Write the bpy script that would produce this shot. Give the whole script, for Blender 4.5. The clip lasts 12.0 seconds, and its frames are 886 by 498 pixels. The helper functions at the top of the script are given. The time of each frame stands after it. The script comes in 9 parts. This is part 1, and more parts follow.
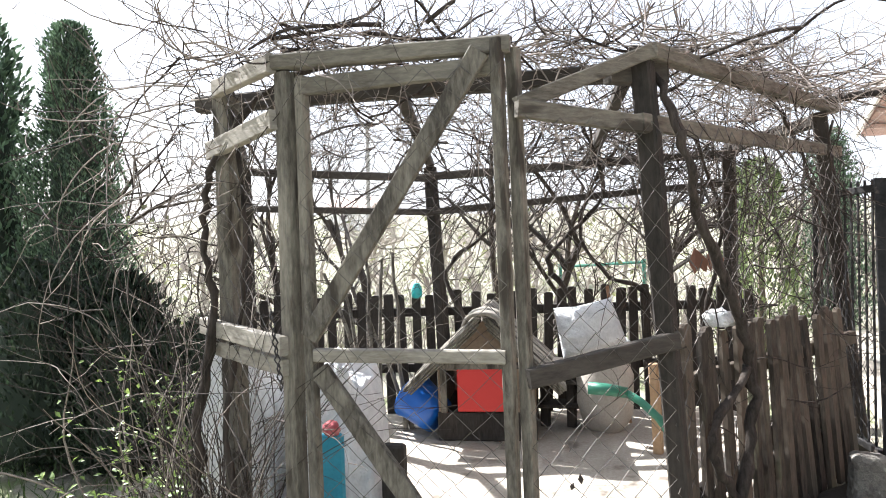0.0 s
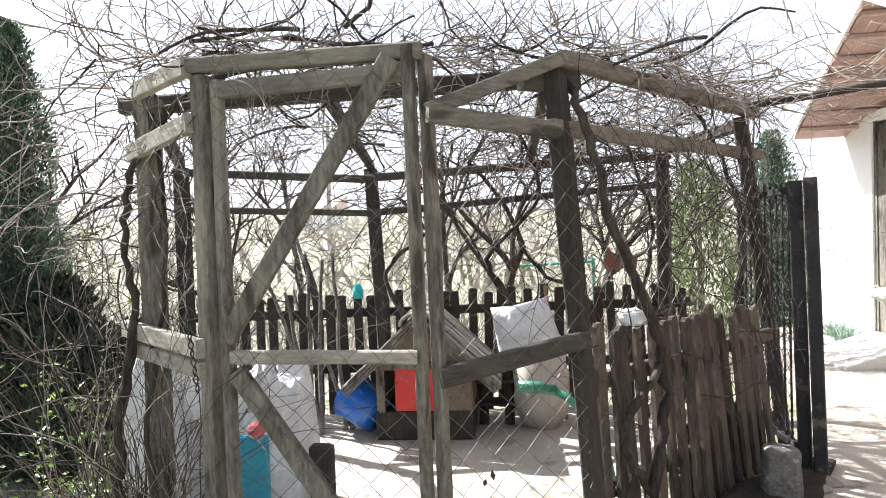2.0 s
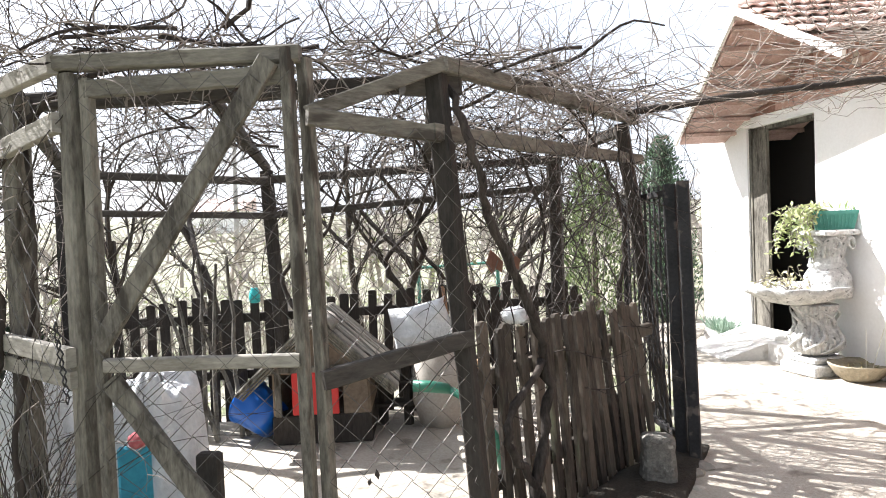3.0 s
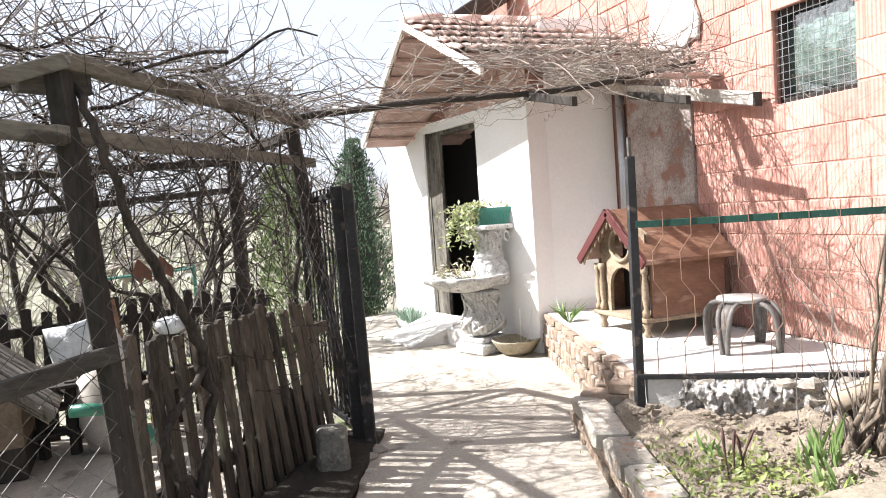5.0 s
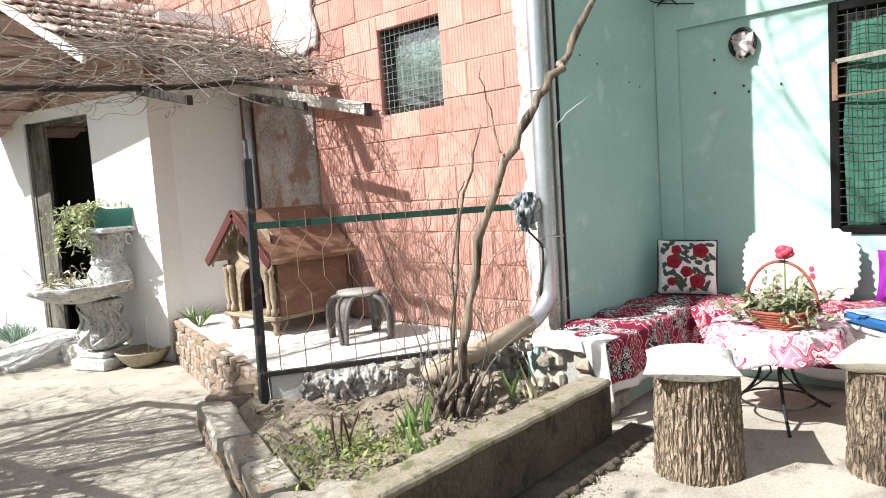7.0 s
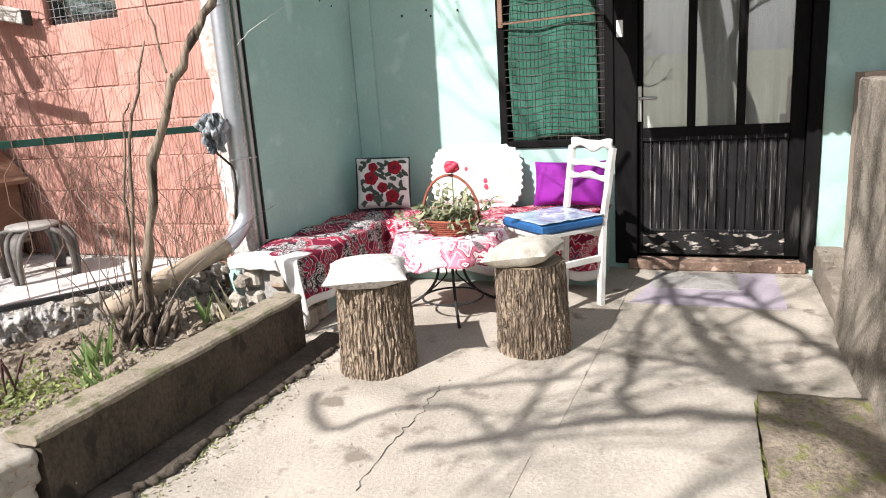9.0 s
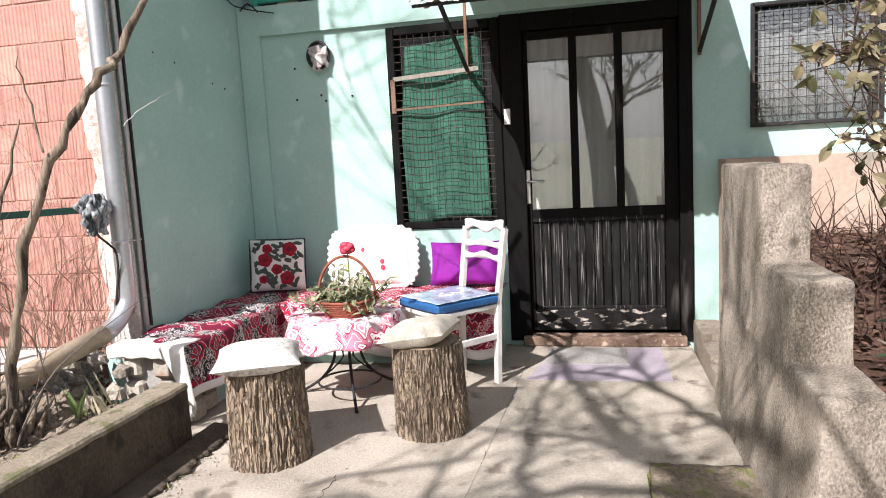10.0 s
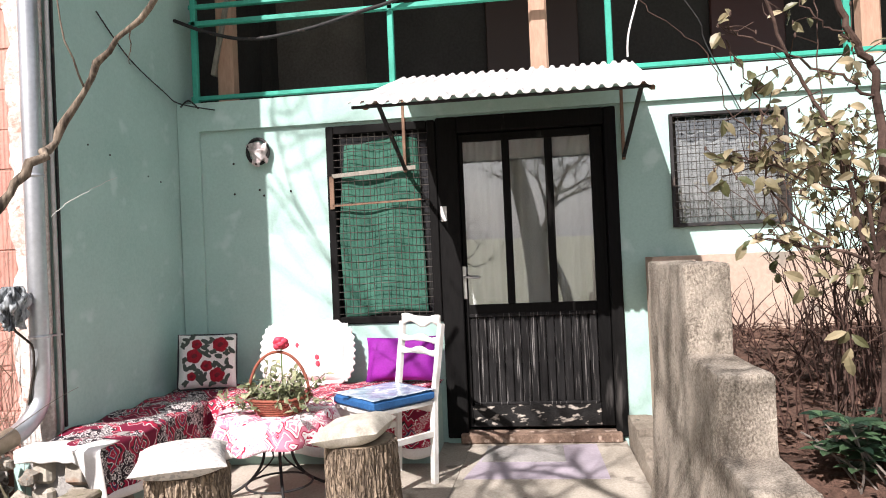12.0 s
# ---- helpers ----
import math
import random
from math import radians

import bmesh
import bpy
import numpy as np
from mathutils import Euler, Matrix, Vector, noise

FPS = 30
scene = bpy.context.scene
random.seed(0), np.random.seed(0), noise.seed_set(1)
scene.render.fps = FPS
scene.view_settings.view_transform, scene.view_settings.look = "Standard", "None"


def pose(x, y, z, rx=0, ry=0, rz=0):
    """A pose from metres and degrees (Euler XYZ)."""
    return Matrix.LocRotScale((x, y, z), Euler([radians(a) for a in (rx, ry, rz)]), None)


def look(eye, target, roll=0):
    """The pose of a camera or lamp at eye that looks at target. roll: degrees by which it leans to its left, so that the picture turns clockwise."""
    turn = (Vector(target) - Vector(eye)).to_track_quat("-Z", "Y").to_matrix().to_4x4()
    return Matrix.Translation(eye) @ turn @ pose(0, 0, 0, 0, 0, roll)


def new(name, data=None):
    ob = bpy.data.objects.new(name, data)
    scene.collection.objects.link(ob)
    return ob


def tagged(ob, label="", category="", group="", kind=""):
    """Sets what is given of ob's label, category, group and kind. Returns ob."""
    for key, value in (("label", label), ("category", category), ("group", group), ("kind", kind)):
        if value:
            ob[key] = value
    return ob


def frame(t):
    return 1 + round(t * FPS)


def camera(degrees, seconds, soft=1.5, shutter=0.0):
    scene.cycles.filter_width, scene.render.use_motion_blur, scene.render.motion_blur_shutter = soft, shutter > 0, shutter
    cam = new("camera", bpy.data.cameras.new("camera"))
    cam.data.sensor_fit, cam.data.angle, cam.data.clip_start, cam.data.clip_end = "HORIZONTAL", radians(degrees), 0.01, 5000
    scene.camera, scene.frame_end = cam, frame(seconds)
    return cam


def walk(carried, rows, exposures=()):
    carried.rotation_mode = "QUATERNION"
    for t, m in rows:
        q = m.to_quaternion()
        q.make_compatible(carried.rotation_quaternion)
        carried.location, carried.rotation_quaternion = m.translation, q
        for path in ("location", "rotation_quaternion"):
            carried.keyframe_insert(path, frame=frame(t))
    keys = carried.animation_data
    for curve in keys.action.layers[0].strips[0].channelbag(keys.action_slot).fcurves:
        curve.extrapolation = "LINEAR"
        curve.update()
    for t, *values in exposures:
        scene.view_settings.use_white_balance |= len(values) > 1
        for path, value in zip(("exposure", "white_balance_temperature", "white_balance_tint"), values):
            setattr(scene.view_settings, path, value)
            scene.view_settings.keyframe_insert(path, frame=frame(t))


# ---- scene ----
cam = camera(65.3, 12.0, soft=1.0)
PATH = [
    (0, (-0.176, 0.175, 1.228), (-0.632, 2.121, 1.174), -1.9),
    (0.5, (-0.15, 0.173, 1.227), (-0.61, 2.119, 1.173), -1.9),
    (1, (-0.11, 0.18, 1.229), (-0.566, 2.127, 1.173), -1.9),
    (1.5, (-0.068, 0.174, 1.229), (-0.493, 2.128, 1.173), -1.9),
    (2, (-0.01, 0.168, 1.234), (-0.367, 2.135, 1.174), -2.0),
    (2.5, (0.039, 0.162, 1.233), (-0.217, 2.145, 1.17), -2.2),
    (2.7, (0.064, 0.158, 1.232), (-0.137, 2.147, 1.17), -2.2),
    (4.3, (0.237, 0.094, 1.229), (0.585, 2.062, 1.143), -3.8),
    (4.5, (0.274, 0.092, 1.228), (0.702, 2.043, 1.139), -3.9),
    (5, (0.322, 0.057, 1.23), (0.998, 1.937, 1.122), -4.0),
    (5.5, (0.371, 0.027, 1.231), (1.276, 1.806, 1.104), -4.1),
    (6, (0.399, -0.012, 1.232), (1.518, 1.64, 1.086), -3.9),
    (6.5, (0.42, -0.04, 1.228), (1.749, 1.446, 1.064), -3.9),
    (7, (0.423, -0.078, 1.231), (1.904, 1.254, 1.053), -3.8),
    (7.2, (0.409, -0.105, 1.23), (1.952, 1.147, 1.006), -3.6),
    (8.8, (0.475, -0.366, 1.23), (2.253, 0.418, 0.758), -3.9),
    (9, (0.478, -0.366, 1.231), (2.292, 0.344, 0.776), -3.7),
    (9.5, (0.48, -0.372, 1.232), (2.362, 0.205, 0.876), -3.4),
    (10, (0.486, -0.383, 1.231), (2.423, 0.05, 0.987), -3.1),
    (10.5, (0.482, -0.398, 1.23), (2.449, -0.06, 1.093), -2.9),
    (11, (0.481, -0.398, 1.229), (2.461, -0.122, 1.212), -2.8),
    (11.5, (0.472, -0.396, 1.229), (2.455, -0.142, 1.247), -2.7),
    (12, (0.47, -0.393, 1.229), (2.455, -0.146, 1.251), -2.5),
]
walk(cam, [(t, look(eye, target, roll)) for t, eye, target, roll in PATH],
     exposures=[(0, 2.05, 6100, 12), (1.5, 2.02, 6100, 12), (2.5, 1.92, 6100, 12), (4.5, 1.71, 6150, 13), (5.5, 1.42, 6150, 13), (6.0, 1.27, 6150, 10), (7.0, 1.09, 6150, 8), (9.0, 0.87, 6300, 14), (10.5, 0.82, 6350, 17), (11.0, 0.84, 6400, 17), (12.0, 0.90, 6450, 18)])

# ---- daylight ----
SUN_FROM = Vector((-0.667, 0.298, 0.683)).normalized()
world = bpy.data.worlds.new("sky")
scene.world = world
world.use_nodes = True
wn, wl = world.node_tree.nodes, world.node_tree.links
sky = wn.new("ShaderNodeTexSky")
sky.sky_type, sky.sun_disc = "NISHITA", False
sky.sun_elevation = math.asin(SUN_FROM.z)
sky.sun_rotation = math.atan2(SUN_FROM.x, SUN_FROM.y)
sky.dust_density, sky.air_density = 4.0, 1.2
sky_pale = wn.new("ShaderNodeMixRGB")
sky_pale.inputs["Fac"].default_value = 0.55
sky_pale.inputs["Color2"].default_value = (9.0, 9.4, 10.0, 1)
wl.new(sky.outputs["Color"], sky_pale.inputs["Color1"])
wl.new(sky_pale.outputs["Color"], wn["Background"].inputs["Color"])
wn["Background"].inputs["Strength"].default_value = 0.055
sun = new("sun", bpy.data.lights.new("sun", "SUN"))
sun.data.energy, sun.data.angle, sun.data.color = 5.0, radians(0.5), (1.0, 0.965, 0.91)
sun.matrix_world = look(SUN_FROM * 30, (0, 0, 0))


# ---- mesh tools ----
class Geo:
    """Verts and faces of one mesh, in metres."""

    def __init__(self, smooth=False):
        self.v, self.f, self.smooth = [], [], smooth

    def add(self, verts, faces):
        n = len(self.v)
        self.v.extend(tuple(p) for p in verts)
        self.f.extend(tuple(n + i for i in f) for f in faces)
        return self

    def box(self, c, s, rz=0.0, bevel=0.0, m=None):
        """A box round c of size s, turned by rz degrees, with chamfered upright edges."""
        hx, hy, hz = s[0] / 2, s[1] / 2, s[2] / 2
        b = min(bevel, hx * 0.9, hy * 0.9, hz * 0.9)
        t = Matrix.Translation(c) @ Matrix.Rotation(radians(rz), 4, "Z") if m is None else m
        if b <= 0:
            ring = [(-hx, -hy), (hx, -hy), (hx, hy), (-hx, hy)]
            levels = [(-hz, 1, ring), (hz, 1, ring)]
        else:
            ring = [(-hx + b, -hy), (hx - b, -hy), (hx, -hy + b), (hx, hy - b), (hx - b, hy), (-hx + b, hy), (-hx, hy - b), (-hx, -hy + b)]
            inner = [(x * (hx - b) / hx, y * (hy - b) / hy) for x, y in ring]
            levels = [(-hz, 1, inner), (-hz + b, 1, ring), (hz - b, 1, ring), (hz, 1, inner)]
        k, verts, faces = len(ring), [], []
        for z, _, r in levels:
            verts += [t @ Vector((x, y, z)) for x, y in r]
        for l in range(len(levels) - 1):
            for i in range(k):
                j = (i + 1) % k
                faces.append((l * k + i, l * k + j, (l + 1) * k + j, (l + 1) * k + i))
        faces.append(tuple(range(k - 1, -1, -1)))
        faces.append(tuple((len(levels) - 1) * k + i for i in range(k)))
        return self.add(verts, faces)

    def timber(self, a, b, w, h, up=(0, 0, 1), rough=0.0, n=1, chamfer=0.12):
        """A sawn timber from a to b, w across and h along up, with worn edges."""
        a, b, up = Vector(a), Vector(b), Vector(up)
        d = (b - a).normalized()
        side = d.cross(up)
        if side.length < 1e-3:
            side = d.cross(Vector((1, 0, 0)))
        side.normalize()
        top = side.cross(d).normalized()
        c = min(w, h) * chamfer
        ring = [(-w / 2 + c, -h / 2), (w / 2 - c, -h / 2), (w / 2, -h / 2 + c), (w / 2, h / 2 - c), (w / 2 - c, h / 2), (-w / 2 + c, h / 2), (-w / 2, h / 2 - c), (-w / 2, -h / 2 + c)]
        verts, faces = [], []
        for i in range(n + 1):
            p = a + (b - a) * i / n
            k = 1 + rough * random.uniform(-1, 1)
            off = side * rough * w * random.uniform(-0.5, 0.5) if 0 < i < n else Vector()
            verts += [p + off + side * x * k + top * y * k for x, y in ring]
        for i in range(n):
            for j in range(8):
                q = (j + 1) % 8
                faces.append((i * 8 + j, i * 8 + q, i * 8 + 8 + q, i * 8 + 8 + j))
        faces += [tuple(range(7, -1, -1)), tuple(n * 8 + j for j in range(8))]
        return self.add(verts, faces)

    def tube(self, pts, r, sides=6, cap=True):
        """A round bar along pts; r is one radius or a list."""
        pts = [Vector(p) for p in pts]
        rs = r if isinstance(r, (list, tuple)) else [r] * len(pts)
        verts, faces, side = [], [], None
        for i, p in enumerate(pts):
            d = (pts[min(i + 1, len(pts) - 1)] - pts[max(i - 1, 0)])
            d = d.normalized() if d.length > 1e-9 else Vector((0, 0, 1))
            if side is None:
                side = d.cross(Vector((0.13, 0.27, 1)) if abs(d.z) < 0.9 else Vector((1, 0.2, 0))).normalized()
            side = side - d * side.dot(d)
            side = side.normalized() if side.length > 1e-6 else d.orthogonal().normalized()
            up = d.cross(side)
            for k in range(sides):
                an = 2 * math.pi * k / sides
                verts.append(p + (side * math.cos(an) + up * math.sin(an)) * rs[i])
        for i in range(len(pts) - 1):
            for k in range(sides):
                q = (k + 1) % sides
                faces.append((i * sides + k, i * sides + q, (i + 1) * sides + q, (i + 1) * sides + k))
        if cap:
            faces += [tuple(range(sides - 1, -1, -1)), tuple((len(pts) - 1) * sides + k for k in range(sides))]
        return self.add(verts, faces)

    def lathe(self, c, profile, segs=20, wob=None, m=None):
        """A turned form: (radius, height) pairs round the upright axis at c."""
        verts, faces = [], []
        for r, z in profile:
            for k in range(segs):
                an = 2 * math.pi * k / segs
                rr = r * (wob(an, z) if wob else 1.0)
                p = Vector((rr * math.cos(an), rr * math.sin(an), z))
                verts.append((m @ p) if m is not None else p + Vector(c))
        for i in range(len(profile) - 1):
            for k in range(segs):
                q = (k + 1) % segs
                faces.append((i * segs + k, i * segs + q, (i + 1) * segs + q, (i + 1) * segs + k))
        faces += [tuple(range(segs - 1, -1, -1)), tuple((len(profile) - 1) * segs + k for k in range(segs))]
        return self.add(verts, faces)

    def grid(self, fn, nu, nv, thick=0.0):
        """A sheet from fn(u, v); with thick it gets a back, thick behind along its normals."""
        pts = [[Vector(fn(i / nu, j / nv)) for j in range(nv + 1)] for i in range(nu + 1)]
        w = nv + 1
        flat = [p for row in pts for p in row]
        faces = [(i * w + j, (i + 1) * w + j, (i + 1) * w + j + 1, i * w + j + 1) for i in range(nu) for j in range(nv)]
        if thick:
            back = []
            for i in range(nu + 1):
                for j in range(nv + 1):
                    du = pts[min(i + 1, nu)][j] - pts[max(i - 1, 0)][j]
                    dv = pts[i][min(j + 1, nv)] - pts[i][max(j - 1, 0)]
                    nn = du.cross(dv)
                    back.append(pts[i][j] - (nn.normalized() if nn.length > 1e-12 else Vector((0, 0, 1))) * thick)
            n = len(flat)
            faces += [tuple(n + k for k in reversed(f)) for f in faces[:]]
            rim = [(i, 0) for i in range(nu + 1)] + [(nu, j) for j in range(1, nv + 1)] + [(i, nv) for i in range(nu - 1, -1, -1)] + [(0, j) for j in range(nv - 1, 0, -1)]
            ids = [i * w + j for i, j in rim]
            for k in range(len(ids)):
                a, b = ids[k], ids[(k + 1) % len(ids)]
                faces.append((b, a, n + a, n + b))
            flat = flat + back
        return self.add(flat, faces)

    def prism(self, ring, z0, z1):
        """An upright block on a plan outline that runs anticlockwise."""
        k = len(ring)
        tops = z1 if isinstance(z1, (list, tuple)) else [z1] * k
        verts = [(x, y, z0) for x, y in ring] + [(p[0], p[1], z) for p, z in zip(ring, tops)]
        faces = [(i, (i + 1) % k, k + (i + 1) % k, k + i) for i in range(k)]
        return self.add(verts, faces + [tuple(range(k - 1, -1, -1)), tuple(range(k, 2 * k))])

    def blob(self, c, s, rings=7, segs=10, rough=0.15, freq=3.0, flat=0.0, m=None):
        """A lumpy rounded body; flat cuts its foot."""
        verts, faces = [], []
        seed = Vector((c[0] * 3.1, c[1] * 2.7, c[2] * 1.9))
        for i in range(rings + 1):
            th = math.pi * i / rings
            for k in range(segs):
                an = 2 * math.pi * k / segs
                p = Vector((math.sin(th) * math.cos(an), math.sin(th) * math.sin(an), math.cos(th)))
                kk = 1 + rough * noise.noise(p * freq + seed)
                q = Vector((p.x * s[0] * kk, p.y * s[1] * kk, max(p.z, -1 + flat) * s[2] * kk))
                verts.append((m @ q) if m is not None else q + Vector(c))
        for i in range(rings):
            for k in range(segs):
                q = (k + 1) % segs
                faces.append((i * segs + k, (i + 1) * segs + k, (i + 1) * segs + q, i * segs + q))
        return self.add(verts, faces)

    def oval_leaf(self, p, d, nrm, length, width, cup=0.2):
        """A rounded leaf folded along its rib and drooping at the tip."""
        p, d, nrm = Vector(p), Vector(d).normalized(), Vector(nrm)
        side = d.cross(nrm)
        if side.length < 1e-3:
            side = d.cross(Vector((1, 0.3, 0.2)))
        side.normalize()
        up = side.cross(d).normalized()
        verts = []
        for k, w in ((0.0, 0.0), (0.18, 0.30), (0.45, 0.5), (0.75, 0.38), (1.0, 0.0)):
            c = p + d * (length * k) - up * (length * cup * k * k)
            verts += [c, c + side * (width * w) + up * (width * w * 0.35), c - side * (width * w) + up * (width * w * 0.35)]
        faces = [(0, 3, 4), (0, 5, 3), (3, 6, 7, 4), (3, 5, 8, 6), (6, 9, 10, 7), (6, 8, 11, 9), (9, 12, 10), (9, 11, 12)]
        return self.add(verts, faces)

    def leaf(self, p, d, n, length, width, bend=0.2):
        """One pointed leaf from p along d, its face towards n."""
        d, n = Vector(d).normalized(), Vector(n)
        s = d.cross(n)
        s = s.normalized() if s.length > 1e-6 else d.orthogonal().normalized()
        n = s.cross(d)
        p = Vector(p)
        mid = p + d * length * 0.5 - n * length * bend * 0.15
        tip = p + d * length - n * length * bend
        a = mid + s * width / 2 + n * width * 0.12
        b = mid - s * width / 2 + n * width * 0.12
        return self.add([p, a, tip, b, mid], [(0, 4, 1), (4, 2, 1), (0, 3, 4), (4, 3, 2)])

    def worn_block(self, lo, hi, cell=0.02, rnd=0.02, amp=0.006, out=None):
        """A block from lo to hi of fine faces, its edges rounded off and its faces uneven."""
        lo, hi = Vector(lo), Vector(hi)
        c, h = (lo + hi) / 2, (hi - lo) / 2
        for ax in range(3):
            u, v = (ax + 1) % 3, (ax + 2) % 3
            nu, nv = max(2, int(2 * h[u] / cell)), max(2, int(2 * h[v] / cell))
            for sgn in (-1, 1):
                verts, faces = [], []
                for i in range(nu + 1):
                    for j in range(nv + 1):
                        p = Vector((0, 0, 0))
                        p[ax], p[u], p[v] = sgn * h[ax], h[u] * (2 * i / nu - 1), h[v] * (2 * j / nv - 1)
                        q = Vector([max(-h[k] + rnd, min(h[k] - rnd, p[k])) for k in range(3)])
                        d = p - q
                        d = d.normalized() if d.length > 1e-9 else d
                        w = q + c
                        n1 = noise.noise(w * 4.0) + 0.5 * noise.noise(w * 11.0) + 0.30 * noise.noise(w * 34.0)
                        r = q + d * (rnd + amp * n1) + c
                        verts.append(out(r) if out else r)
                for i in range(nu):
                    for j in range(nv):
                        a = i * (nv + 1) + j
                        f = (a, a + nv + 1, a + nv + 2, a + 1)
                        faces.append(f if sgn > 0 else f[::-1])
                self.add(verts, faces)
        return self

    def mesh(self, name):
        me = bpy.data.meshes.new(name)
        me.from_pydata(self.v, [], self.f)
        if self.smooth:
            me.polygons.foreach_set("use_smooth", [True] * len(me.polygons))
        me.update()
        return me


def part(name, geo, material, parent=None, label=""):
    """One mesh object under a thing or a part."""
    ob = new(name, geo.mesh(name))
    ob.data.materials.append(material)
    if parent is not None:
        ob.parent = parent
    if label:
        ob["label"] = label
    return ob


def piece(name, mesh, m, parent):
    ob = new(name, mesh)
    ob.parent = parent
    ob.matrix_basis = m
    return ob


def thing(name, label, category, group="", kind=""):
    return tagged(new(name), label, category, group, kind)


def settle(root):
    """Moves the Empty to the base of its parts, which stay where they are."""
    pts = [Vector(c) + o.location for o in root.children if o.type == "MESH" for c in o.bound_box]
    lo = [min(p[i] for p in pts) for i in range(3)]
    hi = [max(p[i] for p in pts) for i in range(3)]
    base = Vector(((lo[0] + hi[0]) / 2, (lo[1] + hi[1]) / 2, lo[2]))
    root.location = base
    for o in root.children:
        o.location = o.location - base
    return root


def single(name, geo, material, label, category, group="", kind=""):
    """A thing of one mesh, with its origin at its foot."""
    lo = [min(p[i] for p in geo.v) for i in range(3)]
    hi = [max(p[i] for p in geo.v) for i in range(3)]
    base = Vector(((lo[0] + hi[0]) / 2, (lo[1] + hi[1]) / 2, lo[2]))
    geo.v = [tuple(Vector(p) - base) for p in geo.v]
    ob = part(name, geo, material)
    ob.location = base
    return tagged(ob, label, category, group, kind)


# ---- materials ----
def surface(name, light, dark, rough=0.85, big=2.0, small=40.0, bump=0.3, metal=0.0, stretch=(1, 1, 1), third=None, third_at=0.62, rand=0.0, depth=0.004, spec=0.3, span=(0.36, 0.72)):
    """Colour between two tones by broad and fine noise, with a third tone in stains, and fine relief."""
    m = bpy.data.materials.new(name)
    m.use_nodes = True
    n, l = m.node_tree.nodes, m.node_tree.links
    p = n["Principled BSDF"]
    p.inputs["Roughness"].default_value, p.inputs["Metallic"].default_value = rough, metal
    p.inputs["Specular IOR Level"].default_value = spec
    co, mp = n.new("ShaderNodeTexCoord"), n.new("ShaderNodeMapping")
    mp.inputs["Scale"].default_value = stretch
    info = n.new("ShaderNodeObjectInfo")
    shift = n.new("ShaderNodeVectorMath")
    shift.operation = "MULTIPLY_ADD"
    shift.inputs[1].default_value, shift.inputs[2].default_value = (1, 1, 1), (0, 0, 0)
    l.new(co.outputs["Object"], shift.inputs[0])
    if rand:
        sc = n.new("ShaderNodeVectorMath")
        sc.operation = "SCALE"
        sc.inputs[0].default_value = (17.0, 31.0, 11.0)
        l.new(info.outputs["Random"], sc.inputs["Scale"])
        l.new(sc.outputs["Vector"], shift.inputs[2])
    l.new(shift.outputs["Vector"], mp.inputs["Vector"])
    a, b = n.new("ShaderNodeTexNoise"), n.new("ShaderNodeTexNoise")
    a.inputs["Scale"].default_value, a.inputs["Detail"].default_value = big, 6
    b.inputs["Scale"].default_value, b.inputs["Detail"].default_value, b.inputs["Roughness"].default_value = small, 5, 0.65
    for t in (a, b):
        l.new(mp.outputs["Vector"], t.inputs["Vector"])
    add = n.new("ShaderNodeMath")
    add.operation = "MULTIPLY_ADD"
    add.inputs[1].default_value = 0.55
    l.new(b.outputs["Fac"], add.inputs[0])
    half = n.new("ShaderNodeMath")
    half.operation = "MULTIPLY"
    half.inputs[1].default_value = 0.55
    l.new(a.outputs["Fac"], half.inputs[0])
    l.new(half.outputs[0], add.inputs[2])
    fac = add.outputs[0]
    if rand:
        r2 = n.new("ShaderNodeMath")
        r2.operation = "MULTIPLY_ADD"
        r2.inputs[1].default_value, r2.inputs[2].default_value = rand, -rand / 2
        l.new(info.outputs["Random"], r2.inputs[0])
        r3 = n.new("ShaderNodeMath")
        l.new(fac, r3.inputs[0])
        l.new(r2.outputs[0], r3.inputs[1])
        fac = r3.outputs[0]
    ramp = n.new("ShaderNodeValToRGB")
    ramp.color_ramp.elements[0].position, ramp.color_ramp.elements[1].position = span
    ramp.color_ramp.elements[0].color, ramp.color_ramp.elements[1].color = (*dark, 1), (*light, 1)
    l.new(fac, ramp.inputs["Fac"])
    col = ramp.outputs["Color"]
    if third:
        c = n.new("ShaderNodeTexNoise")
        c.inputs["Scale"].default_value, c.inputs["Detail"].default_value = big * 2.3, 8
        l.new(mp.outputs["Vector"], c.inputs["Vector"])
        cr = n.new("ShaderNodeValToRGB")
        cr.color_ramp.elements[0].position, cr.color_ramp.elements[1].position = third_at - 0.04, third_at + 0.05
        l.new(c.outputs["Fac"], cr.inputs["Fac"])
        mx = n.new("ShaderNodeMixRGB")
        mx.inputs["Color2"].default_value = (*third, 1)
        l.new(cr.outputs["Color"], mx.inputs["Fac"])
        l.new(col, mx.inputs["Color1"])
        col = mx.outputs["Color"]
    l.new(col, p.inputs["Base Color"])
    if bump:
        bp = n.new("ShaderNodeBump")
        bp.inputs["Strength"].default_value, bp.inputs["Distance"].default_value = bump, depth
        l.new(b.outputs["Fac"], bp.inputs["Height"])
        l.new(bp.outputs["Normal"], p.inputs["Normal"])
    return m


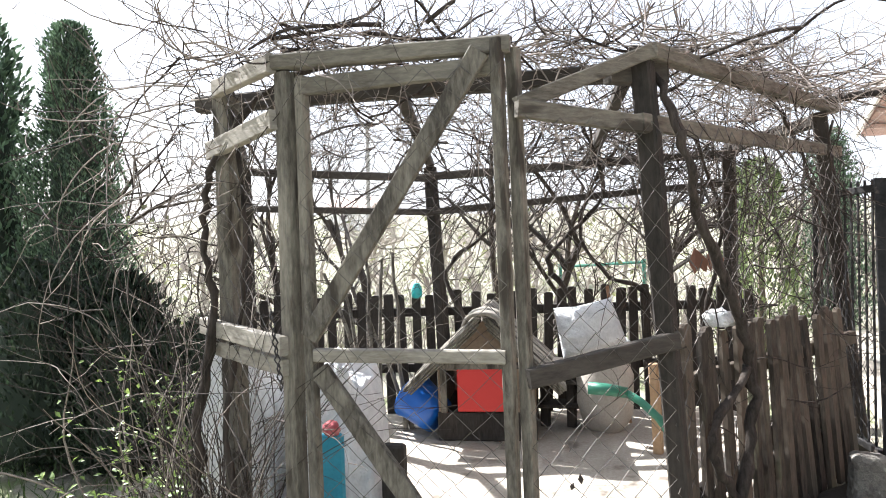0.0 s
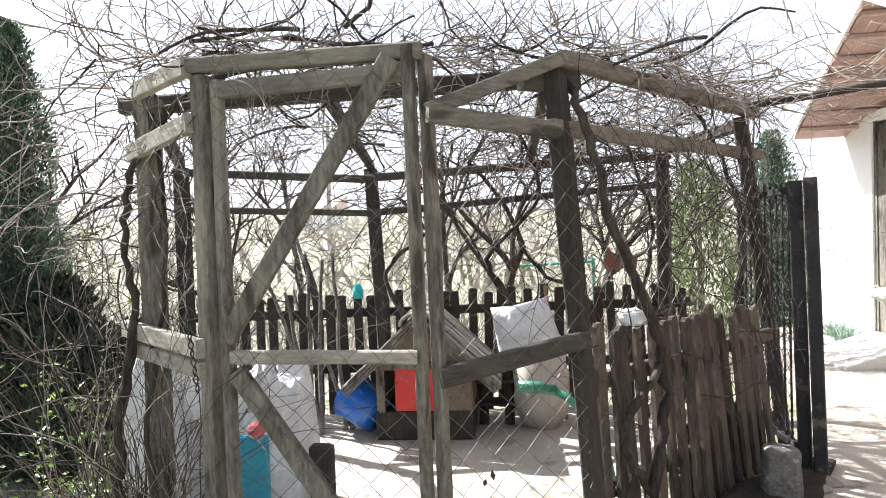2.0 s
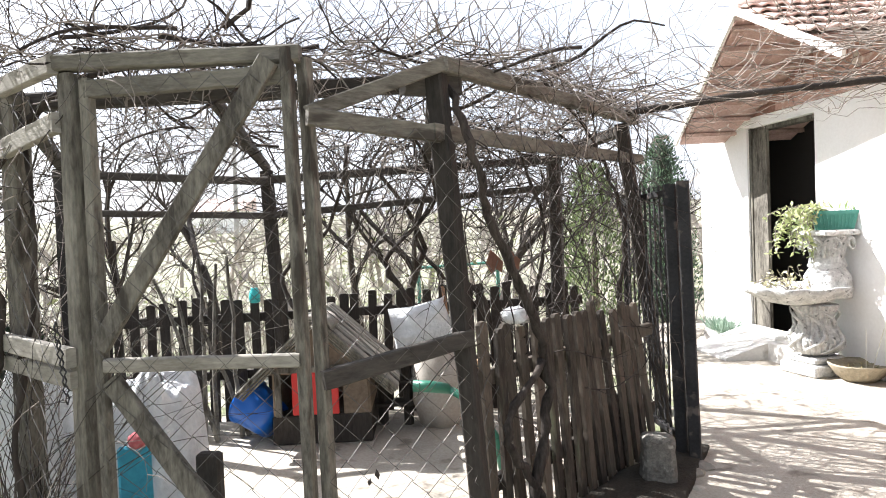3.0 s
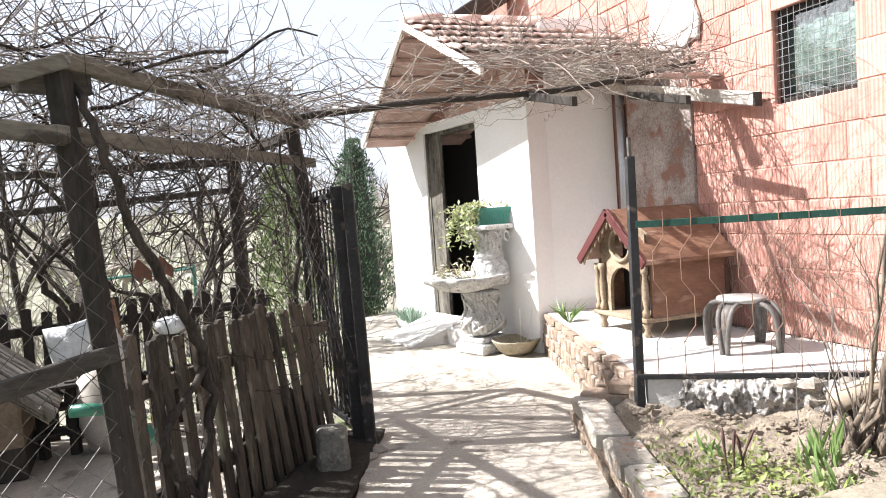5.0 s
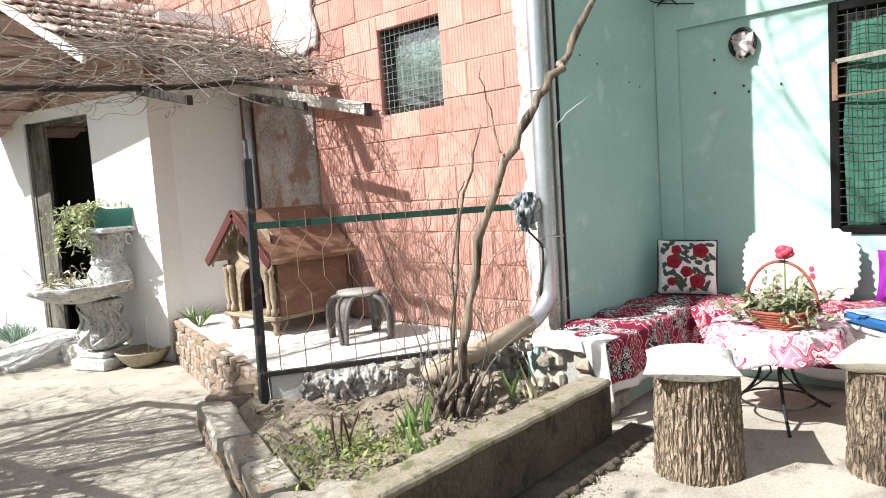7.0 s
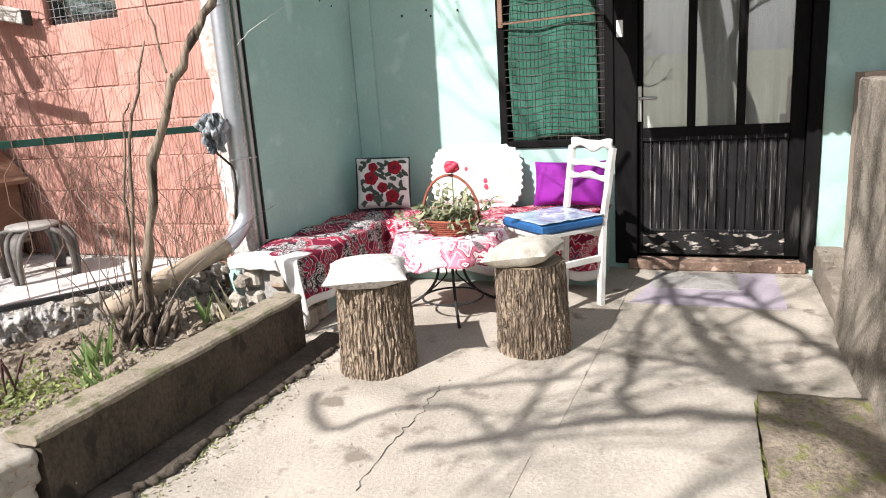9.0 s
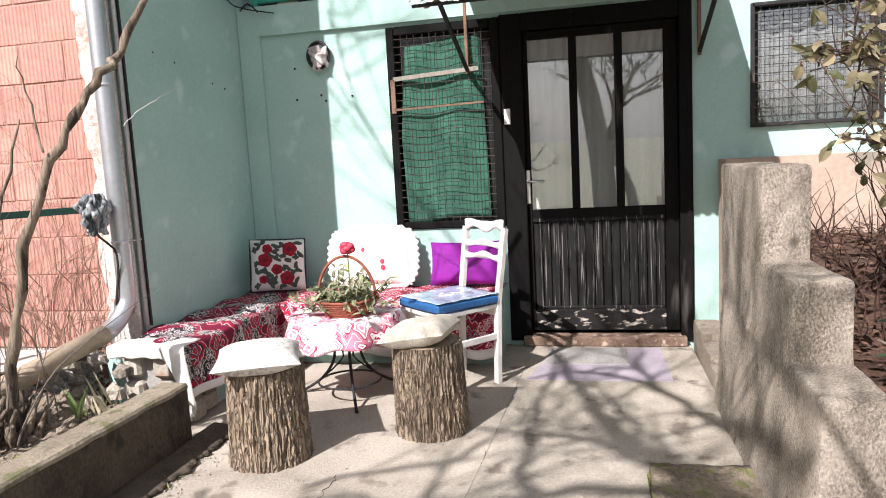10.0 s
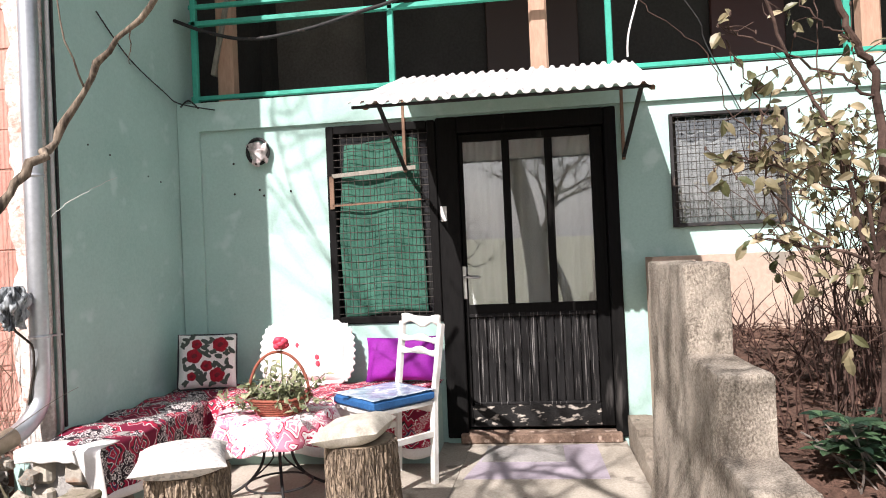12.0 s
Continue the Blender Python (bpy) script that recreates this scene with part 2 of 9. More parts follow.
def ribbed(m, scale, axis="Y", strength=0.6, depth=0.004):
    """Adds straight grooves to a material's relief."""
    n, l = m.node_tree.nodes, m.node_tree.links
    w = n.new("ShaderNodeTexWave")
    w.bands_direction = axis
    w.inputs["Scale"].default_value = scale
    w.inputs["Distortion"].default_value = 0.3
    co = next(x for x in n if x.type == "TEX_COORD")
    l.new(co.outputs["Object"], w.inputs["Vector"])
    b = n.new("ShaderNodeBump")
    b.inputs["Strength"].default_value, b.inputs["Distance"].default_value = strength, depth
    l.new(w.outputs["Fac"], b.inputs["Height"])
    p = n["Principled BSDF"]
    if p.inputs["Normal"].links:
        l.new(p.inputs["Normal"].links[0].from_socket, b.inputs["Normal"])
    l.new(b.outputs["Normal"], p.inputs["Normal"])
    return m


def furrowed(m, scale, stretch, width, furrow, depth=0.01):
    """Cuts a net of dark furrows into a bark."""
    n, l = m.node_tree.nodes, m.node_tree.links
    p = n["Principled BSDF"]
    co, mp, vo, no, ad = n.new("ShaderNodeTexCoord"), n.new("ShaderNodeMapping"), n.new("ShaderNodeTexVoronoi"), n.new("ShaderNodeTexNoise"), n.new("ShaderNodeVectorMath")
    mp.inputs["Scale"].default_value = stretch
    vo.feature = "DISTANCE_TO_EDGE"
    vo.inputs["Scale"].default_value = scale
    no.inputs["Scale"].default_value = 30
    ad.operation = "MULTIPLY_ADD"
    ad.inputs[1].default_value = (0.02, 0.02, 0.02)
    l.new(co.outputs["Object"], mp.inputs["Vector"])
    l.new(co.outputs["Object"], no.inputs["Vector"])
    l.new(no.outputs["Color"], ad.inputs[0])
    l.new(mp.outputs["Vector"], ad.inputs[2])
    l.new(ad.outputs["Vector"], vo.inputs["Vector"])
    rp, mx, bp = n.new("ShaderNodeMapRange"), n.new("ShaderNodeMixRGB"), n.new("ShaderNodeBump")
    rp.inputs["From Max"].default_value = width
    l.new(vo.outputs["Distance"], rp.inputs["Value"])
    l.new(rp.outputs["Result"], mx.inputs["Fac"])
    mx.inputs["Color1"].default_value = (*furrow, 1)
    l.new(p.inputs["Base Color"].links[0].from_socket, mx.inputs["Color2"])
    l.new(mx.outputs["Color"], p.inputs["Base Color"])
    bp.inputs["Strength"].default_value, bp.inputs["Distance"].default_value = 1.0, depth
    l.new(rp.outputs["Result"], bp.inputs["Height"])
    if p.inputs["Normal"].links:
        l.new(p.inputs["Normal"].links[0].from_socket, bp.inputs["Normal"])
    l.new(bp.outputs["Normal"], p.inputs["Normal"])
    return m


def leafy(name, light, dark, gloss=0.5):
    """Leaves, tinted one by one, that let some light through."""
    m = bpy.data.materials.new(name)
    m.use_nodes = True
    n, l = m.node_tree.nodes, m.node_tree.links
    p = n["Principled BSDF"]
    p.inputs["Roughness"].default_value = gloss
    g = n.new("ShaderNodeNewGeometry")
    r = n.new("ShaderNodeValToRGB")
    r.color_ramp.elements[0].color, r.color_ramp.elements[1].color = (*dark, 1), (*light, 1)
    l.new(g.outputs["Random Per Island"], r.inputs["Fac"])
    l.new(r.outputs["Color"], p.inputs["Base Color"])
    tr, mx = n.new("ShaderNodeBsdfTranslucent"), n.new("ShaderNodeMixShader")
    mx.inputs["Fac"].default_value = 0.3
    l.new(r.outputs["Color"], tr.inputs["Color"])
    l.new(p.outputs["BSDF"], mx.inputs[1])
    l.new(tr.outputs["BSDF"], mx.inputs[2])
    l.new(mx.outputs["Shader"], n["Material Output"].inputs["Surface"])
    return m


def plain(name, col, rough=0.5, metal=0.0, spec=0.5):
    m = bpy.data.materials.new(name)
    m.use_nodes = True
    p = m.node_tree.nodes["Principled BSDF"]
    p.inputs["Base Color"].default_value = (*col, 1)
    p.inputs["Roughness"].default_value, p.inputs["Metallic"].default_value = rough, metal
    p.inputs["Specular IOR Level"].default_value = spec
    return m


def glazing(name, tint=(0.92, 0.95, 0.94)):
    """A thin pane: clear, with a mirror's share at its surface that grows at a slant."""
    m = bpy.data.materials.new(name)
    m.use_nodes = True
    n, l = m.node_tree.nodes, m.node_tree.links
    t, g, mx, lw = n.new("ShaderNodeBsdfTransparent"), n.new("ShaderNodeBsdfGlossy"), n.new("ShaderNodeMixShader"), n.new("ShaderNodeLayerWeight")
    pw, ad = n.new("ShaderNodeMath"), n.new("ShaderNodeMath")
    t.inputs["Color"].default_value = (*tint, 1)
    g.inputs["Roughness"].default_value = 0.02
    lw.inputs["Blend"].default_value = 0.5
    pw.operation, ad.operation = "POWER", "MULTIPLY_ADD"
    pw.inputs[1].default_value = 4.0
    ad.inputs[1].default_value, ad.inputs[2].default_value = 0.70, 0.28
    l.new(lw.outputs["Facing"], pw.inputs[0])
    l.new(pw.outputs[0], ad.inputs[0])
    l.new(ad.outputs[0], mx.inputs["Fac"])
    l.new(t.outputs["BSDF"], mx.inputs[1])
    l.new(g.outputs["BSDF"], mx.inputs[2])
    l.new(mx.outputs["Shader"], n["Material Output"].inputs["Surface"])
    return m


WOOD = surface("weathered_wood", (0.22, 0.202, 0.165), (0.05, 0.044, 0.036), 0.9, 7, 70, 0.8, stretch=(1, 1, 0.25), third=(0.045, 0.038, 0.03), third_at=0.60, span=(0.40, 0.70))
WOOD_PALE = surface("pale_weathered_wood", (0.33, 0.305, 0.26), (0.15, 0.135, 0.11), 0.9, 3, 60, 0.5, stretch=(1, 1, 0.3), third=(0.12, 0.10, 0.08), third_at=0.68)
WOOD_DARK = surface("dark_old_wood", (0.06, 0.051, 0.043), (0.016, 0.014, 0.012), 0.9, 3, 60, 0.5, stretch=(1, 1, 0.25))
FENCE_WOOD = surface("fence_wood", (0.11, 0.089, 0.068), (0.02, 0.0165, 0.0135), 0.9, 4, 70, 0.5, stretch=(1, 1, 0.2), third=(0.13, 0.13, 0.085), third_at=0.66, rand=0.3)
BARK = surface("bark", (0.20, 0.165, 0.13), (0.06, 0.048, 0.038), 0.95, 9, 50, 0.8, stretch=(1, 1, 0.35), depth=0.008)
VINE = surface("vine_bark", (0.29, 0.25, 0.215), (0.075, 0.063, 0.054), 0.9, 6, 60, 0.6, stretch=(1, 1, 0.4))
VINE_DARK = surface("old_vine_bark", (0.065, 0.053, 0.044), (0.014, 0.011, 0.009), 0.95, 16, 60, 1.0, stretch=(1, 1, 0.2), depth=0.008, span=(0.42, 0.68))
CONCRETE = surface("concrete_slab", (0.475, 0.428, 0.36), (0.265, 0.236, 0.192), 0.92, 2.6, 70, 0.7, third=(0.20, 0.172, 0.14), third_at=0.63, depth=0.006)
CONCRETE_OLD = surface("old_concrete", (0.45, 0.39, 0.315), (0.19, 0.16, 0.125), 0.95, 6, 75, 1.0, stretch=(1, 1, 0.75), third=(0.17, 0.15, 0.12), third_at=0.65, depth=0.02)
CEMENT = surface("rough_cement", (0.40, 0.385, 0.36), (0.24, 0.23, 0.215), 0.95, 3, 60, 0.8, depth=0.008)
MORTAR = surface("mortar", (0.36, 0.20, 0.155), (0.18, 0.10, 0.078), 0.95, 3, 60, 0.6)
CLAY = ribbed(surface("clay_block", (0.565, 0.31, 0.252), (0.415, 0.203, 0.162), 0.9, 3.5, 50, 0.6, third=(0.49, 0.245, 0.19), third_at=0.62, rand=0.3), 13, "Y", 1.0)
BRICK = surface("old_brick", (0.36, 0.27, 0.20), (0.17, 0.125, 0.092), 0.95, 4, 50, 0.7, third=(0.36, 0.33, 0.28), third_at=0.58, rand=0.3, depth=0.008)
TEAL = surface("teal_plaster", (0.415, 0.59, 0.535), (0.33, 0.49, 0.44), 0.85, 2.0, 60, 0.35, third=(0.48, 0.63, 0.585), third_at=0.64)
WHITEWASH = surface("whitewash", (0.87, 0.855, 0.83), (0.78, 0.76, 0.73), 0.9, 1.5, 40, 0.3)
TILE = surface("clay_roof_tile", (0.66, 0.52, 0.46), (0.36, 0.25, 0.21), 0.9, 5, 50, 0.5, third=(0.38, 0.30, 0.25), third_at=0.63, rand=0.3)
ZINC = surface("galvanised_steel", (0.62, 0.64, 0.66), (0.46, 0.48, 0.50), 0.42, 3, 40, 0.1, metal=0.85)
PVC = surface("old_drain_pipe", (0.46, 0.37, 0.27), (0.28, 0.22, 0.16), 0.7, 4, 40, 0.2)
IRON = surface("black_iron", (0.038, 0.036, 0.036), (0.012, 0.012, 0.012), 0.7, 6, 60, 0.4, metal=0.1, third=(0.12, 0.095, 0.08), third_at=0.64)
IRON_RUST = surface("rusty_bar", (0.27, 0.165, 0.11), (0.10, 0.06, 0.042), 0.85, 8, 60, 0.3)
WIRE = surface("wire", (0.14, 0.13, 0.115), (0.045, 0.04, 0.035), 0.55, 8, 60, 0.0, metal=0.4)
GREEN_PAINT = surface("green_paint", (0.05, 0.38, 0.28), (0.03, 0.27, 0.195), 0.45, 4, 50, 0.1)
GREEN_DARK = surface("dark_green_paint", (0.02, 0.075, 0.055), (0.010, 0.035, 0.026), 0.5, 4, 50, 0.1)
BLACK_PAINT = surface("black_door_paint", (0.012, 0.0115, 0.011), (0.005, 0.005, 0.005), 0.65, 3, 60, 0.3, stretch=(1, 1, 0.15), third=(0.09, 0.085, 0.08), third_at=0.70, spec=0.06)
BLACK_WORN = surface("worn_black_boards", (0.024, 0.023, 0.023), (0.008, 0.008, 0.008), 0.65, 9, 60, 0.5, stretch=(1, 6.0, 0.14), third=(0.22, 0.21, 0.20), third_at=0.635, spec=0.08)
BLACK_PEELED = surface("peeling_black_paint", (0.026, 0.025, 0.024), (0.008, 0.008, 0.008), 0.7, 5, 60, 0.6, stretch=(1, 1, 2.2), third=(0.50, 0.45, 0.39), third_at=0.60, spec=0.08)
SOIL = surface("soil", (0.40, 0.335, 0.255), (0.17, 0.138, 0.103), 0.98, 5, 60, 1.0, depth=0.02)
GROUND = surface("rough_ground", (0.33, 0.315, 0.25), (0.19, 0.18, 0.135), 0.98, 1.3, 30, 1.0, third=(0.17, 0.19, 0.10), third_at=0.55, depth=0.02)
STONE = surface("field_stone", (0.46, 0.42, 0.35), (0.24, 0.215, 0.18), 0.95, 4, 45, 0.7, third=(0.30, 0.20, 0.14), third_at=0.62, rand=0.35, depth=0.008)
GLASS = glazing("window_glass")
# Near black: the shade inside rooms and holes is put into this colour.
DARK = plain("unlit_interior", (0.03, 0.028, 0.026), 0.9)


# ---- ground and paving ----
def ground_height(x, y):
    r = math.hypot(x, y)
    rise = 0.0
    if y > 14 or r > 30:
        k = max(0.0, r - 14)
        rise = k * 0.018 + 3.0 * noise.noise(Vector((x * 0.013, y * 0.013, 0))) * min(1, k / 60)
        rise += 5 * max(0, min(1, (r - 120) / 160)) * (0.6 + 0.4 * noise.noise(Vector((x * 0.006, 7, y * 0.006))))
    return -0.05 + rise + 0.02 * noise.noise(Vector((x * 1.3, y * 1.3, 3)))


g = Geo(smooth=True)
radii = [0, 0.8, 1.6, 2.5, 3.5, 4.5, 6, 8, 11, 15, 20, 28, 40, 60, 90, 130, 180, 250, 340, 460, 620]
g.v.append((0, 0, -0.05))
for r in radii[1:]:
    for k in range(72):
        an = 2 * math.pi * k / 72
        x, y = r * math.cos(an), r * math.sin(an)
        g.v.append((x, y, ground_height(x, y)))
for k in range(72):
    g.f.append((0, 1 + k, 1 + (k + 1) % 72))
for i in range(len(radii) - 2):
    for k in range(72):
        q = (k + 1) % 72
        a, b = 1 + i * 72, 1 + (i + 1) * 72
        g.f.append((a + k, b + k, b + q, a + q))
tagged(part("ground", g, GROUND), "rough grass and bare earth of the garden", "ground", kind="structure")


def slab(name, ring, z, label, material=CONCRETE):
    """A paved area with a slightly uneven top."""
    return tagged(part(name, Geo().prism(ring, z - 0.16, z), material), label, "pavement", kind="structure")


slab("pavement_yard", [(1.0, -0.55), (2.2, -0.55), (2.22, 0.18), (2.55, 0.172), (2.7, 0.125), (3.22, 0.10), (5.0, 0.035), (5.0, 1.97), (3.7, 1.97), (3.7, 5.3), (3.0, 8.6), (2.05, 8.3), (1.45, 4.95), (0.93, 3.1), (0.6, 2.2), (0.6, 0.2)], 0.0, "worn pale concrete paving of the yard and path")
slab("pavement_door", [(2.225, -0.55), (3.13, -0.55), (3.13, -0.955), (5.0, -0.955), (5.0, 0.03), (3.22, 0.096), (2.7, 0.121), (2.55, 0.168), (2.225, 0.176)], 0.004, "cracked concrete slab before the house door")
slab("pavement_arbor", [(-2.6, 2.75), (-1.2, 2.25), (-0.4, 2.25), (0.0, 2.6), (0.95, 3.9), (0.6, 5.0), (-2.4, 4.6)], -0.004, "swept concrete floor inside the arbour")

# ---- house: walls of the yard corner ----


def wall_boxes(spans):
    """One wall from (x0, x1, y0, y1, z0, z1) blocks that butt."""
    w = Geo()
    for x0, x1, y0, y1, z0, z1 in spans:
        w.box(((x0 + x1) / 2, (y0 + y1) / 2, (z0 + z1) / 2), (x1 - x0, y1 - y0, z1 - z0))
    return w


wall_front = tagged(part("wall_front", wall_boxes([
    (5.02, 5.32, 0.94, 1.99, 0, 2.36),
    (5.02, 5.32, 0.19, 0.94, 0, 0.80), (5.02, 5.32, 0.19, 0.94, 2.14, 2.36),
    (5.02, 5.32, -0.98, 0.19, 2.15, 2.36), (5.02, 5.32, -0.98, 0.19, -0.1, 0.03),
    (5.02, 5.32, -1.31, -0.98, 0, 2.36),
    (5.02, 5.32, -2.02, -1.31, 0, 1.35), (5.02, 5.32, -2.02, -1.31, 2.07, 2.36),
    (5.02, 5.32, -6.0, -2.02, 0, 2.36)]), TEAL), "teal rendered house wall with door and windows", "wall", kind="structure")
tagged(part("trim_band", wall_boxes([(4.992, 5.018, -6.0, 1.83, 2.163, 2.36), (4.992, 5.018, 1.83, 1.985, 0, 2.36)]), TEAL), "raised teal plaster band and pilaster", "trim", kind="structure")
tagged(part("wall_return", wall_boxes([(3.713, 5.32, 1.99, 2.27, 0, 5.2)]), TEAL), "smooth teal rendered side wall", "wall", kind="structure")
wall_brick = tagged(part("wall_brick", wall_boxes([
    (3.715, 4.0, 2.27, 2.78, 0, 5.2), (3.715, 4.0, 2.78, 3.32, 0, 1.73), (3.715, 4.0, 2.78, 3.32, 2.29, 5.2), (3.715, 4.0, 3.32, 7.6, 0, 5.2)]), MORTAR), "house wall of bare hollow clay blocks", "wall", kind="structure")

# upper storey: open balcony under the eaves
tagged(part("floor_balcony", wall_boxes([(5.32, 7.0, -6.0, 2.27, 2.2, 2.36)]), CEMENT), "bare concrete balcony floor", "floor", kind="structure")
# Grey render made near black: the balcony's shade is put into the colour.
tagged(part("wall_balcony", wall_boxes([(6.6, 6.8, -6.0, 1.0, 2.36, 4.2), (6.6, 6.8, 1.9, 2.27, 2.36, 4.2), (6.6, 6.8, 1.0, 1.9, 4.15, 4.2), (5.32, 6.6, 1.99, 2.27, 2.36, 4.2)]), surface("shaded_render", (0.055, 0.052, 0.05), (0.03, 0.028, 0.027), 0.9, 2, 40, 0.3)), "grey rendered balcony back wall, darkened for its shade", "wall", kind="structure")
# Unseen; the eaves reach out far enough to keep the balcony sunless.
tagged(part("ceiling_balcony", wall_boxes([(4.25, 7.0, -6.0, 1.98, 4.02, 4.16)]), WOOD_DARK), "unseen balcony ceiling and eaves, added to keep the sun out", "ceiling", kind="structure")
tagged(part("wall_house_far", wall_boxes([(6.8, 7.0, -6.0, 7.6, 0, 5.2), (4.0, 6.8, 7.4, 7.6, 0, 5.2), (5.32, 6.8, -6.2, -6.0, 0, 4.2)]), surface("dark_render", (0.20, 0.18, 0.165), (0.10, 0.09, 0.082), 0.9, 2, 40, 0.4)), "plain outer walls of the house", "wall", kind="structure")

# rough grey plaster beside the shed
tagged(part("wall_patch", wall_boxes([(3.672, 3.712, 4.05, 4.80, 0.3, 2.3)]), surface("pinkish_cement", (0.50, 0.45, 0.415), (0.24, 0.18, 0.155), 0.95, 3, 60, 1.0, third=(0.30, 0.17, 0.13), third_at=0.58, depth=0.012, span=(0.45, 0.66))), "patch of rough grey plaster on the house wall", "wall", kind="structure")
tagged(part("plaster_patch", Geo(smooth=True).grid(lambda u, v: (3.679 + 0.006 * noise.noise(Vector((u * 6, v * 9, 2))), 3.93 + 0.52 * u + 0.05 * noise.noise(Vector((v * 5, u * 3, 4))), 2.28 + 0.95 * v + 0.05 * noise.noise(Vector((u * 5, 1, v * 2)))), 24, 30, 0.02), surface("lime_render", (0.70, 0.66, 0.62), (0.42, 0.37, 0.34), 0.95, 5, 50, 0.9, third=(0.50, 0.33, 0.27), third_at=0.62, depth=0.01)), "ragged patch of pale lime render above the shed roof", "wall", kind="structure")
tagged(part("corner_strip", Geo(smooth=True).grid(lambda u, v: (3.682 + 0.004 * noise.noise(Vector((u * 3, v * 30, 6))), 2.0 + (0.185 + 0.05 * noise.noise(Vector((v * 22, 3, 1))) + 0.02 * noise.noise(Vector((v * 90, 8, 1)))) * u, 0.3 + 4.9 * v), 8, 220, 0.028), surface("lime_strip", (0.74, 0.69, 0.64), (0.42, 0.35, 0.30), 0.95, 7, 50, 1.0, third=(0.46, 0.27, 0.21), third_at=0.63, depth=0.012, span=(0.42, 0.66))), "ragged pale mortar strip at the house corner", "trim", kind="structure")

# ---- shed ----
SC, SL, SB = Vector((2.955, 5.15, 0)), Vector((2.44, 7.62, 0)), Vector((3.70, 4.95, 0))
sd = (SL - SC).normalized()
sn = Vector((-sd.y, sd.x, 0)) * -1
if sn.x < 0:
    sn = -sn


def along(geo, a, d, n, s0, s1, z0, z1, t0, t1):
    """A block along a wall line: from s0 to s1, t0 to t1 deep behind it."""
    p = [a + d * s0 + n * t0, a + d * s1 + n * t0, a + d * s1 + n * t1, a + d * s0 + n * t1]
    ring = [(q.x, q.y) for q in p]
    area = sum(ring[i][0] * ring[(i + 1) % 4][1] - ring[(i + 1) % 4][0] * ring[i][1] for i in range(4))
    geo.prism(ring if area > 0 else ring[::-1], z0, z1)
    return geo


shed = thing("shed", "whitewashed outbuilding with tiled gable roof and open doorway", "shed")
g = Geo()
slen = (SL - SC).length
along(g, SC, sd, sn, 0, 0.75, 0, 2.12, 0, 0.2)
along(g, SC, sd, sn, 1.68, slen, 0, 2.12, 0, 0.2)
along(g, SC, sd, sn, 0.75, 1.68, 2.03, 2.12, 0, 0.2)
part("front_wall", g, WHITEWASH, shed)
rd = (SB - SC).normalized()
rn = Vector((-rd.y, rd.x, 0))
part("side_wall", along(Geo(), SC + sn * 0.2, rd, rn, 0.0, (SB - SC).length - 0.2, 0, 2.75, 0.0, 0.18), WHITEWASH, shed)
part("back_wall", along(Geo(), SL, sn, -sd, 0.2, 1.3, 0, 2.12, 0, 0.18), WHITEWASH, shed)
g = Geo()
along(g, SC, sd, sn, 1.643, 1.677, 0.16, 2.027, 0.02, 0.16)
along(g, SC, sd, sn, 0.753, 1.643, 1.995, 2.027, 0.05, 0.16)
along(g, SC, sd, sn, 1.43, 1.641, 0.16, 1.993, 0.03, 0.06)
part("door_frame", g, WOOD, shed, "grey weathered wooden door frame")
# Dark lining added close behind the doorway, in place of interior shade.
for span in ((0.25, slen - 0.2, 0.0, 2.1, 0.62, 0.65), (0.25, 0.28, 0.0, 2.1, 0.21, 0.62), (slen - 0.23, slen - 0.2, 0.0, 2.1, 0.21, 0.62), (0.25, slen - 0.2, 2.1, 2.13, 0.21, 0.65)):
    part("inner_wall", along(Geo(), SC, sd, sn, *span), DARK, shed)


# ---- shed roof ----
RIDGE_Y, RIDGE_Z, EAVE_Y, EAVE_Z, ROOF_X0, ROOF_X1 = 5.5, 2.77, 3.42, 1.83, 2.06, 3.70


def roof_z(y):
    if y <= RIDGE_Y:
        return EAVE_Z + (RIDGE_Z - EAVE_Z) * (y - EAVE_Y) / (RIDGE_Y - EAVE_Y)
    return RIDGE_Z - 0.48 * (y - RIDGE_Y)


GABLE_BRICK = surface("gable_brick", (0.60, 0.40, 0.33), (0.36, 0.21, 0.165), 0.9, 4, 50, 0.6, third=(0.66, 0.55, 0.48), third_at=0.60)
g, gb = Geo(), Geo()
tops = [(k * slen / 24, max(2.13, roof_z(SC.y + sd.y * k * slen / 24) - 0.06)) for k in range(25)]
for t in (0.012, 0.21):
    for st, z in [(k * slen / 24, 2.121) for k in range(25)] + tops:
        q = SC + sd * st + sn * t
        g.v.append((q.x, q.y, z))
for k in range(24):
    g.f += [(k, k + 1, 26 + k, 25 + k), (75 + k, 76 + k, 51 + k, 50 + k), (25 + k, 26 + k, 76 + k, 75 + k)]
g.f += [(0, 25, 75, 50), (24, 74, 99, 49)]
for row in range(8):
    z = 2.125 + 0.079 * row
    for c in range(-1, 12):
        s0 = max(0.0, 0.25 * c + 0.125 * (row % 2))
        s1 = min(slen, 0.25 * c + 0.125 * (row % 2) + 0.24)
        if s1 - s0 > 0.05 and z + 0.12 < min(roof_z(SC.y + sd.y * s0), roof_z(SC.y + sd.y * s1)):
            along(gb, SC, sd, sn, s0, s1, z, z + 0.069, 0.0, 0.012)
part("gable_wall", g, MORTAR, shed)
part("gable_brick", gb, GABLE_BRICK, shed, "pinkish brick courses of the gable")

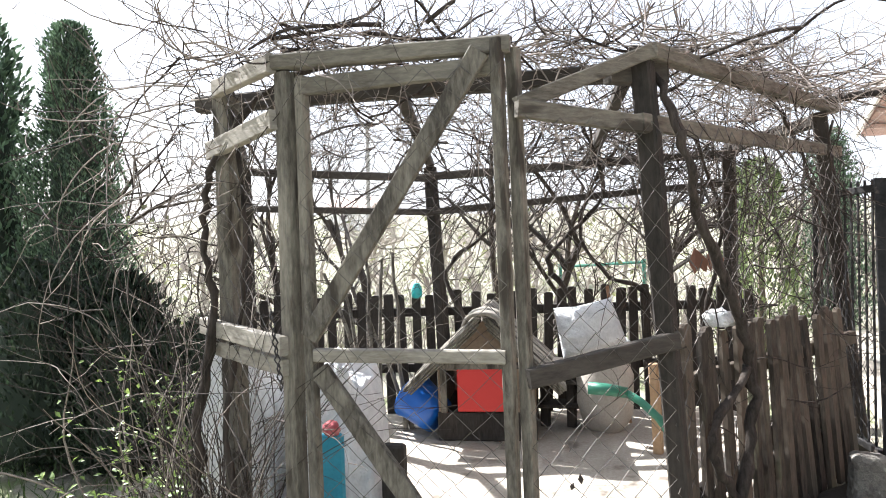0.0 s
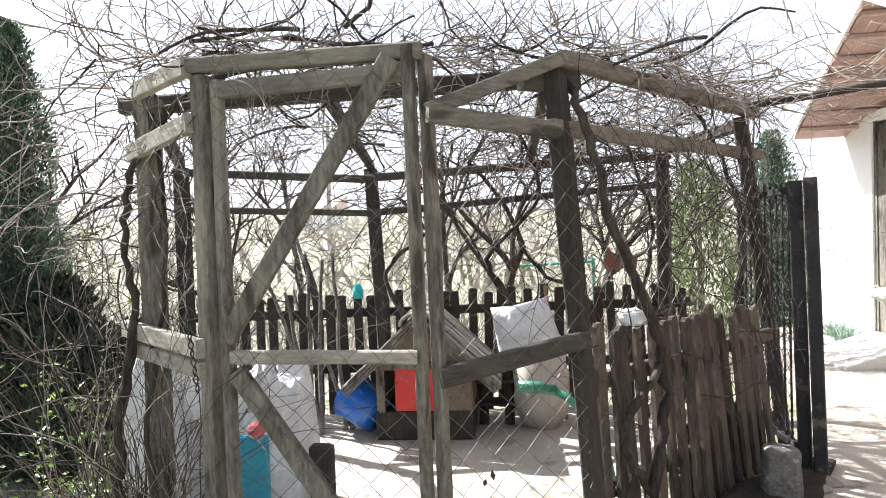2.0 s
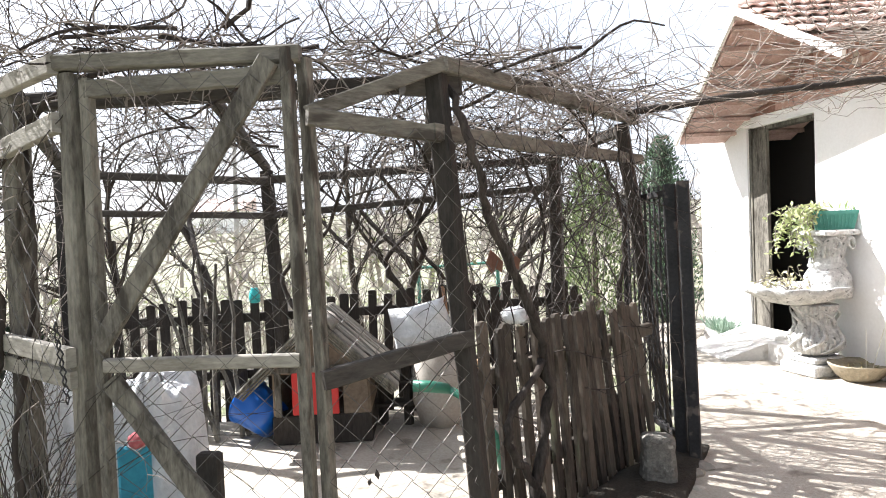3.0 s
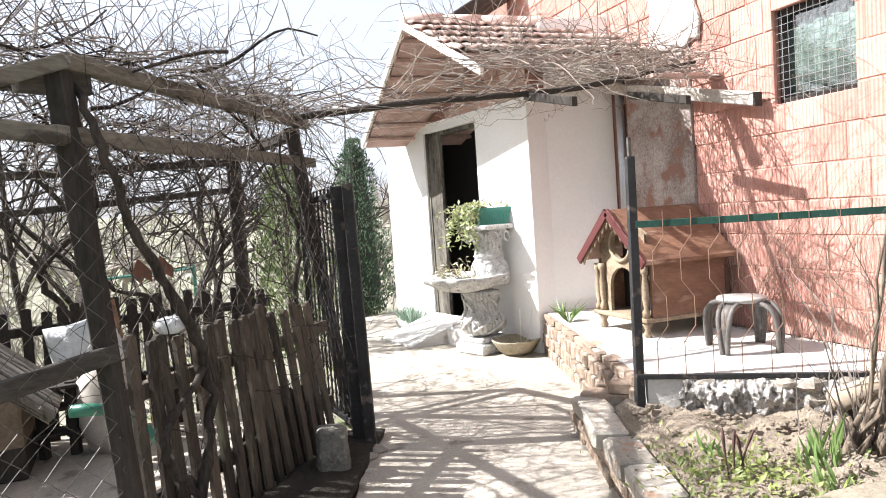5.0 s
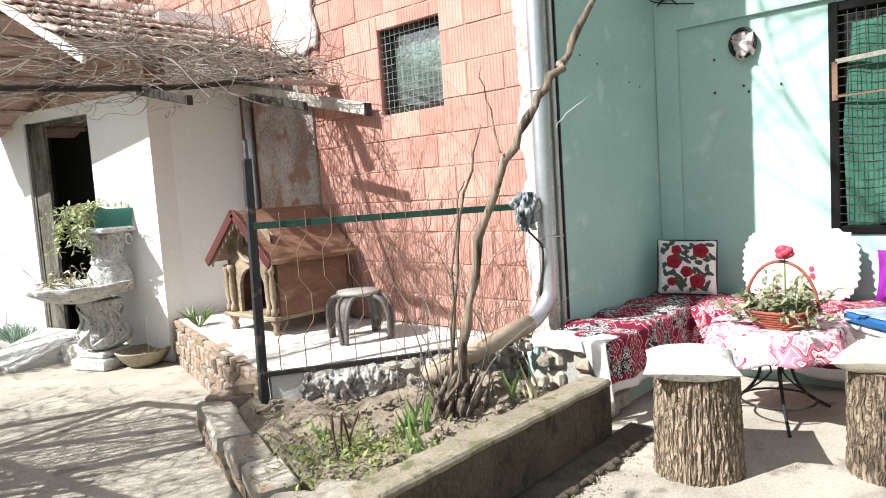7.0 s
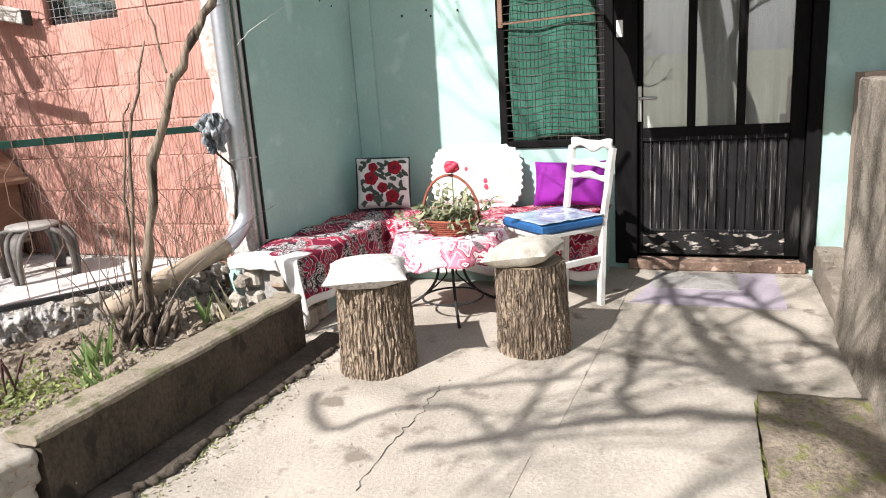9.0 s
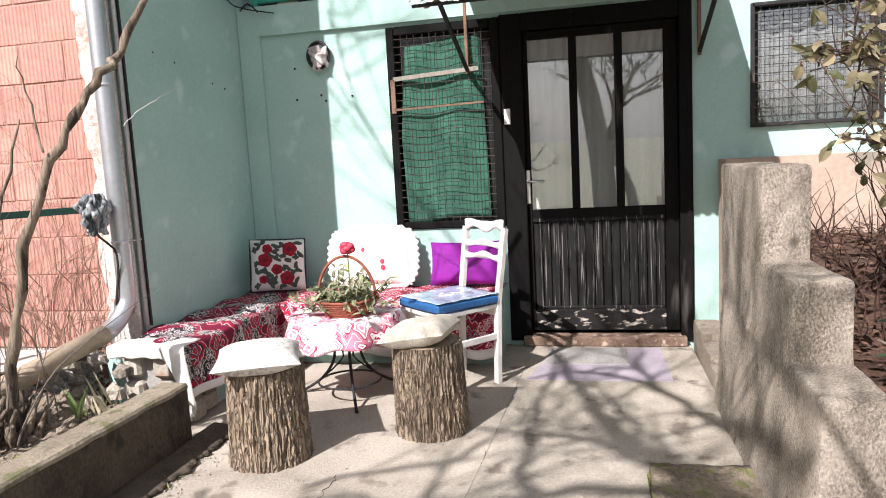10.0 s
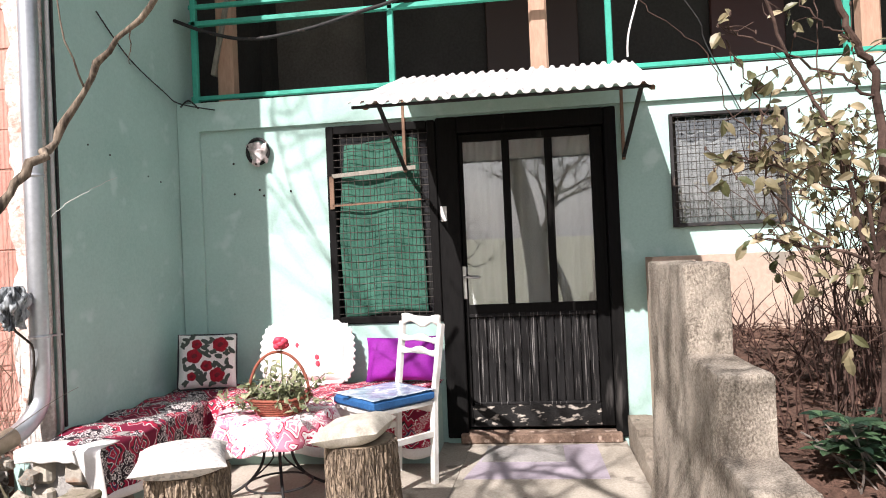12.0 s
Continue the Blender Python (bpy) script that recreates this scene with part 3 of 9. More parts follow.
g = Geo()
for y0, y1 in ((4.45, RIDGE_Y), (RIDGE_Y, 7.15)):
    z0, z1 = roof_z(y0), roof_z(y1)
    g.add([(ROOF_X0 + 0.04, y0, z0 - 0.03), (ROOF_X1, y0, z0 - 0.03), (ROOF_X1, y1, z1 - 0.03), (ROOF_X0 + 0.04, y1, z1 - 0.03),
           (ROOF_X0 + 0.04, y0, z0 - 0.005), (ROOF_X1, y0, z0 - 0.005), (ROOF_X1, y1, z1 - 0.005), (ROOF_X0 + 0.04, y1, z1 - 0.005)],
          [(3, 2, 1, 0), (4, 5, 6, 7), (0, 1, 5, 4), (1, 2, 6, 5), (2, 3, 7, 6), (3, 0, 4, 7)])
part("roof_deck", g, surface("reddish_boards", (0.56, 0.40, 0.35), (0.31, 0.20, 0.17), 0.85, 4, 50, 0.3), shed, "reddish brown roof boards")
tile_me = Geo(smooth=True).grid(lambda u, v: (0.215 * (u - 0.5), 0.34 * (v - 0.5), 0.022 * abs(math.sin(2 * math.pi * u)) + 0.024 - 0.045 * v), 10, 2, 0.014).mesh("tile")
tile_me.materials.append(TILE)
slope = math.atan2(RIDGE_Z - EAVE_Z, RIDGE_Y - EAVE_Y)
for r in range(5):
    y = 4.54 + r * 0.235
    for c in range(8):
        m = Matrix.Translation((ROOF_X0 + 0.12 + c * 0.203 + random.uniform(-0.004, 0.004), y, roof_z(y) + 0.022)) @ Matrix.Rotation(slope + random.uniform(-0.012, 0.012), 4, "X")
        piece("tile", tile_me, m, shed)
for r in range(7):
    y = 5.62 + r * 0.235
    for c in range(8):
        m = Matrix.Translation((ROOF_X0 + 0.12 + c * 0.203, y, roof_z(y) + 0.022)) @ Matrix.Rotation(math.pi, 4, "Z") @ Matrix.Rotation(math.atan(0.48), 4, "X")
        piece("tile", tile_me, m, shed)
g = Geo(smooth=True)
for c in range(5):
    x = ROOF_X0 + 0.0 + c * 0.34
    g.tube([(x, RIDGE_Y, RIDGE_Z + 0.005), (x + 0.36, RIDGE_Y, RIDGE_Z + 0.02)], [0.085, 0.075], 12)
part("ridge_capping", g, TILE, shed)
g = Geo()
g.timber((ROOF_X0, EAVE_Y + 0.55, roof_z(EAVE_Y + 0.55) - 0.01), (ROOF_X0, RIDGE_Y, RIDGE_Z - 0.01), 0.022, 0.052, rough=0.03, n=6)
g.timber((ROOF_X0, RIDGE_Y, RIDGE_Z - 0.02), (ROOF_X0, 7.15, roof_z(7.15) - 0.01), 0.025, 0.07)
part("barge_board", g, surface("white_board", (0.84, 0.81, 0.77), (0.66, 0.62, 0.57), 0.85, 4, 40, 0.3), shed, "pale painted barge boards")
g = Geo()
PINK_BATTEN = surface("pinkish_batten", (0.60, 0.45, 0.39), (0.32, 0.21, 0.175), 0.85, 5, 50, 0.3)
for k in range(12):
    y = 4.5 + k * 0.225
    part("batten", Geo().timber((ROOF_X0 + 0.03, y, roof_z(y) - 0.05), (ROOF_X1 - 0.02, y, roof_z(y) - 0.05), 0.05, 0.035, rough=0.04, n=3), PINK_BATTEN, shed)
for x, y, ln in ((3.1, 3.75, 0.6),):
    g.timber((x, y, roof_z(y) + 0.01), (x + ln, y + 0.06, roof_z(y) + 0.03), 0.10, 0.022, rough=0.04, n=5)
part("eaves_board", g, TILE, shed, "loose reddish eaves boards")
WHITE_RAFTER = surface("white_rafter", (0.66, 0.61, 0.55), (0.30, 0.26, 0.22), 0.85, 5, 50, 0.3)
for x, y1, w, h, mat in ((2.34, 3.95, 0.034, 0.05, WOOD_DARK), (3.10, 3.95, 0.034, 0.05, WOOD_DARK), (3.62, 5.05, 0.06, 0.085, WHITE_RAFTER)):
    ra = part("rafter", Geo().timber((x, 3.392, 1.782), (x, y1, 1.782 + 0.228 * (y1 - 3.392)), w, h), mat, shed, "painted rafter")
    part("rafter_end", Geo().box((x, 3.388, 1.780), (w, 0.012, h)), WOOD_DARK, ra, "dark bare end grain")
settle(shed)

# ---- raised terrace, planting bed ----
TERRACE_TOP = surface("pale_terrace_cement", (0.62, 0.60, 0.56), (0.46, 0.44, 0.41), 0.95, 3, 60, 0.6, third=(0.34, 0.32, 0.29), third_at=0.66, depth=0.006)
tagged(part("terrace", Geo().prism([(2.38, 2.92), (2.98, 2.44), (3.69, 2.3), (3.69, 5.2), (3.05, 5.2)], -0.05, 0.33), TERRACE_TOP), "raised cement terrace against the brick house wall", "terrace", kind="structure")
tagged(part("bed_soil", Geo(smooth=True).grid(lambda u, v: (1.76 + 0.46 * v + u * (1.35 - 0.1 * v), 1.56 + 1.47 * v - 0.25 * u * v, 0.19 + 0.05 * noise.noise(Vector((u * 7, v * 7, 1))) + 0.04 * noise.noise(Vector((u * 19, v * 19, 4)))), 26, 26, 0.15), SOIL), "dry crumbly soil of the raised bed", "soil", kind="structure")
# One mossy block in two colours: face darkened for shade, top paled for sun.
kerb = tagged(part("bed_wall", Geo().timber((1.79, 1.545, 0.12), (3.22, 1.53, 0.12), 0.14, 0.32, rough=0.03, n=14, chamfer=0.05), surface("shaded_kerb", (0.125, 0.10, 0.07), (0.035, 0.028, 0.02), 0.95, 5, 90, 1.0, stretch=(1, 1, 0.6), third=(0.04, 0.033, 0.024), third_at=0.60, depth=0.012, span=(0.40, 0.70))), "mossy old concrete kerb wall of the planting bed", "kerb", kind="structure")
part("coping", Geo().timber((1.78, 1.545, 0.285), (3.22, 1.53, 0.285), 0.144, 0.034, rough=0.05, n=24, chamfer=0.3), surface("sunlit_kerb_top", (0.33, 0.285, 0.215), (0.14, 0.118, 0.085), 0.95, 6, 60, 0.9, third=(0.13, 0.13, 0.065), third_at=0.60, depth=0.008), kerb, "mossy kerb top, sunlight put into its pale colour")

# ---- stepped wall by the door ----
STEPS = ((3.16, 3.96, 1.16), (2.73, 3.16, 0.82), (2.41, 2.73, 0.56), (2.08, 2.41, 0.28), (1.80, 2.08, 0.10))
PAR_Y, PAR_W = -0.965, 0.17
# Grime stains, with the streaks of twig shadows imitated in the tone.
STREAKED = surface("streaked_render", (0.60, 0.525, 0.43), (0.19, 0.16, 0.125), 0.97, 5, 130, 1.0, stretch=(1, 1, 0.7), third=(0.17, 0.145, 0.112), third_at=0.66, depth=0.02, span=(0.45, 0.66))


def flare(p):
    """The coat thickens towards its foot on the door side."""
    k = max(0.0, 1 - p.z / 0.7) ** 2
    return Vector((p.x, p.y + 0.04 * k * max(0.0, (p.y - PAR_Y + PAR_W / 2) / (PAR_W / 2)), p.z))


stepped = thing("stepped_wall", "weathered stepped concrete parapet beside the door", "wall", kind="structure")
for k, (x0, x1, z1) in enumerate(STEPS):
    wide = 0.005 * k
    part("step", Geo(smooth=True).worn_block((x0, PAR_Y - PAR_W - wide, -0.06), (x1 + (0.09 if k else 0.0), PAR_Y + wide, z1), 0.016, 0.014, 0.007, flare), STREAKED, stepped)
settle(stepped)
low = Geo()
for k, (x0, x1, z1) in enumerate(((3.97, 4.28, 0.10), (4.28, 4.60, 0.14), (4.60, 4.98, 0.18))):
    low.worn_block((x0, -1.105 - 0.004 * k, -0.03), (x1 - 0.006, -0.955 - 0.004 * k, z1), 0.03, 0.014, 0.005)
single("low_kerb", low, CONCRETE_OLD, "low stepped concrete kerb between parapet and house", "kerb", kind="structure")
tagged(part("wall_garden", wall_boxes([(4.72, 4.98, -6.0, -1.12, 0, 1.17)]), surface("pink_render", (0.50, 0.38, 0.30), (0.33, 0.25, 0.195), 0.9, 2, 40, 0.4, third=(0.25, 0.22, 0.18))), "pinkish rendered garden wall under the house window", "wall", kind="structure")
def border_z(x):
    """Height of the flower border, which climbs towards the house."""
    return 0.10 + 0.63 * max(0.0, min(1.0, (x - 1.9) / 2.5)) ** 1.1


tagged(part("garden_soil", Geo(smooth=True).grid(lambda u, v: (1.7 + 3.05 * u, -5.0 + (5.0 - 1.15) * v, border_z(1.7 + 3.05 * u) + 0.04 * noise.noise(Vector((u * 12, v * 12, 2)))), 40, 40, 0.2), surface("leaf_litter_soil", (0.17, 0.095, 0.068), (0.05, 0.03, 0.022), 0.98, 8, 60, 1.0, depth=0.02)), "dark red-brown soil of the flower border", "soil", kind="structure")




# ---- yard: fountain, pots, ramp ----
def wander(p, d, n, step, wob, grav=0.0):
    """A crooked growing line."""
    p, d = Vector(p), Vector(d).normalized()
    pts, turn = [p.copy()], Vector()
    for _ in range(n):
        turn = turn * 0.6 + Vector((random.gauss(0, 1), random.gauss(0, 1), random.gauss(0, 1))) * wob
        d = (d + turn + Vector((0, 0, -grav))).normalized()
        p = p + d * step
        pts.append(p.copy())
    return pts


def taper(n, r0, r1):
    return [r0 + (r1 - r0) * k / max(1, n - 1) for k in range(n)]


def smooth_line(pts, sub=4):
    """Rounded line through a few points."""
    pts = [Vector(p) for p in pts]
    out = []
    for i in range(len(pts) - 1):
        p0, p1, p2, p3 = pts[max(i - 1, 0)], pts[i], pts[i + 1], pts[min(i + 2, len(pts) - 1)]
        for k in range(sub):
            t = k / sub
            out.append(0.5 * ((2 * p1) + (p2 - p0) * t + (2 * p0 - 5 * p1 + 4 * p2 - p3) * t * t + (3 * p1 - p0 - 3 * p2 + p3) * t ** 3))
    out.append(pts[-1])
    return out


def gnarl(pts, amount):
    return [p + Vector((random.gauss(0, amount), random.gauss(0, amount), random.gauss(0, amount * 0.4))) for p in pts]


CAST = surface("cast_stone", (0.70, 0.69, 0.66), (0.30, 0.30, 0.285), 0.9, 14, 55, 1.0, third=(0.11, 0.115, 0.105), third_at=0.65, depth=0.012)
TRAIL = leafy("trailing_plant", (0.52, 0.55, 0.28), (0.24, 0.30, 0.12), 0.5)
SPEAR = leafy("spear_leaf", (0.22, 0.32, 0.10), (0.08, 0.14, 0.05), 0.45)
fx, fy = 2.62, 5.56
ft = thing("fountain", "weathered cast-stone fountain with shell bowl and column", "fountain")
part("plinth", Geo().box((fx, fy, 0.045), (0.36, 0.36, 0.09), 20, 0.012).box((fx, fy, 0.115), (0.29, 0.29, 0.05), 20, 0.012), CAST, ft)
part("leaf_vase", Geo(smooth=True).lathe((fx, fy, 0), [(0.10, 0.14), (0.15, 0.165), (0.185, 0.20), (0.195, 0.24), (0.19, 0.28), (0.165, 0.32), (0.14, 0.36), (0.13, 0.40), (0.135, 0.44), (0.155, 0.48), (0.175, 0.51), (0.18, 0.53)], 144, lambda an, z: (0.86 if z > 0.30 else 0.90) * (1 + 0.16 * (abs(math.cos(11 * an + 5 * z)) ** 0.55 - 0.7) + 0.10 * math.cos(3 * an + 6 * z))), CAST, ft, "acanthus-leaf stone vase")
for k in range(7):
    a0 = 2 * math.pi * k / 7
    line = []
    for q in range(11):
        z = 0.17 + 0.033 * q
        rr = (0.15, 0.185, 0.20, 0.20, 0.175, 0.155, 0.14, 0.145, 0.155, 0.165, 0.172)[q]
        an = a0 + 1.1 * math.sin(q * 0.32)
        line.append(Vector((fx + rr * math.cos(an), fy + rr * math.sin(an), z)))
    part("acanthus_leaf", Geo(smooth=True).tube(smooth_line(line, 2), [0.004 + 0.012 * math.sin(math.pi * (q + 1) / 22) for q in range(21)], 7), CAST, ft)
    curl = [Vector((fx + (0.185 + 0.012 * math.cos(q)) * math.cos(a0 + 0.4 + 0.13 * math.sin(q) * (1 - q / 9)), fy + (0.185 + 0.012 * math.cos(q)) * math.sin(a0 + 0.4 + 0.13 * math.sin(q) * (1 - q / 9)), 0.235 + 0.05 * math.cos(q) * (1 - q / 9))) for q in [0.6 * j for j in range(12)]]
    part("leaf_curl", Geo(smooth=True).tube(curl, 0.009, 6), CAST, ft)
bx, by = fx - 0.13, fy + 0.02
part("shell_bowl", Geo(smooth=True).lathe((bx, by, 0), [(0.10, 0.53), (0.22, 0.555), (0.33, 0.62), (0.36, 0.665), (0.35, 0.675), (0.31, 0.64), (0.20, 0.60), (0.02, 0.595)], 56, lambda an, z: 1 + 0.085 * math.cos(9 * an) * min(1, max(0, (z - 0.54) / 0.08))), CAST, ft, "scalloped stone bowl")
part("column", Geo(smooth=True).lathe((fx + 0.09, fy - 0.02, 0), [(0.16, 0.58), (0.17, 0.64), (0.16, 0.74), (0.13, 0.79), (0.12, 0.80), (0.135, 0.82), (0.125, 0.84), (0.12, 0.87), (0.11, 0.89), (0.10, 0.93), (0.10, 0.95)], 40, lambda an, z: 1 + 0.03 * math.cos(10 * an)), CAST, ft)
cap = part("capital", Geo(smooth=True).lathe((fx + 0.09, fy - 0.02, 0), [(0.105, 0.86), (0.115, 0.93), (0.13, 0.98), (0.16, 1.03), (0.16, 1.05)], 120, lambda an, z: 1 + 0.14 * (abs(math.cos(10 * an)) ** 0.5 - 0.6) + 0.05 * math.cos(20 * an + 40 * z)), CAST, ft, "scrolled stone capital")
for k in range(8):
    an = radians(-10 + 45 * k)
    c = Vector((fx + 0.09 + 0.170 * math.cos(an), fy - 0.02 + 0.170 * math.sin(an), 0.98))
    t = Vector((-math.sin(an), math.cos(an), 0))
    o = Vector((math.cos(an), math.sin(an), 0))
    side = t if k % 2 else -t
    sp = [c + (side * math.cos(q) + Vector((0, 0, 1)) * math.sin(q)) * (0.062 - 0.007 * q) + o * 0.005 * q for q in [0.45 * j for j in range(17)]]
    part("volute", Geo(smooth=True).tube(sp, [0.012 - 0.0004 * j for j in range(17)], 7), CAST, cap)
part("abacus", Geo().box((fx + 0.09, fy - 0.02, 1.07), (0.38, 0.36, 0.04), 20, 0.01), CAST, ft)
settle(ft)

pb = thing("planter_box", "ribbed green plastic planter with trailing plant", "planter")
PBX = Matrix.Translation((fx + 0.15, fy - 0.02, 1.09)) @ Matrix.Rotation(radians(-14), 4, "Z")
g = Geo()
for w0, w1, z0, z1 in ((0.24, 0.29, 0.0, 0.12), (0.31, 0.31, 0.12, 0.145)):
    pts = [PBX @ Vector((sx * w / 2, sy * (w * 0.5) / 2, z)) for w, z in ((w0, z0), (w1, z1)) for sx, sy in ((-1, -1), (1, -1), (1, 1), (-1, 1))]
    g.add(pts, [(0, 1, 5, 4), (1, 2, 6, 5), (2, 3, 7, 6), (3, 0, 4, 7), (3, 2, 1, 0), (4, 5, 6, 7)])
ribs = []
for k in range(10):
    q = -0.11 + 0.0245 * k
    ribs.append(Geo().tube([PBX @ Vector((q * 0.9, -0.063, 0.01)), PBX @ Vector((q * 1.08, -0.074, 0.115))], 0.004, 4))
PLANTER = (surface("planter_green", (0.10, 0.31, 0.25), (0.06, 0.22, 0.175), 0.55, 6, 50, 0.2))
box = part("box", g, PLANTER, pb)
for rib in ribs:
    part("rib", rib, PLANTER, box)
random.seed(41)
gl, gs = Geo(), Geo()
for k in range(24):
    p0 = PBX @ Vector((random.uniform(-0.14, -0.02), random.uniform(-0.06, 0.06), 0.14))
    pts = wander(p0, (-0.55 + random.gauss(0, 0.25), random.gauss(0.0, 0.3), 0.5), random.randint(7, 13), 0.04, 0.12, 0.34)
    gs.tube(pts, 0.003, 4, False)
    for q in pts[1:]:
        for _ in range(3):
            gl.leaf(q, (random.gauss(0, 1), random.gauss(0, 1), random.gauss(-0.3, 0.6)), (random.gauss(0, 1), -0.6, 0.8), random.uniform(0.03, 0.065), random.uniform(0.015, 0.028))
for k in range(16):
    p0 = PBX @ Vector((random.uniform(0.02, 0.13), random.uniform(-0.05, 0.05), 0.14))
    gl.leaf(p0, (random.gauss(0, 0.5), random.gauss(0, 0.5), 1), (random.gauss(0, 1), -1, 0.3), random.uniform(0.05, 0.11), 0.016)
part("stem", gs, VINE, pb)
tagged(part("foliage", gl, TRAIL, pb), kind="stuff")
settle(pb)
gl, gs = Geo(), Geo()
for k in range(26):
    pts = wander((bx - 0.05 + random.gauss(0, 0.09), by + random.gauss(0, 0.08), 0.62), (random.gauss(-0.2, 0.6), random.gauss(0, 0.6), 1), 6, 0.035, 0.16, 0.05)
    gs.tube(pts, 0.003, 4, False)
    for q in pts[2:]:
        gl.leaf(q, (random.gauss(0, 1), random.gauss(0, 1), random.gauss(0, 0.6)), (random.gauss(0, 1), -0.6, 0.8), random.uniform(0.03, 0.06), random.uniform(0.014, 0.025))
bp = thing("bowl_plant", "half-withered plant growing in the fountain bowl", "plant")
part("stem", gs, VINE, bp)
tagged(part("foliage", gl, leafy("withered_plant", (0.50, 0.46, 0.30), (0.22, 0.22, 0.11), 0.6), bp), kind="stuff")
settle(bp)

pot = thing("stone_basin", "fluted brown stone flower basin on the paving", "flower pot")
part("basin", Geo(smooth=True).lathe((2.79, 5.27, 0), [(0.10, 0.0), (0.15, 0.04), (0.20, 0.115), (0.205, 0.13), (0.185, 0.125), (0.14, 0.10), (0.02, 0.10)], 44, lambda an, z: 1 + 0.035 * math.cos(18 * an)), surface("brown_cast", (0.42, 0.37, 0.27), (0.20, 0.17, 0.12), 0.9, 6, 40, 0.6), pot)
g = Geo()
for _ in range(60):
    an, r = random.uniform(0, 6.28), 0.16 * random.random() ** 0.5
    g.leaf((2.80 + r * math.cos(an), 5.24 + r * math.sin(an), 0.105), (random.gauss(0, 1), random.gauss(0, 1), 0.8), (0, 0, 1), 0.035, 0.014)
tagged(part("dry_plant", g, leafy("dry_weed", (0.34, 0.30, 0.16), (0.16, 0.15, 0.07)), pot), kind="stuff")
for k in (-0.02, 0.03):
    part("dry_stalk", Geo().tube([(2.83 + k, 5.22, 0.1), (2.86 + k * 2.5, 5.21, 0.38)], 0.003, 4), plain("pale_stalk", (0.7, 0.66, 0.55), 0.8), pot)
settle(pot)

g = Geo()
p0, p1 = SC + sd * 0.98, SC + sd * 1.72
o = -sn
ring = [p0, p0 + o * 0.22, p0 + o * 0.62 + sd * 0.1, p1 + o * 0.62, p1]
tops = [0.20, 0.17, 0.02, 0.02, 0.20]
area = sum(ring[i].x * ring[(i + 1) % 5].y - ring[(i + 1) % 5].x * ring[i].y for i in range(5))
if area < 0:
    ring, tops = ring[::-1], tops[::-1]
g.prism([(q.x, q.y) for q in ring], -0.05, tops)
single("door_ramp", g, TERRACE_TOP, "white cement ramp before the shed door", "ramp", kind="structure")
c = SC + sd * 0.83 + o * 0.20
single("door_step", Geo().box((c.x, c.y, 0.06), (0.20, 0.36, 0.20), 8, 0.015), TERRACE_TOP, "rough white cement step block by the ramp", "step", kind="structure")
tr = thing("plant_tray", "low trough of blue-green plants by the shed", "planter")
c = SC + sd * 1.95 + o * 0.14
part("trough", Geo().box((c.x, c.y, 0.05), (0.16, 0.42, 0.10), 12, 0.012), CEMENT, tr)
g = Geo()
for _ in range(260):
    g.leaf((c.x + random.uniform(-0.08, 0.08), c.y + random.uniform(-0.2, 0.22), 0.09), (random.gauss(0, 0.4), random.gauss(0, 0.4), 1), (random.gauss(0, 1), -1, 0), random.uniform(0.06, 0.2), 0.012)
tagged(part("foliage", g, leafy("bluegreen_leaf", (0.36, 0.45, 0.36), (0.15, 0.24, 0.17)), tr), kind="stuff")
settle(tr)
g = Geo()
for _ in range(26):
    an = random.uniform(0, 6.28)
    g.leaf((2.93, 4.62, 0.32), (math.cos(an) * 0.8, math.sin(an) * 0.8, 1.1), (-math.sin(an), math.cos(an), 0.2), random.uniform(0.14, 0.24), 0.022, 0.45)
single("lily_tuft", g, SPEAR, "tuft of yellow-green sword leaves on the terrace edge", "plant")

# ---- wooden dog house, stool ----
DOGWOOD = surface("brown_varnished_wood", (0.27, 0.15, 0.095), (0.12, 0.065, 0.042), 0.65, 5, 60, 0.6, stretch=(0.3, 1, 1), third=(0.33, 0.23, 0.165), third_at=0.63)
CARVED = surface("carved_wood", (0.40, 0.32, 0.22), (0.12, 0.085, 0.055), 0.7, 6, 60, 0.4)
DX0, DX1, DY0, DY1, DZ = 3.02, 3.62, 3.725, 4.325, 0.33
dm = (DY0 + DY1) / 2
dog = thing("dog_house", "carved brown wooden dog house with pitched roof", "dog house")
part("floor_board", Geo().box(((DX0 + DX1) / 2 - 0.02, dm, DZ + 0.115), (0.66, 0.62, 0.03), bevel=0.006), CARVED, dog)
part("side_panel", Geo().box(((DX0 + DX1) / 2, DY0 + 0.012, DZ + 0.31), (0.58, 0.022, 0.36)), DOGWOOD, dog)
part("side_panel", Geo().box(((DX0 + DX1) / 2, DY1 - 0.012, DZ + 0.31), (0.58, 0.022, 0.36)), DOGWOOD, dog)
part("back_panel", Geo().box((DX1 - 0.01, dm, DZ + 0.36), (0.02, 0.55, 0.46)), DOGWOOD, dog)
# Dark board added behind the entrance to give the shade inside.
part("rear_board", Geo().box((DX0 + 0.2, dm, DZ + 0.36), (0.012, 0.53, 0.46)), DARK, dog)


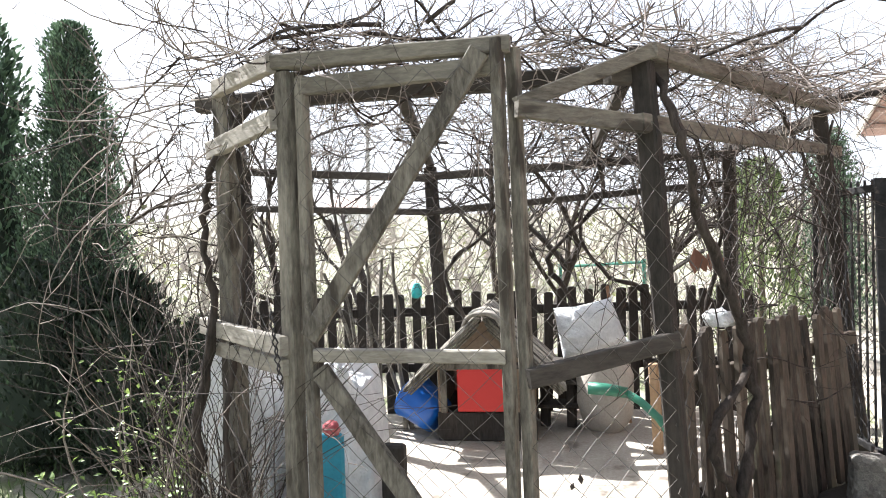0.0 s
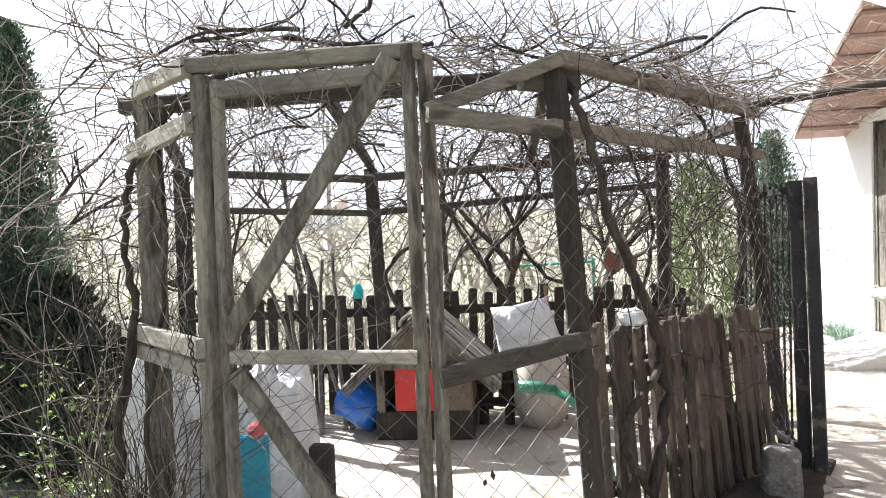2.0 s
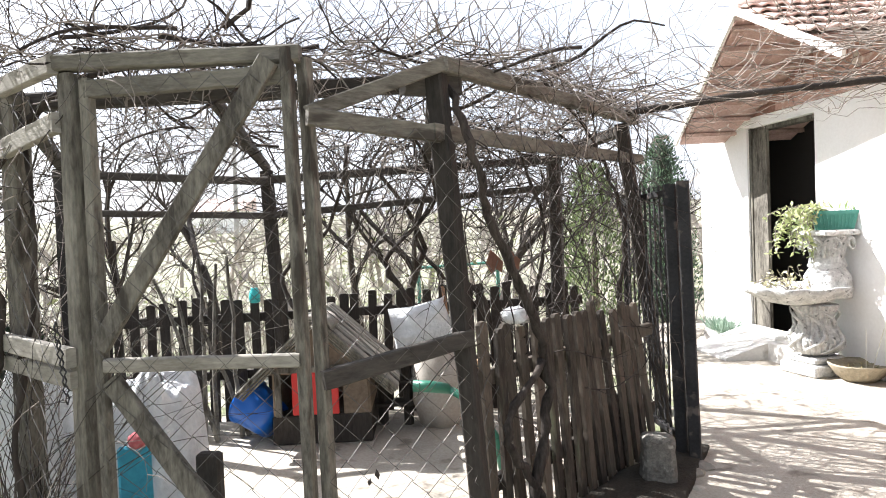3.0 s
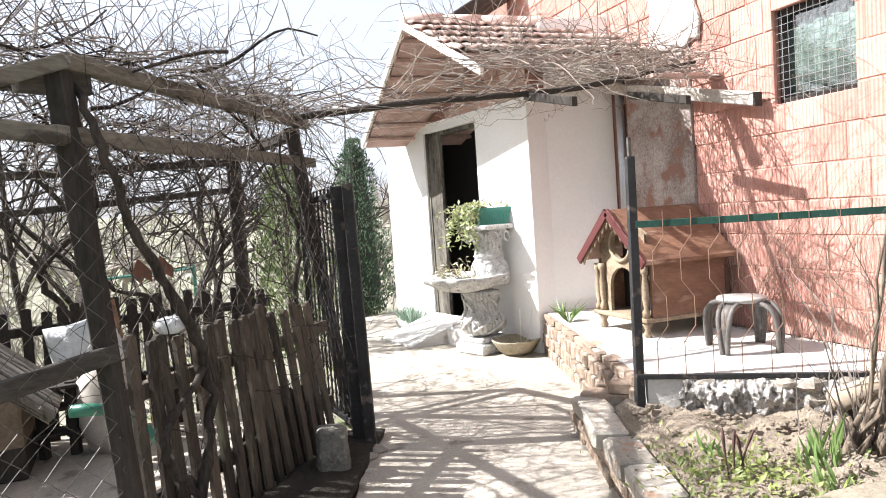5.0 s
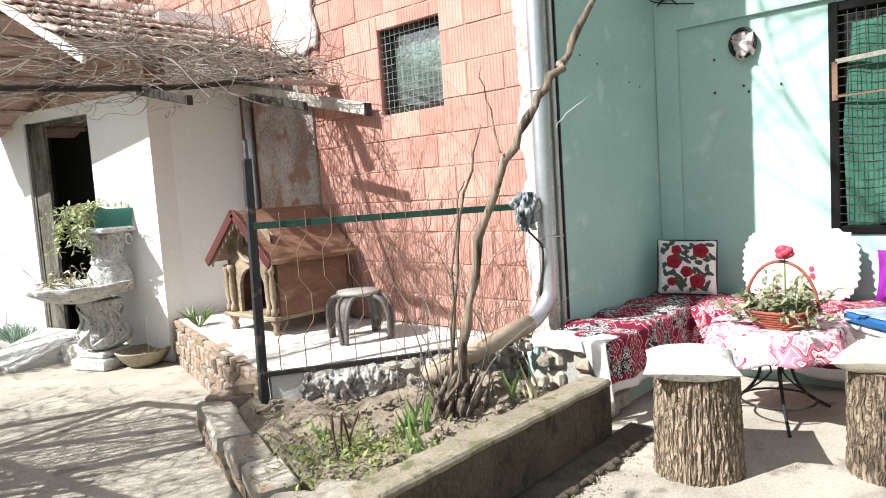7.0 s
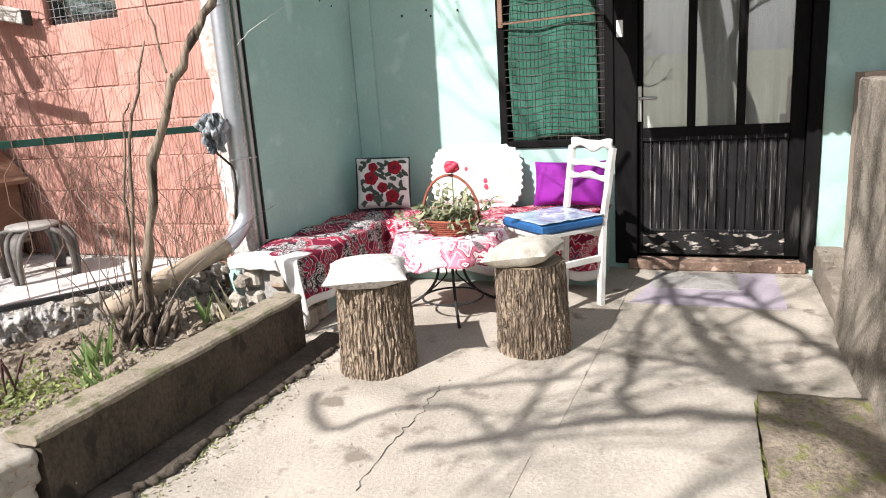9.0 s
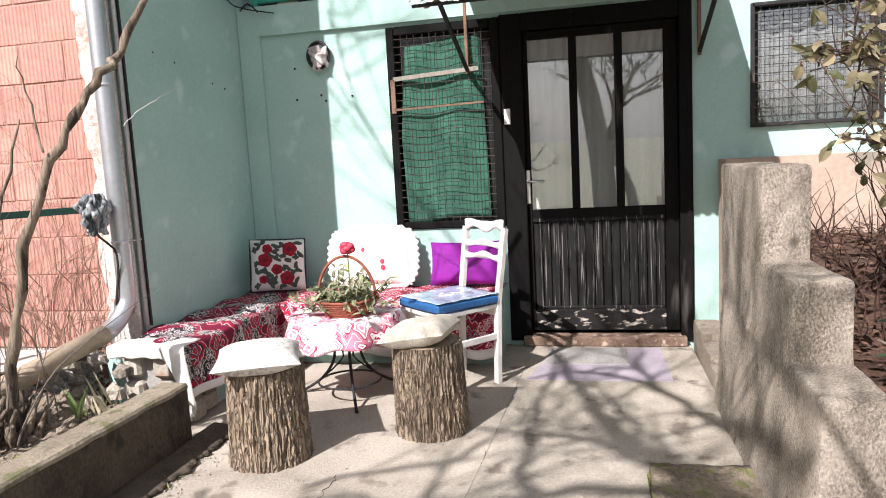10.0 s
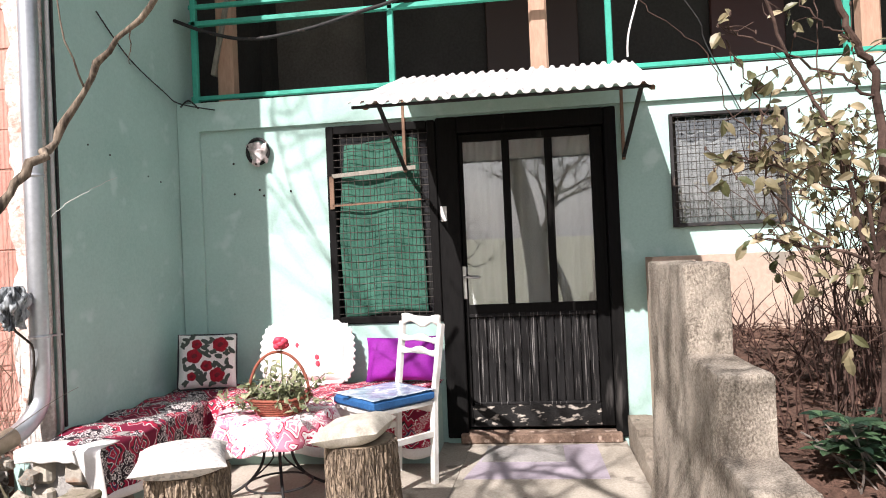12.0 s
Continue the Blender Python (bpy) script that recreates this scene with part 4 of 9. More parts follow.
def arch_panel(x, y0, y1, z0, z1, hy0, hy1, hz0, hz1, thick=0.024, n=20):
    """A board with a round-headed opening."""
    g = Geo()
    cy, rad = (hy0 + hy1) / 2, (hy1 - hy0) / 2
    inner = [(hy0, hz0)] + [(cy - rad * math.cos(math.pi * k / n), hz1 - rad + rad * math.sin(math.pi * k / n)) for k in range(n + 1)] + [(hy1, hz0)]
    outer = [(y0, z0)] + [(y0 + (y1 - y0) * (0.5 - 0.5 * math.cos(math.pi * k / n)), z1 if 0 < k < n else hz1 - rad) for k in range(n + 1)] + [(y1, z0)]
    k = len(inner)
    for xx in (x, x + thick):
        g.v += [(xx, a, b) for a, b in outer] + [(xx, a, b) for a, b in inner]
    for i in range(k - 1):
        g.f += [(i, i + 1, k + i + 1, k + i), (2 * k + i, 3 * k + i, 3 * k + i + 1, 2 * k + i + 1), (k + i, k + i + 1, 3 * k + i + 1, 3 * k + i)]
    return g


front_arch = part("front_arch", arch_panel(DX0, DY0 + 0.05, DY1 - 0.05, DZ + 0.13, DZ + 0.50, dm - 0.15, dm + 0.15, DZ + 0.13, DZ + 0.44), CARVED, dog, "carved arched entrance board")
g = Geo()
hw = [(0.15 * math.cos(2 * math.pi * k / 24) * 0.72, 0.105 * math.sin(2 * math.pi * k / 24)) for k in range(24)]
cz = DZ + 0.60
for k in range(24):
    an = 2 * math.pi * k / 24
    oy, oz = math.cos(an), math.sin(an)
    q = min(0.26 / max(abs(oy), 1e-3), (0.10 if oz < 0 else 0.17 * (1 - 0.4 * abs(oy))) / max(abs(oz), 1e-3))
    g.v.append((DX0 + 0.0, dm + oy * q, cz + oz * q))
g.v += [(DX0, dm + a, cz + b) for a, b in hw] + [(DX0 + 0.024, p[1], p[2]) for p in g.v[:24]] + [(DX0 + 0.024, dm + a, cz + b) for a, b in hw]
for k in range(24):
    q = (k + 1) % 24
    g.f += [(k, 24 + k, 24 + q, q), (48 + k, 48 + q, 72 + q, 72 + k), (24 + k, 72 + k, 72 + q, 24 + q)]
gable_board = part("gable_window", g, CARVED, dog, "carved gable board with round window")
ring = Geo(smooth=True).tube([(DX0 - 0.008, dm + a * 1.1, cz + b * 1.1) for a, b in hw + hw[:1]], 0.014, 7, False)
part("window_ring", ring, CARVED, gable_board)
for y in (DY0 + 0.03, DY0 + 0.085, DY1 - 0.085, DY1 - 0.03):
    part("baluster", Geo(smooth=True).lathe((DX0 - 0.02, y, DZ + 0.13), [(0.024, 0), (0.024, 0.04), (0.013, 0.06), (0.022, 0.12), (0.022, 0.2), (0.013, 0.27), (0.024, 0.29), (0.024, 0.33)], 12), CARVED, front_arch)
for x, y in ((DX0, DY0 + 0.05), (DX0, DY1 - 0.05), (DX1 - 0.06, DY0 + 0.05), (DX1 - 0.06, DY1 - 0.05)):
    part("leg", Geo(smooth=True).lathe((x, y, DZ), [(0.02, 0), (0.03, 0.02), (0.018, 0.05), (0.035, 0.085), (0.035, 0.10)], 12), CARVED, dog)
RZ, EZ = DZ + 0.81, DZ + 0.50
for s in (-1, 1):
    ye = dm + s * (0.30 + 0.08)
    g = Geo()
    g.add([(DX0 - 0.09, ye, EZ - 0.02), (DX1 + 0.02, ye, EZ - 0.02), (DX1 + 0.02, dm, RZ), (DX0 - 0.09, dm, RZ), (DX0 - 0.09, ye, EZ + 0.005), (DX1 + 0.02, ye, EZ + 0.005), (DX1 + 0.02, dm, RZ + 0.025), (DX0 - 0.09, dm, RZ + 0.025)],
          [(3, 2, 1, 0), (4, 5, 6, 7), (0, 1, 5, 4), (1, 2, 6, 5), (2, 3, 7, 6), (3, 0, 4, 7)])
    part("roof_panel", g, DOGWOOD, dog)
    part("verge_board", Geo().timber((DX0 - 0.10, ye, EZ - 0.02), (DX0 - 0.10, dm, RZ + 0.01), 0.018, 0.06), plain("dark_red_wood", (0.085, 0.018, 0.016), 0.65), dog, "dark red verge board")
g = Geo()
for k in range(14):
    s = -1 + 2 * (k + 0.5) / 14
    y = dm + s * 0.36
    z = RZ - abs(s) * 0.36 * (RZ - EZ) / 0.38 - 0.035
    g.tube([(DX0 - 0.085, y - 0.015, z), (DX0 - 0.085, y, z - 0.045), (DX0 - 0.085, y + 0.015, z)], 0.009, 5, False)
part("carved_fringe", g, CARVED, dog)
settle(dog)

GREY_PLASTIC = surface("grey_plastic", (0.16, 0.145, 0.13), (0.07, 0.065, 0.06), 0.6, 5, 40, 0.2)
st = thing("plastic_stool", "small grey plastic stool with arched legs", "stool")
sx, sy = 3.22, 3.17
part("seat", Geo(smooth=True).lathe((sx, sy, 0.33), [(0.125, 0.275), (0.135, 0.29), (0.13, 0.302), (0.02, 0.302)], 28), surface("pale_seat", (0.42, 0.40, 0.37), (0.24, 0.23, 0.21), 0.5, 6, 40, 0.1), st, "pale worn stool seat")
for k in range(4):
    an = radians(20 + 90 * k)
    d, t = Vector((math.cos(an), math.sin(an), 0)), Vector((-math.sin(an), math.cos(an), 0))
    c = Vector((sx, sy, 0.33))
    arc = smooth_line([c + d * 0.09 + Vector((0, 0, 0.272)), c + d * 0.155 + Vector((0, 0, 0.262)), c + d * 0.20 + Vector((0, 0, 0.21)), c + d * 0.212 + Vector((0, 0, 0.11)), c + d * 0.205], 4)
    g = Geo(smooth=True)
    for q in (-0.5, 0.5):
        g.tube([p + t * (q * (0.03 + 0.05 * min(1, p.z - 0.33) / 0.27)) for p in arc], 0.014, 7)
    g.add([p + t * (w * (0.03 + 0.05 * min(1, p.z - 0.33) / 0.27)) + d * e for p in arc for w, e in ((-0.5, 0.0), (0.5, 0.0), (0.5, -0.008), (-0.5, -0.008))],
          [(4 * i + a, 4 * i + b, 4 * i + 4 + b, 4 * i + 4 + a) for i in range(len(arc) - 1) for a, b in ((0, 1), (1, 2), (2, 3), (3, 0))])
    part("leg", g, GREY_PLASTIC, st)
settle(st)

# ---- rail, pipe, cloth at the bed ----
rf = thing("wire_fence", "low fence of dark post, green rail and bent wires", "fence")
ra, rb = Vector((2.345, 2.93, 0)), Vector((3.52, 2.08, 0))
part("post", Geo().timber((2.325, 2.915, 0.0), (2.445, 3.06, 1.44), 0.045, 0.045, up=(0.4, 1, 0), rough=0.03, n=5), IRON, rf)
part("post_tip", Geo().tube([(2.445, 3.06, 1.44), (2.452, 3.07, 1.54)], 0.012, 6), WIRE, rf)
part("top_rail", Geo().timber(ra + Vector((0.02, 0, 1.10)), rb + Vector((0, 0, 1.10)), 0.012, 0.034), GREEN_DARK, rf, "chipped green painted rail")
part("bottom_rail", Geo().timber(ra + Vector((0, 0, 0.345)), rb + Vector((-0.1, 0.07, 0.36)), 0.022, 0.025), IRON, rf)
rdir = (rb - ra)
for k in range(11):
    s = (k + 0.7) / 11.3
    b = ra + rdir * s
    u = rdir.normalized()
    zs = [0.35, 0.52, 0.60, 0.74, 0.82, 0.96, 1.04, 1.16]
    off = [0, 0, 0.055, 0.055, 0.0, 0.0, 0.055, 0.055]
    part("wire", Geo().tube([b + u * o + Vector((0, 0, z)) for o, z in zip(off, zs)], 0.0026, 5), IRON_RUST, rf)
settle(rf)

dp = thing("downpipe", "galvanised rain pipe on the house corner", "drain pipe")
part("pipe", Geo(smooth=True).tube(smooth_line([(3.635, 2.04, 5.2), (3.635, 2.04, 3.0), (3.635, 2.04, 1.2), (3.635, 2.04, 0.72), (3.62, 2.045, 0.58), (3.53, 2.06, 0.49), (3.42, 2.07, 0.455)], 4), 0.046, 18), ZINC, dp)
for z in (0.92, 1.72, 2.62):
    part("clip", Geo(smooth=True).tube([(3.635, 2.04, z - 0.008), (3.635, 2.04, z + 0.008)], 0.049, 18), ZINC, dp)
part("clip_bolt", Geo().tube([(3.66, 2.0, 0.92), (3.72, 1.98, 0.92)], 0.006, 5), ZINC, dp)
part("outlet", Geo(smooth=True).tube([(3.46, 2.065, 0.465), (3.1, 2.10, 0.41), (2.72, 2.14, 0.35)], 0.050, 16), PVC, dp, "tan earthenware-coloured outlet pipe")
settle(dp)
# Dark strip added where only a shaded gap runs beside the pipe.
single("cable_strip", Geo().timber((3.726, 1.978, 0.45), (3.726, 1.978, 5.0), 0.014, 0.012, up=(0, 1, 0)), IRON, "dark strip standing for the shaded gap beside the rain pipe", "strip")
single("wall_conduit", Geo(smooth=True).tube([(3.70, 1.985, 5.0), (3.70, 1.985, 2.0), (3.70, 1.985, 0.42)], 0.011, 8), surface("grey_conduit", (0.52, 0.52, 0.51), (0.34, 0.34, 0.33), 0.5, 4, 40, 0.1), "thin grey conduit beside the rain pipe", "conduit")


def rag_fold(u, v):
    an = 2 * math.pi * u
    r = 0.035 + 0.03 * math.sin(math.pi * min(1, v * 1.15)) + 0.04 * noise.noise(Vector((math.cos(an) * 2.8, math.sin(an) * 2.8, v * 5))) + 0.016 * math.sin(11 * an + 5 * v) * v + 0.02 * noise.noise(Vector((math.cos(an) * 8, math.sin(an) * 8, v * 4)))
    return (3.50 + r * math.cos(an), 2.07 + r * 0.8 * math.sin(an), 1.175 - 0.19 * v + 0.02 * math.sin(3 * an) * v)


rag = Geo(smooth=True).grid(rag_fold, 110, 30, 0.003)
# The near-black tone paints the shade between the rag's folds.
single("tied_rag", rag, surface("blue_grey_rag", (0.40, 0.43, 0.44), (0.03, 0.035, 0.04), 0.85, 22, 60, 0.5, stretch=(1, 1, 0.25), span=(0.46, 0.64)), "bundle of grey-blue rags tied to the rail end", "rag")
single("dead_twig", Geo().tube(gnarl(smooth_line([(3.48, 2.05, 0.98), (3.58, 2.03, 0.85), (3.58, 2.06, 0.62), (3.60, 2.08, 0.45)], 4), 0.006), 0.0065, 6), VINE_DARK, "dark dry creeper stem beside the rain pipe", "twig")

# window in the block wall
w1 = thing("window_1", "small barred window with wire grid in the block wall", "window", kind="structure")
g = Geo()
for a, b in (((3.76, 2.79, 1.74), (3.76, 2.79, 2.28)), ((3.76, 3.31, 1.74), (3.76, 3.31, 2.28))):
    g.timber(a, b, 0.03, 0.05, up=(1, 0, 0))
for z in (1.75, 2.275):
    g.timber((3.76, 2.79, z), (3.76, 3.31, z), 0.05, 0.03)
part("window_frame", g, WOOD_DARK, w1)
part("pane", Geo().box((3.79, 3.05, 2.01), (0.004, 0.5, 0.52)), GLASS, w1).visible_shadow = False
# Sheet added behind the glass; its colour carries the pane's green-grey reflection.
part("curtain", Geo(smooth=True).grid(lambda u, v: (3.80 + 0.006 * math.sin(u * 30), 2.78 + 0.54 * u, 1.73 + 0.56 * v), 40, 2, 0.003), surface("pane_reflection_tone", (0.26, 0.34, 0.30), (0.10, 0.15, 0.13), 0.9, 5, 30, 0.2), w1, "green-grey sheet behind the pane, coloured like its reflection")
for k in range(1, 12):
    part("grid_wire", Geo().tube([(3.715, 2.78 + 0.045 * k, 1.735), (3.715, 2.78 + 0.045 * k, 2.285)], 0.0018, 4), ZINC, w1)
for k in range(1, 12):
    part("grid_wire", Geo().tube([(3.710, 2.785, 1.73 + 0.0465 * k), (3.710, 3.315, 1.73 + 0.0465 * k)], 0.0018, 4), ZINC, w1)
settle(w1)

# ---- bush in the bed ----
random.seed(47)
BUSH_BARK = surface("flaking_bark", (0.27, 0.215, 0.16), (0.06, 0.045, 0.034), 0.95, 14, 60, 1.0, stretch=(1, 1, 0.18), third=(0.045, 0.033, 0.025), third_at=0.60, depth=0.008, span=(0.44, 0.66))
bush = thing("lilac_bush", "bare many-stemmed shrub with one long branch", "shrub")
main = smooth_line([(2.79, 2.03, 0.15), (2.80, 1.94, 0.60), (2.82, 1.81, 1.10), (2.87, 1.64, 1.44), (2.98, 1.53, 1.66), (3.10, 1.51, 1.80), (3.14, 1.34, 2.10), (3.16, 1.12, 2.32), (3.2, 0.9, 2.6)], 5)
part("branch", Geo(smooth=True).tube(gnarl(main, 0.011), [q * random.uniform(0.78, 1.28) for q in taper(len(main), 0.021, 0.012)], 9), BUSH_BARK, bush, "long crooked branch")
for pts, r in ((((2.78, 2.06, 0.15), (2.76, 1.98, 0.7), (2.80, 1.9, 1.2), (2.86, 1.84, 1.5)), 0.018), (((2.76, 2.04, 0.15), (2.70, 1.95, 0.6), (2.69, 1.88, 1.1), (2.72, 1.84, 1.25)), 0.012), (((2.80, 1.70, 1.36), (2.87, 1.80, 1.55), (2.92, 1.88, 1.75)), 0.009), (((3.12, 1.40, 2.0), (3.05, 1.45, 2.25), (3.02, 1.42, 2.6)), 0.008), (((3.15, 1.2, 2.25), (3.3, 1.3, 2.22), (3.42, 1.38, 2.16)), 0.006)):
    line = smooth_line(pts, 4)
    part("branch", Geo(smooth=True).tube(gnarl(line, 0.006), taper(len(line), r * 0.6, r * 0.22), 7), BUSH_BARK, bush)
g = Geo()
for k in range(26):
    n = random.randint(5, 14)
    pts = wander((2.76 + random.gauss(0, 0.09), 2.05 + random.gauss(0, 0.07), 0.16), (random.gauss(0, 0.11), random.gauss(0, 0.11), 1), n, random.uniform(0.05, 0.10), 0.07, 0.0)
    g.tube(pts, taper(n + 1, random.uniform(0.002, 0.0055), 0.001), 4, False)
tagged(part("thin_stem", g, VINE, bush), kind="stuff")
g = Geo(smooth=True)
for k in range(44):
    x, y = 2.77 + random.gauss(0, 0.075), 2.03 + random.gauss(0, 0.065)
    g.tube(wander((x, y, 0.14), (random.gauss(0, 0.3), random.gauss(0, 0.3), 1), 4, random.uniform(0.025, 0.07), 0.08), [q * random.uniform(0.5, 1.0) for q in (0.02, 0.022, 0.02, 0.017, 0.012)], 7)
tagged(part("root_stock", g, BUSH_BARK, bush), kind="stuff")
settle(bush)
g = Geo()
for k in range(120):
    p = Vector((3.645, random.uniform(2.2, 4.0), 0.33))
    n = random.randint(8, 32)
    pts = wander(p, (random.gauss(0, 0.03), random.gauss(0, 0.4), 1), n, 0.07, 0.10, 0.0)
    pts = [Vector((max(3.62, min(q.x, 3.675)), max(2.18, q.y), q.z)) for q in pts]
    g.tube(pts, taper(n + 1, random.uniform(0.0014, 0.003), 0.0008), 4, False)
tagged(part("wall_creeper", g, surface("creeper_bark", (0.36, 0.25, 0.19), (0.12, 0.08, 0.06), 0.9, 8, 60, 0.4)), "thin bare creeper stems climbing the block wall", "creeper", kind="stuff")

# bulbs and weeds in the bed
random.seed(53)


def spears(x, y, count, h, label, mat=SPEAR, w=0.018, spread=0.35):
    t = thing("bulb_plant", label, "bulb plant", "bulb plants in the bed")
    for _ in range(count):
        an = random.uniform(0, 6.28)
        g = Geo().leaf((x + random.gauss(0, 0.03), y + random.gauss(0, 0.03), 0.17), (math.cos(an) * spread, math.sin(an) * spread, 1), (-math.sin(an), math.cos(an), 0), h * random.uniform(0.6, 1.15), w, 0.12)
        part("leaf", g, mat, t)
    return settle(t)


for x, y, n, h in ((2.55, 2.05, 9, 0.19), (2.42, 1.93, 11, 0.18), (2.48, 1.98, 8, 0.15), (3.02, 1.86, 9, 0.18), (2.30, 1.80, 8, 0.13), (2.20, 2.25, 8, 0.11)):
    spears(x, y, n, h, "clump of green spear-shaped bulb leaves in the soil")
for x, y, n, h in ((2.98, 1.72, 6, 0.2), (3.07, 1.78, 5, 0.22)):
    spears(x, y, n, h, "pale dry bulb leaves standing in the soil", leafy("dry_spear", (0.66, 0.60, 0.42), (0.40, 0.36, 0.22)), 0.014)
g = Geo()
for _ in range(1300):
    x, y = random.gauss(2.12, 0.17), random.gauss(1.95, 0.24)
    if 1.72 < x < 2.75 and 1.55 < y < 2.75:
        g.leaf((x, y, 0.17 + 0.05 * random.random()), (random.gauss(0, 1), random.gauss(0, 1), random.uniform(0.3, 1.4)), (random.gauss(0, 0.5), random.gauss(0, 0.5), 1), random.uniform(0.018, 0.045), random.uniform(0.009, 0.018))
tagged(part("bed_weeds", g, leafy("weed_green", (0.33, 0.37, 0.11), (0.13, 0.17, 0.06))), "low yellow-green weeds in the bed", "weeds", kind="stuff")
g = Geo()
for k in range(4):
    g.tube(wander((2.10 + 0.02 * k, 2.06, 0.15), (random.gauss(0, 0.1), random.gauss(0, 0.1), 1), 6, 0.035, 0.05), [0.0035, 0.0035, 0.0035, 0.004, 0.005, 0.007, 0.003], 6)
single("dry_flower_stalk", g, plain("dark_red_stalk", (0.07, 0.03, 0.024), 0.8), "dark reddish dry flower stalks in the bed", "stalk")

random.seed(57)
g = Geo()
for _ in range(900):
    u, v = random.random(), random.random()
    x, y = 1.76 + 0.5 * v + u * (1.3 - 0.1 * v), 1.55 + 1.35 * v - 0.25 * u * v
    r = random.uniform(0.004, 0.016) if random.random() < 0.8 else random.uniform(0.012, 0.026)
    g.blob((x, y, 0.19 + 0.05 * noise.noise(Vector((u * 7, v * 7, 1))) + 0.04 * noise.noise(Vector((u * 19, v * 19, 4)))), (r * 1.2, r, r * 0.7), 4, 6, 0.4, 2.5)
tagged(part("soil_clods", g, SOIL), "crumbly clods and pebbles on the bed", "clods", kind="stuff")


# ---- patio: door and windows ----
door = thing("door_1", "worn black wooden door with three curtained panes", "door", kind="structure")


def xbox(geo, x0, x1, y0, y1, z0, z1, bevel=0.0):
    return geo.box(((x0 + x1) / 2, (y0 + y1) / 2, (z0 + z1) / 2), (abs(x1 - x0), abs(y1 - y0), abs(z1 - z0)), bevel=bevel)


g = Geo()
for y0, y1, z0, z1 in ((0.05, 0.188, 0.03, 2.148), (-0.978, -0.90, 0.03, 2.148), (-0.90, 0.05, 2.04, 2.148)):
    xbox(g, 5.0, 5.12, y0, y1, z0, z1, 0.006)
part("door_frame", g, BLACK_PAINT, door)
leaf = part("door_leaf", xbox(xbox(xbox(xbox(Geo(), 5.045, 5.085, -0.897, -0.815, 0.09, 2.035, 0.004), 5.045, 5.085, 0.02, 0.047, 0.09, 2.035, 0.004), 5.045, 5.085, -0.815, 0.02, 1.985, 2.035, 0.004), 5.045, 5.085, -0.815, 0.02, 0.83, 0.90, 0.004), BLACK_PAINT, door)
part("mullion", xbox(Geo(), 5.04, 5.09, -0.29, -0.24, 0.90, 1.985, 0.006), BLACK_PAINT, leaf)
part("mullion", xbox(Geo(), 5.04, 5.09, -0.57, -0.52, 0.90, 1.985, 0.006), BLACK_PAINT, leaf)
for y0, y1 in ((-0.24, 0.02), (-0.52, -0.29), (-0.815, -0.57)):
    o = part("pane", xbox(Geo(), 5.063, 5.067, y0, y1, 0.90, 1.985), GLASS, leaf)
    o.visible_shadow = False
part("bottom_rail", xbox(Geo(), 5.04, 5.085, -0.815, 0.02, 0.09, 0.24, 0.006), BLACK_PEELED, leaf, "bottom rail with peeling paint")
for k in range(15):
    y = -0.812 + k * 0.0553
    part("panel_board", xbox(Geo(), 5.052 + 0.002 * (k % 2), 5.08, y + 0.002, y + 0.053, 0.24, 0.83, 0.005), BLACK_WORN, leaf)
part("panel_moulding", xbox(xbox(Geo(), 5.038, 5.06, -0.815, 0.02, 0.815, 0.84, 0.005), 5.038, 5.06, -0.80, 0.01, 0.235, 0.255, 0.005), BLACK_WORN, leaf)
part("handle_plate", xbox(Geo(), 5.034, 5.045, 0.026, 0.056, 0.94, 1.16, 0.004), plain("pale_steel", (0.62, 0.62, 0.60), 0.3, 0.8), leaf, "pale metal handle plate")
part("handle", Geo(smooth=True).tube([(5.04, 0.04, 1.085), (5.0, 0.04, 1.087), (4.985, 0.02, 1.087), (4.985, -0.06, 1.082)], 0.008, 8), plain("handle_steel", (0.6, 0.6, 0.58), 0.3, 0.8), leaf, "pale metal door handle")
part("sill", xbox(Geo(), 4.95, 5.10, -0.93, 0.10, 0.005, 0.066, 0.006), surface("sill_brick", (0.30, 0.205, 0.15), (0.09, 0.06, 0.045), 0.9, 8, 60, 0.8, third=(0.46, 0.36, 0.29), third_at=0.60), door, "worn brick door sill")
part("bell_plate", xbox(Geo(), 4.994, 5.001, 0.135, 0.175, 1.46, 1.56, 0.003), WHITEWASH, door, "small white bell plate")
settle(door)
LACE = surface("lace_curtain", (0.90, 0.89, 0.88), (0.66, 0.65, 0.65), 0.9, 14, 110, 0.6, stretch=(1, 1, 0.12))
single("door_curtain", Geo(smooth=True).grid(lambda u, v: (5.118 + 0.014 * math.sin(u * 58 + 2 * math.sin(u * 9)) + 0.01 * math.sin(u * 17 + v), -0.86 + 0.92 * u, 0.5 + 1.52 * v), 160, 4, 0.003), LACE, "white lace curtain behind the door panes", "curtain")
# Dark screen added behind the openings in place of an unlit room.
single("inner_screen", xbox(Geo(), 5.5, 5.55, -3.0, 1.9, 0.0, 2.2), DARK, "near-black screen for the unlit room behind the front wall", "wall", kind="structure")

w2 = thing("window_2", "window covered by green net behind a wire grid", "window", kind="structure")
g = Geo()
xbox(g, 5.0, 5.1, 0.885, 0.938, 0.80, 2.138, 0.006), xbox(g, 5.0, 5.1, 0.192, 0.25, 0.80, 2.138, 0.006)
xbox(g, 5.0, 5.1, 0.25, 0.885, 0.803, 0.85, 0.006), xbox(g, 5.0, 5.1, 0.25, 0.885, 2.08, 2.138, 0.006)
part("window_frame", g, BLACK_PAINT, w2)
